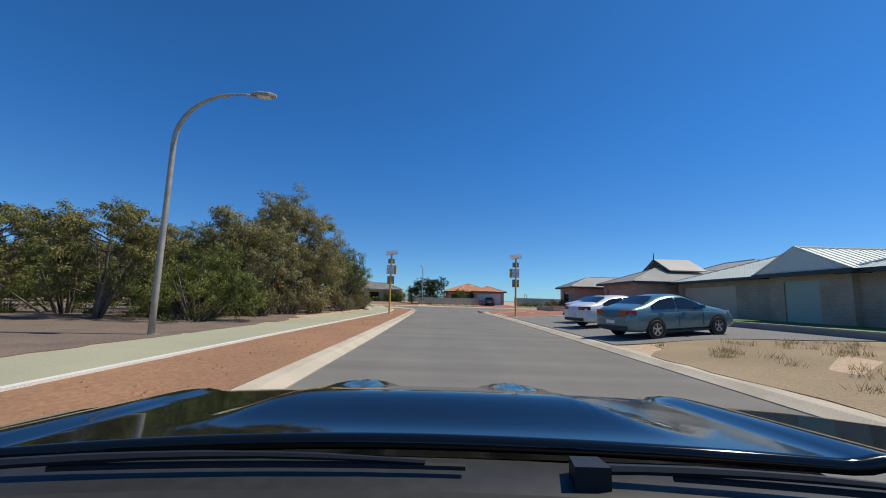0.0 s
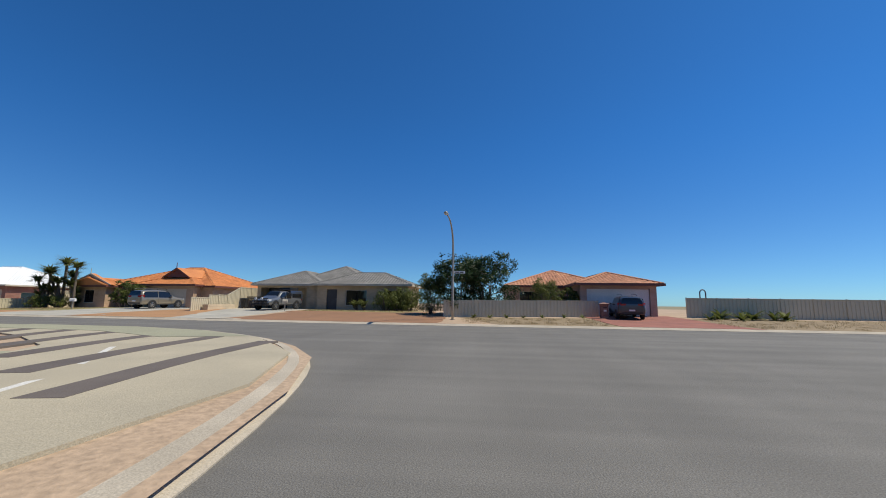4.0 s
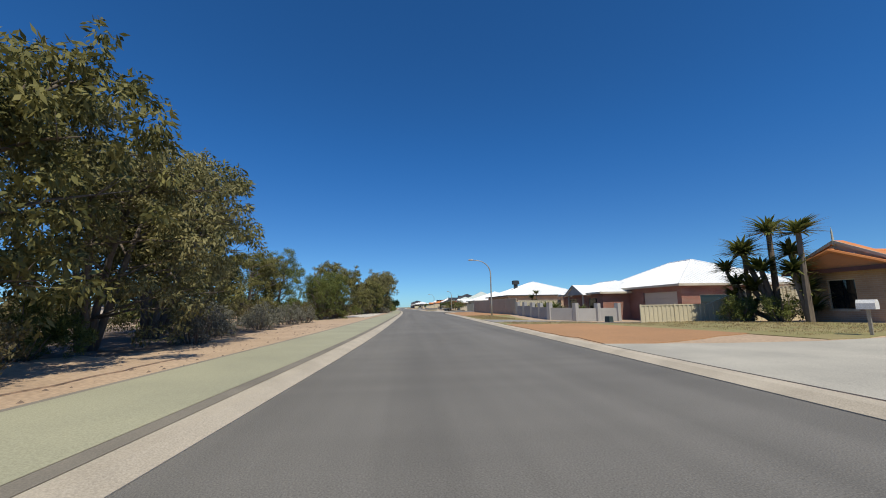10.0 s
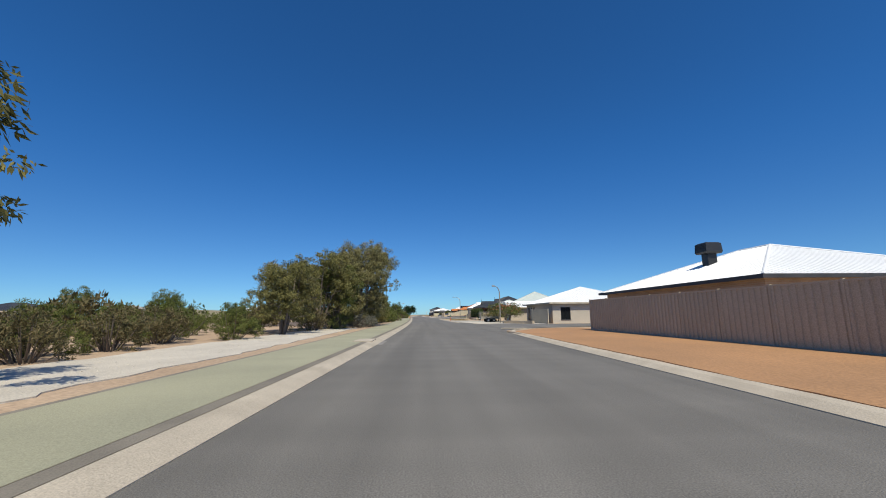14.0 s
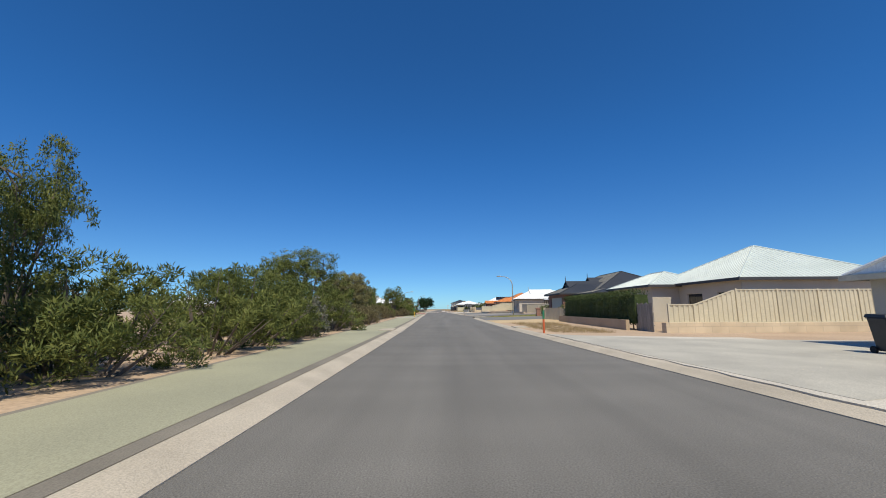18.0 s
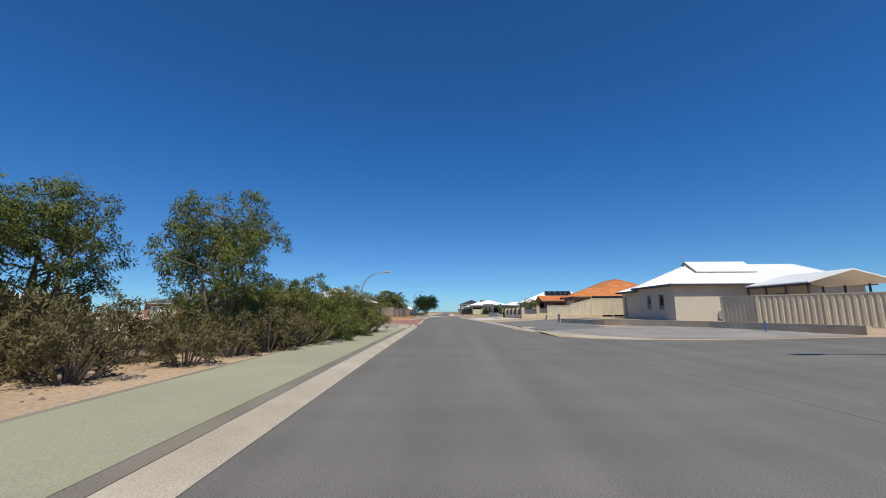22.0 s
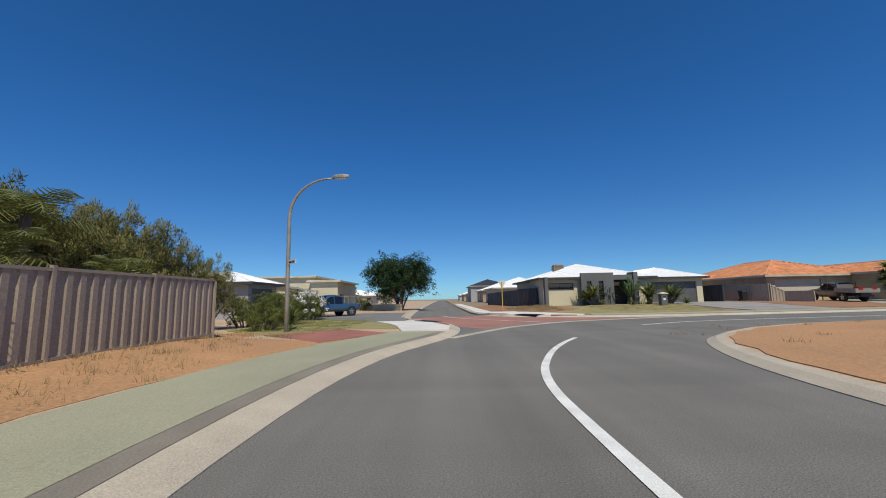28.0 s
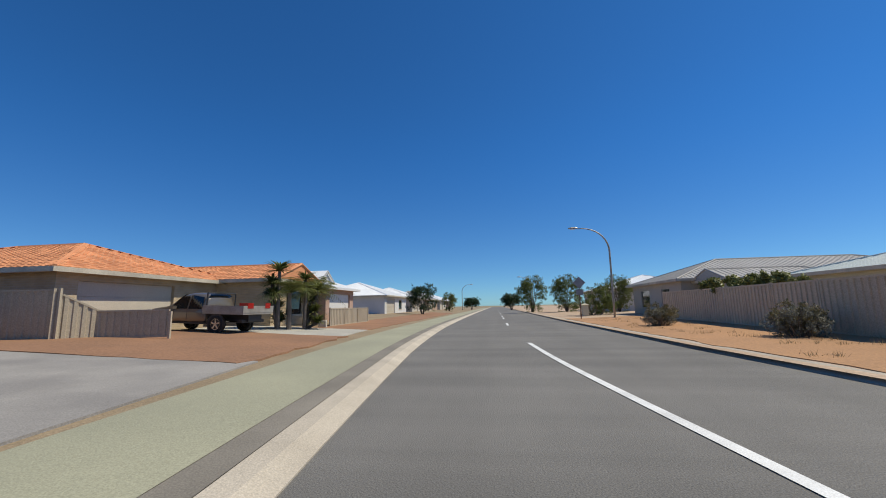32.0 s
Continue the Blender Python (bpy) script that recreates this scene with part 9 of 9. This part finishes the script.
for src, x, y, s in (
        (yucca, -13.9, 81.4, 1.0), (ball, -11.0, 81.6, 1.35), (ball, -8.6, 81.6, 1.4), (ball, -9.6, 82.4, 1.45), (magnolia, -1.4, 76.6, 1.05), (gum_c, -6.0, 76.2, 0.55), (gum_c, 3.2, 77.0, 0.5), (ball, 4.6, 77.2, 1.0), (cone, 5.2, 77.4, 0.9),
        (agave, 15.4, 75.2, 1.4), (agave, 16.6, 74.7, 1.3), (agave, 17.6, 75.2, 1.5), (agave, 18.8, 74.8, 1.4), (agave, 19.9, 75.3, 1.4), (agave, 15.9, 76.0, 1.5), (agave, 18.2, 76.0, 1.5),
        (agave, -1.2, 73.3, 0.55), (agave, 0.0, 73.5, 0.6), (agave, 1.2, 73.7, 0.5), (agave, 2.6, 73.9, 0.55), (agave, 4.2, 74.2, 0.6), (agave, 5.6, 74.5, 0.6), (agave, -2.4, 73.2, 0.7),
        (tallyucca, -45.4, 81.9, 1.15), (tallyucca, -48.0, 83.0, 1.3), (cone, -39.8, 82.4, 1.15), (ball, -46.4, 81.4, 0.9), (ball, -48.4, 81.0, 0.95),
        (tallyucca, -79.6, 80.4, 0.72), (flax, -73.6, 78.0, 1.5), (flax, -71.6, 78.0, 1.6), (yucca, -69.6, 78.0, 1.7), (yucca, -67.6, 78.2, 1.7), (flax, -66.0, 78.2, 1.6), (yucca, -64.6, 79.6, 1.4), (flax, -64.2, 81.2, 1.4), (yucca, -70.6, 78.8, 1.6), (yucca, -74.6, 78.4, 1.4),
        (flax, 12.2, 43.6, 1.4), (flax, 14.0, 42.9, 1.7), (flax, 15.8, 43.1, 1.8), (heath, 12.6, 45.2, 0.8), (heath, 13.2, 43.9, 0.8), (flax, 12.6, 42.7, 0.9),
        (ball, -172.6, 77.4, 0.9), (ball, -168.6, 77.6, 0.8), (ball, -183.4, 78.6, 0.9), (ball, -185.6, 78.8, 0.9), (ball, -187.6, 79.0, 0.9),
        (green, -242.4, 74.5, 1.05), (green, -248.0, 75.0, 0.5), (ball, -268.6, 77.6, 0.4), (ball, -270.0, 77.8, 0.4), (yucca, -266.6, 74.2, 0.9), (flax, -265.4, 74.8, 0.9),
        (cycad, -252.3, 47.2, 1.1), (cycad, -253.7, 50.4, 1.3), (yucca, -252.3, 45.8, 1.59), (yucca, -251.9, 44.2, 1.45), (yucca, -252.3, 41.8, 1.59), (yucca, -252.1, 39.2, 1.45), (flax, -251.9, 37.4, 0.9), (yucca, -251.7, 46.8, 1.01), (cycad, -251.5, 38.2, 0.9),
        (flax, -289.4, 52.4, 1.5), (flax, -290.4, 51.8, 1.6), (flax, -288.4, 52.6, 1.4), (flax, -291.6, 51.2, 1.6), (ball, -292.8, 50.8, 1.2), (ball, -294.2, 50.2, 1.25), (flax, -287.2, 52.2, 1.1), (tallyucca, -301.4, 99.0, 0.8), (tallyucca, -300.6, 100.2, 0.7), (green, -290.4, 51.0, 0.7), (ball, -286.6, 51.2, 1.0), (yucca, -286.2, 52.6, 0.9), (green, -284.6, 53.0, 0.6),
        (yucca, -304.4, 79.8, 1.89), (yucca, -303.6, 81.2, 1.74), (yucca, -304.6, 76.0, 1.59), (flax, -303.4, 75.0, 1.0), (flax, -303.0, 82.4, 1.1), (yucca, -303.2, 74.2, 1.74), (agave, -302.6, 77.4, 0.9), (agave, -303.0, 78.8, 0.8), (flax, -304.8, 83.6, 0.9),
        (salt, -222.6, 52.4, 1.15), (heath, -282.4, 101.4, 0.7), (heath, -281.3, 94.0, 0.68), (salt, -281.5, 93.6, 0.9), (salt, -282.7, 101.0, 0.8), (green, -277.6, 108.0, 0.5), (green, -281.0, 121.0, 1.2), (gum_c, -280.6, 139.0, 0.9), (gum_c, -284.8, 146.0, 1.0), (gum_c, -276.6, 128, 0.7),
        (magnolia, -301.0, 136, 0.9), (gum_c, -301, 168, 0.7), (fig, -286.6, 190, 0.7), (fig, -298.4, 205, 0.6), (ball, -316, 51.0, 1.1), (green, -317, 47, 0.7), (gum_c, -330, 46, 0.6), (gum_c, -350, 49, 0.6), (gum_c, -380, 75, 0.6)):
    plant_at(src, x, y, rnd.uniform(0, 360), s)
plant_at(frangi, -137.6, 76.2, 140, 0.7, 0.58)
vine = thing("creeper", "green creeper growing over the top of the steel fence", "creeper", (-279.5, 98.0, gz(-279.5, 98.0)), 90)
rv = random.Random(91)
vs, runs = Shape(), []
for k in range(26):
    u, up = rv.uniform(-2.6, 5.4), rv.uniform(1.55, 2.0)
    runs.append((u, rv.uniform(-0.35, 0.1), up, rv.uniform(0.16, 0.34)))
    if k % 3 == 0:
        vs.tube([(u * 0.8, -0.35, -0.1), (u * 0.9, -0.3, up * 0.6), (u, -0.2, up)], [0.03, 0.02, 0.008], 5)
part("stem", vs, BARK, vine)
part("foliage", leaf_mesh("foliage", runs, 0.3, 5200, 0.13, 0.2, LEAF_PALM, 92, 0.6, 0.0, 6), LEAF_PALM, vine)
cactus = thing("cactus", "tall branching green candelabra cactus", "cactus", (-304.6, 78.2, gz(-304.6, 78.2)), 0)
CACTUS = surf("cactus_skin", (0.075, 0.12, 0.04), (0.05, 0.085, 0.03), 3, 0.7)
rnd2 = random.Random(4)
for k in range(34):
    a, r = 2 * math.pi * k / 17 + rnd2.uniform(-0.2, 0.2), rnd2.uniform(0.15, 0.95)
    h = rnd2.uniform(1.3, 2.2) + 0.7 * (1 - r)
    part("arm", Shape().tube([(0, 0, 0.6), (r * math.cos(a) * 0.8, r * math.sin(a) * 0.8, 0.9 + 0.25 * h), (r * math.cos(a), r * math.sin(a), h), (r * math.cos(a) * 1.05, r * math.sin(a) * 1.05, h + 0.15)], [0.08, 0.10, 0.10, 0.03], 6), CACTUS, cactus)
part("stem", Shape().tube([(0, 0, -0.2), (0, 0, 0.9)], [0.14, 0.12], 8), BARK, cactus)

pm_a = palm("feathery garden palm over the fence", 2.2, 24, 2.3, 51)
pm_b = palm("tall browning palm over the fence", 3.2, 20, 2.1, 52)
pm_a.matrix_basis = pose(-259.0, 51.6, gz(-259, 51.6))
pm_b.matrix_basis = pose(-262.0, 51.2, gz(-262, 51.2))
for src, x, y, s in ((pm_a, -257.6, 51.2, 0.8), (pm_b, -263.4, 50.4, 1.0), (pm_a, -266.0, 51.4, 0.9), (pm_b, -268.2, 51.2, 0.9), (pm_a, -270.6, 51.4, 1.0), (pm_b, -273.0, 50.6, 1.05), (pm_a, -275.6, 51.6, 1.0), (pm_a, -278.4, 51.8, 0.9),
                     (pm_a, -246.6, 24.0, 0.8), (pm_a, -248.6, 26.0, 0.8), (pm_b, -251.9, 43.0, 0.7), (pm_a, -301.6, 103.6, 0.9), (pm_a, -302.6, 105.4, 1.0), (pm_b, -277.8, 49.6, 1.25), (pm_a, -300.9, 99.2, 0.85), (pm_b, -300.4, 99.8, 0.6), (pm_a, -254.1, 53.2, 0.62), (pm_a, -260.4, 52.6, 0.95), (pm_b, -264.8, 52.8, 0.95), (pm_a, -267.4, 52.6, 1.05), (pm_b, -270.0, 52.9, 0.9), (pm_a, -272.4, 52.8, 1.0), (pm_b, -258.2, 52.4, 0.9), (pm_a, -251.1, 44.8, 0.85), (pm_a, -251.3, 41.2, 0.85), (pm_b, -251.6, 47.8, 0.7), (pm_a, -250.7, 46.4, 0.8), (pm_a, -250.9, 39.0, 0.8), (pm_a, -252.9, 51.8, 0.8)):
    # the front garden's palms grow from the ground with no bare trunk
    sunk = (1.9 if src is pm_a else 2.8) * s if -253.8 < x < -250 and y < 51 else 0
    if -268 < x < -255 and y > 50:
        s *= 1.28
    elif -283 < x < -268:
        s *= 0.82
    copy_thing(src, pose(x, y, gz(x, y) - sunk, 0, 0, rnd.uniform(0, 360)) @ Matrix.Diagonal((s, s, s, 1)))
for x, y, s in ((-280.4, 48.2, 1.2), (-282.4, 48.4, 1.3), (-284.0, 47.6, 1.2), (-279.0, 46.4, 1.3), (-276.4, 46.4, 1.3), (-284.6, 50.0, 0.9)):
    plant_at(dome, x, y, rnd.uniform(0, 360), 0.78 * s, 1.38 * s, "grey-green garden bush behind the brown fence")

# white-flowering bush at the corner garden
wf = shrub("green garden bush covered in white flowers", 1.5, 2.4, 5200, LEAF_GREEN, 63, 0.09, 0.0)
WHITE_PETAL = leafy("white_petal", (0.72, 0.72, 0.68), (0.80, 0.80, 0.76))
fw = [(1.1 * r * math.cos(a), 1.1 * r * math.sin(a), 0.3 + 1.15 * math.sqrt(max(0, 1 - r * r)), 0.10) for a, r in ((rnd.uniform(0, 6.28), math.sqrt(rnd.random())) for _ in range(60))]
part("flower", leaf_mesh("flower", fw, 0.1, 1400, 0.06, 0.0, WHITE_PETAL, 64, 0.8), WHITE_PETAL, wf, "clusters of small white flowers")
settle(wf, -293.4, 51.8, 0, 1.25)
# clipped hedge on a low wall
hg = thing("hedge", "clipped dark green hedge above a low wall", "hedge", (-166.0, 75.4, gz(-160, 75.4)), 0)
LEAF_HEDGE = leafy("hedge_leaf", (0.028, 0.050, 0.016), (0.095, 0.125, 0.038))
part("inner_growth", soft_block(0.25, -0.15, 0.3, 13.2, 0.75, 1.95), LEAF_HEDGE, hg)
rows = [(0.4 + 0.45 * k, 0.0 + 0.5 * j, 0.5 + 0.38 * i, 0.34) for k in range(29) for j in range(2) for i in range(5)]
part("foliage", leaf_mesh("foliage", rows, 0.34, 36000, 0.09, 0.0, LEAF_HEDGE, 61, 0.45), LEAF_HEDGE, hg)
hs = Shape()
for k in range(14):
    hs.tube([(0.5 + 0.9 * k, 0.25, 0), (0.5 + 0.9 * k, 0.25, 1.5)], 0.04, 5)
part("stem", hs, BARK, hg)
low_wall("limestone_wall", "low grey wall under the hedge", [(-166.1, 74.95), (-153.0, 74.95)], 0.5, 0.2, EXPOSED)
lg = thing("sleeper_log", "rough timber sleeper lying on gravel", "timber", (-138.6, 75.6, gz(-138.6, 75.6)), 12)
part("sleeper", Shape().box(-1.3, -0.12, 0.0, 1.3, 0.12, 0.22), BARK, lg)
part("stump", Shape().box(0.2, -0.15, 0.225, 0.55, 0.15, 0.62), BARK, lg)

# dry grass and loose stones
def scatter(poly_x, poly_y, n, seed):
    r = random.Random(seed)
    return [(r.uniform(*poly_x), r.uniform(*poly_y)) for _ in range(n)]


def small_grass(name, spots, count, size, seed, label, material=None):
    rng = np.random.default_rng(seed)
    pts = np.array([(x, y, gz(x, y)) for x, y in spots])
    k = rng.integers(0, len(pts), count)
    p = pts[k] + np.column_stack([rng.normal(0, 0.12, count), rng.normal(0, 0.12, count), np.full(count, 0.02)])
    way = np.column_stack([rng.normal(0, 0.45, count), rng.normal(0, 0.45, count), np.ones(count)])
    way /= np.linalg.norm(way, axis=1)[:, None]
    side = np.cross(way, rng.normal(size=(count, 3)))
    side /= np.linalg.norm(side, axis=1)[:, None]
    s = size * (0.5 + rng.random(count))[:, None]
    V = np.stack([p - side * 0.006, p + side * 0.006, p + way * s], 1).reshape(-1, 3)
    me = bpy.data.meshes.new(name)
    me.vertices.add(len(V))
    me.vertices.foreach_set("co", V.ravel())
    me.loops.add(count * 3)
    me.loops.foreach_set("vertex_index", np.arange(count * 3))
    me.polygons.add(count)
    me.polygons.foreach_set("loop_start", np.arange(0, count * 3, 3))
    me.update(calc_edges=True)
    me.materials.append(material or STRAW)
    tagged(new(name, me), label, "grass", "", "stuff")


def stones(name, spots, size, material, seed, label):
    rng = np.random.default_rng(seed)
    s = Shape()
    for x, y in spots:
        r = size * (0.4 + rng.random() ** 2 * 1.4)
        a = rng.random() * 6.28
        z = gz(x, y)
        ring = [(x + r * math.cos(a + t) * (0.8 + 0.4 * rng.random()), y + r * math.sin(a + t) * (0.8 + 0.4 * rng.random())) for t in (0, 1.3, 2.5, 3.8, 5.0)]
        k = len(s.v)
        s.v += [(px, py, z) for px, py in ring] + [(x, y, z + r * 0.8)]
        s.f += [(k + i, k + (i + 1) % 5, k + 5) for i in range(5)]
    solid(name, s, material, label, "stones", "stuff")


small_grass("dry_grass", scatter((5.6, 16), (-8, 11.5), 260, 1), 9000, 0.16, 71, "dry straw tufts on the weedy verge")
small_grass("dry_grass", scatter((-268, -254), (51.8, 56), 160, 2) + scatter((-282, -266), (52.5, 56), 220, 3), 7000, 0.13, 72, "dry straw tufts on orange sand")
small_grass("dry_grass", scatter((-162, -150), (70, 73), 260, 4), 7000, 0.16, 73, "dry straw tufts on pale sand")
small_grass("dry_grass", scatter((-305, -298.4), (66.6, 70), 160, 5), 5500, 0.2, 74, "dry weeds on the corner")
small_grass("dry_grass", scatter((-3, 6), (68, 73), 200, 6) + scatter((13, 30), (68, 75), 260, 7), 8000, 0.12, 75, "dry straw on the verge")
small_grass("dry_grass", scatter((-302, -296.2), (72.6, 81), 800, 8), 16000, 0.05, 76, "short dry lawn blades")
LEAF_LAWN = leafy("lawn_blade", (0.17, 0.20, 0.05), (0.30, 0.29, 0.10))
small_grass("lawn_blades", scatter((-295, -283.5), (52.0, 56.4), 900, 9), 22000, 0.045, 77, "short green lawn blades", LEAF_LAWN)
small_grass("dry_grass", scatter((-52, -39), (75, 81), 700, 31) + scatter((-57, -52.5), (70, 75.6), 300, 32), 16000, 0.06, 91, "short dry lawn blades before the houses")
small_grass("dry_grass", scatter((-18, -8), (77.6, 81), 300, 33), 7000, 0.06, 92, "short dry lawn blades before the brick house")
small_grass("dry_grass", scatter((-190, -184.5), (70.6, 78.4), 500, 34), 12000, 0.05, 93, "short yellow-green lawn blades on the corner", LEAF_LAWN)
small_grass("dry_grass", scatter((-284, -263), (67.5, 76), 60, 35) + scatter((-284, -280), (80, 112), 90, 36), 3000, 0.12, 94, "dry weeds on orange sand")
small_grass("lawn_blades", scatter((-76, -62.8), (70.2, 73.4), 500, 10), 14000, 0.07, 78, "short yellowing lawn blades", STRAW)
stones("loose_stones", scatter((-4.6, -2.9), (-4, 40), 700, 11), 0.035, DIRT_RED, 81, "loose reddish stones on the dirt strip")
stones("loose_stones", scatter((-16, -7.6), (0, 26), 500, 12), 0.03, LITTER, 82, "grey litter and pebbles under the trees")
stones("loose_stones", scatter((-256, -239.5), (67.4, 72.8), 1500, 13), 0.035, SAND_WHITE, 83, "white gravel stones")
stones("loose_stones", scatter((-147, -123), (70.8, 75.5), 1300, 14), 0.035, SAND_WHITE, 84, "white limestone rubble")
stones("loose_stones", scatter((-112, -80), (55.2, 58.2), 900, 15), 0.04, SAND_WHITE, 85, "white rubble beside the path")
for k, (a, b) in enumerate(((-60, -20), (-118, -80), (-160, -118), (-205, -160))):
    stones("loose_stones", scatter((a, b) if a < b else (b, a), (55.6, 58.4), 500, 20 + k), 0.03, LITTER, 86 + k, "twigs and pebbles on the sand")

# ---- the black car that the view sets out from, standing where it starts ----
own = thing("car", "black car bonnet, wipers and dashboard at the start of the drive", "car", (0, 0, 0), 0)


def bonnet_height(x, y):
    """The bonnet's skin: falling forwards and to the sides, with a scoop standing between two creases that spread towards the screen."""
    z = 1.072 - 0.075 * (y - 0.70) - 0.035 * (x / (0.85 if x < 0 else 1.15)) ** 2 - 0.05 * max(0, (y - 1.15) / 0.27) ** 2
    c = abs(x + 0.01)
    crease = 0.20 + 0.30 * (1.40 - y) / 0.7
    z += 0.030 * smoothstep((crease + 0.03 - c) / 0.10) * smoothstep((y - 0.72) / 0.25)
    z -= 0.022 * smoothstep((crease - 0.05 - c) / 0.06) * smoothstep((y - 0.95) / 0.30)
    shoulder = 0.62 + 0.06 * (1.40 - y)
    return z + 0.012 * smoothstep((c - shoulder) / 0.05) - 0.02 * smoothstep((c - shoulder - 0.08) / 0.12)


hood, nx, ny = Shape(), 80, 30
for j in range(ny + 1):
    for i in range(nx + 1):
        x = -0.92 + 2.12 * i / nx
        q = x / (0.92 if x < 0 else 1.3)
        yf, yb = 1.42 - 0.40 * q ** 2, 0.68 - 0.12 * q ** 2
        y = yb + (yf - yb) * j / ny
        hood.v.append((x, y, bonnet_height(x, y)))
for j in range(ny):
    for i in range(nx):
        a = j * (nx + 1) + i
        hood.f.append((a, a + 1, a + nx + 2, a + nx + 1))
bn = part("bonnet", hood, BLACK_CAR, own, "glossy black bonnet with raised centre", True)
sol = bn.modifiers.new("thickness", "SOLIDIFY")
sol.thickness, sol.offset = 0.02, -1
ACROSS = [-0.92 + 0.106 * k for k in range(21)]


def bowed(profile, bow, sag=0.0):
    """A strip across the car that curves back at its ends."""
    return Shape().loft([[(x, y - bow * (x / 0.9) ** 2, z - sag * (x / 0.9) ** 2) for y, z in profile] for x in ACROSS])


part("cowl", bowed([(0.50, 0.985), (0.56, 1.028), (0.66, 1.048), (0.685, 1.040), (0.685, 0.96), (0.50, 0.95)], 0.12), DARKPLASTIC, own, "black plastic cowl below the windscreen", True)
part("cowl_lip", bowed([(0.545, 1.022), (0.555, 1.036), (0.575, 1.038), (0.58, 1.026)], 0.12), RUBBER, own, "rubber lip along the cowl")
for x0, x1 in ((-0.66, -0.02), (0.22, 0.82)):
    def over(x, up):
        return (x, 0.62 - 0.12 * (x / 0.9) ** 2, 1.046 + up)
    w = part("wiper_arm", Shape().tube([over(x0 + (x1 - x0) * k / 8, 0.012 + 0.008 * math.sin(math.pi * k / 8)) for k in range(9)], [0.008, 0.007, 0.007, 0.006, 0.006, 0.005, 0.005, 0.004, 0.004], 6), BLACK, own)
    part("wiper_blade", Shape().tube([over(x0 + 0.12 + (x1 - x0 - 0.06) * k / 8, 0.006) for k in range(9)], 0.005, 5), RUBBER, w)
    px, py, pz = over(x0, 0.0)
    part("wiper_pivot", Shape().loft([[(px + a, py + b, pz + c) for a, b in ((-0.026, -0.02), (0.026, -0.02), (0.022, 0.02), (-0.022, 0.02))] for c in (-0.012, 0.022)]), BLACK, w)
dash = bowed([(0.10, 0.985), (0.20, 1.030), (0.30, 1.046), (0.36, 1.044), (0.40, 1.020), (0.42, 0.94), (0.10, 0.90)], 0.09, 0.02)
part("dashboard", dash, surf("grained_dash", (0.030, 0.031, 0.034), (0.022, 0.023, 0.025), 3, 0.6, 1.0, 320), own, "grained dark grey dashboard pad", True)
part("dash_vent", bowed([(0.395, 1.008), (0.40, 1.021), (0.47, 1.012), (0.47, 0.99)], 0.09, 0.02), BLACK, own, "black demister slot behind the dashboard pad")
part("front_body", Shape().loft([section(y, 0.28, 0.70, 0.96, 0.84, 0.90, 0.80) for y in (-1.6, -0.6, 0.4, 0.9)] + [section(1.25, 0.30, 0.66, 0.92, 0.74, 0.80, 0.66), section(1.4, 0.34, 0.6, 0.84, 0.6, 0.66, 0.5)]), BLACK_CAR, own).matrix_basis = pose(0, 0, 0, 0, 0, 90)
for sx in (-1, 1):
    wh = thing("tmp", "tmp", "tmp")
    wheel(wh, 0, 0, 0.36, 0.22, -1)
    w = [c for c in wh.children if c.name.startswith("wheel")][0]
    w.parent = own
    w.matrix_basis = pose(sx * 0.80, 0.75, 0, 0, 0, 90 * sx)
    bpy.data.objects.remove(wh)
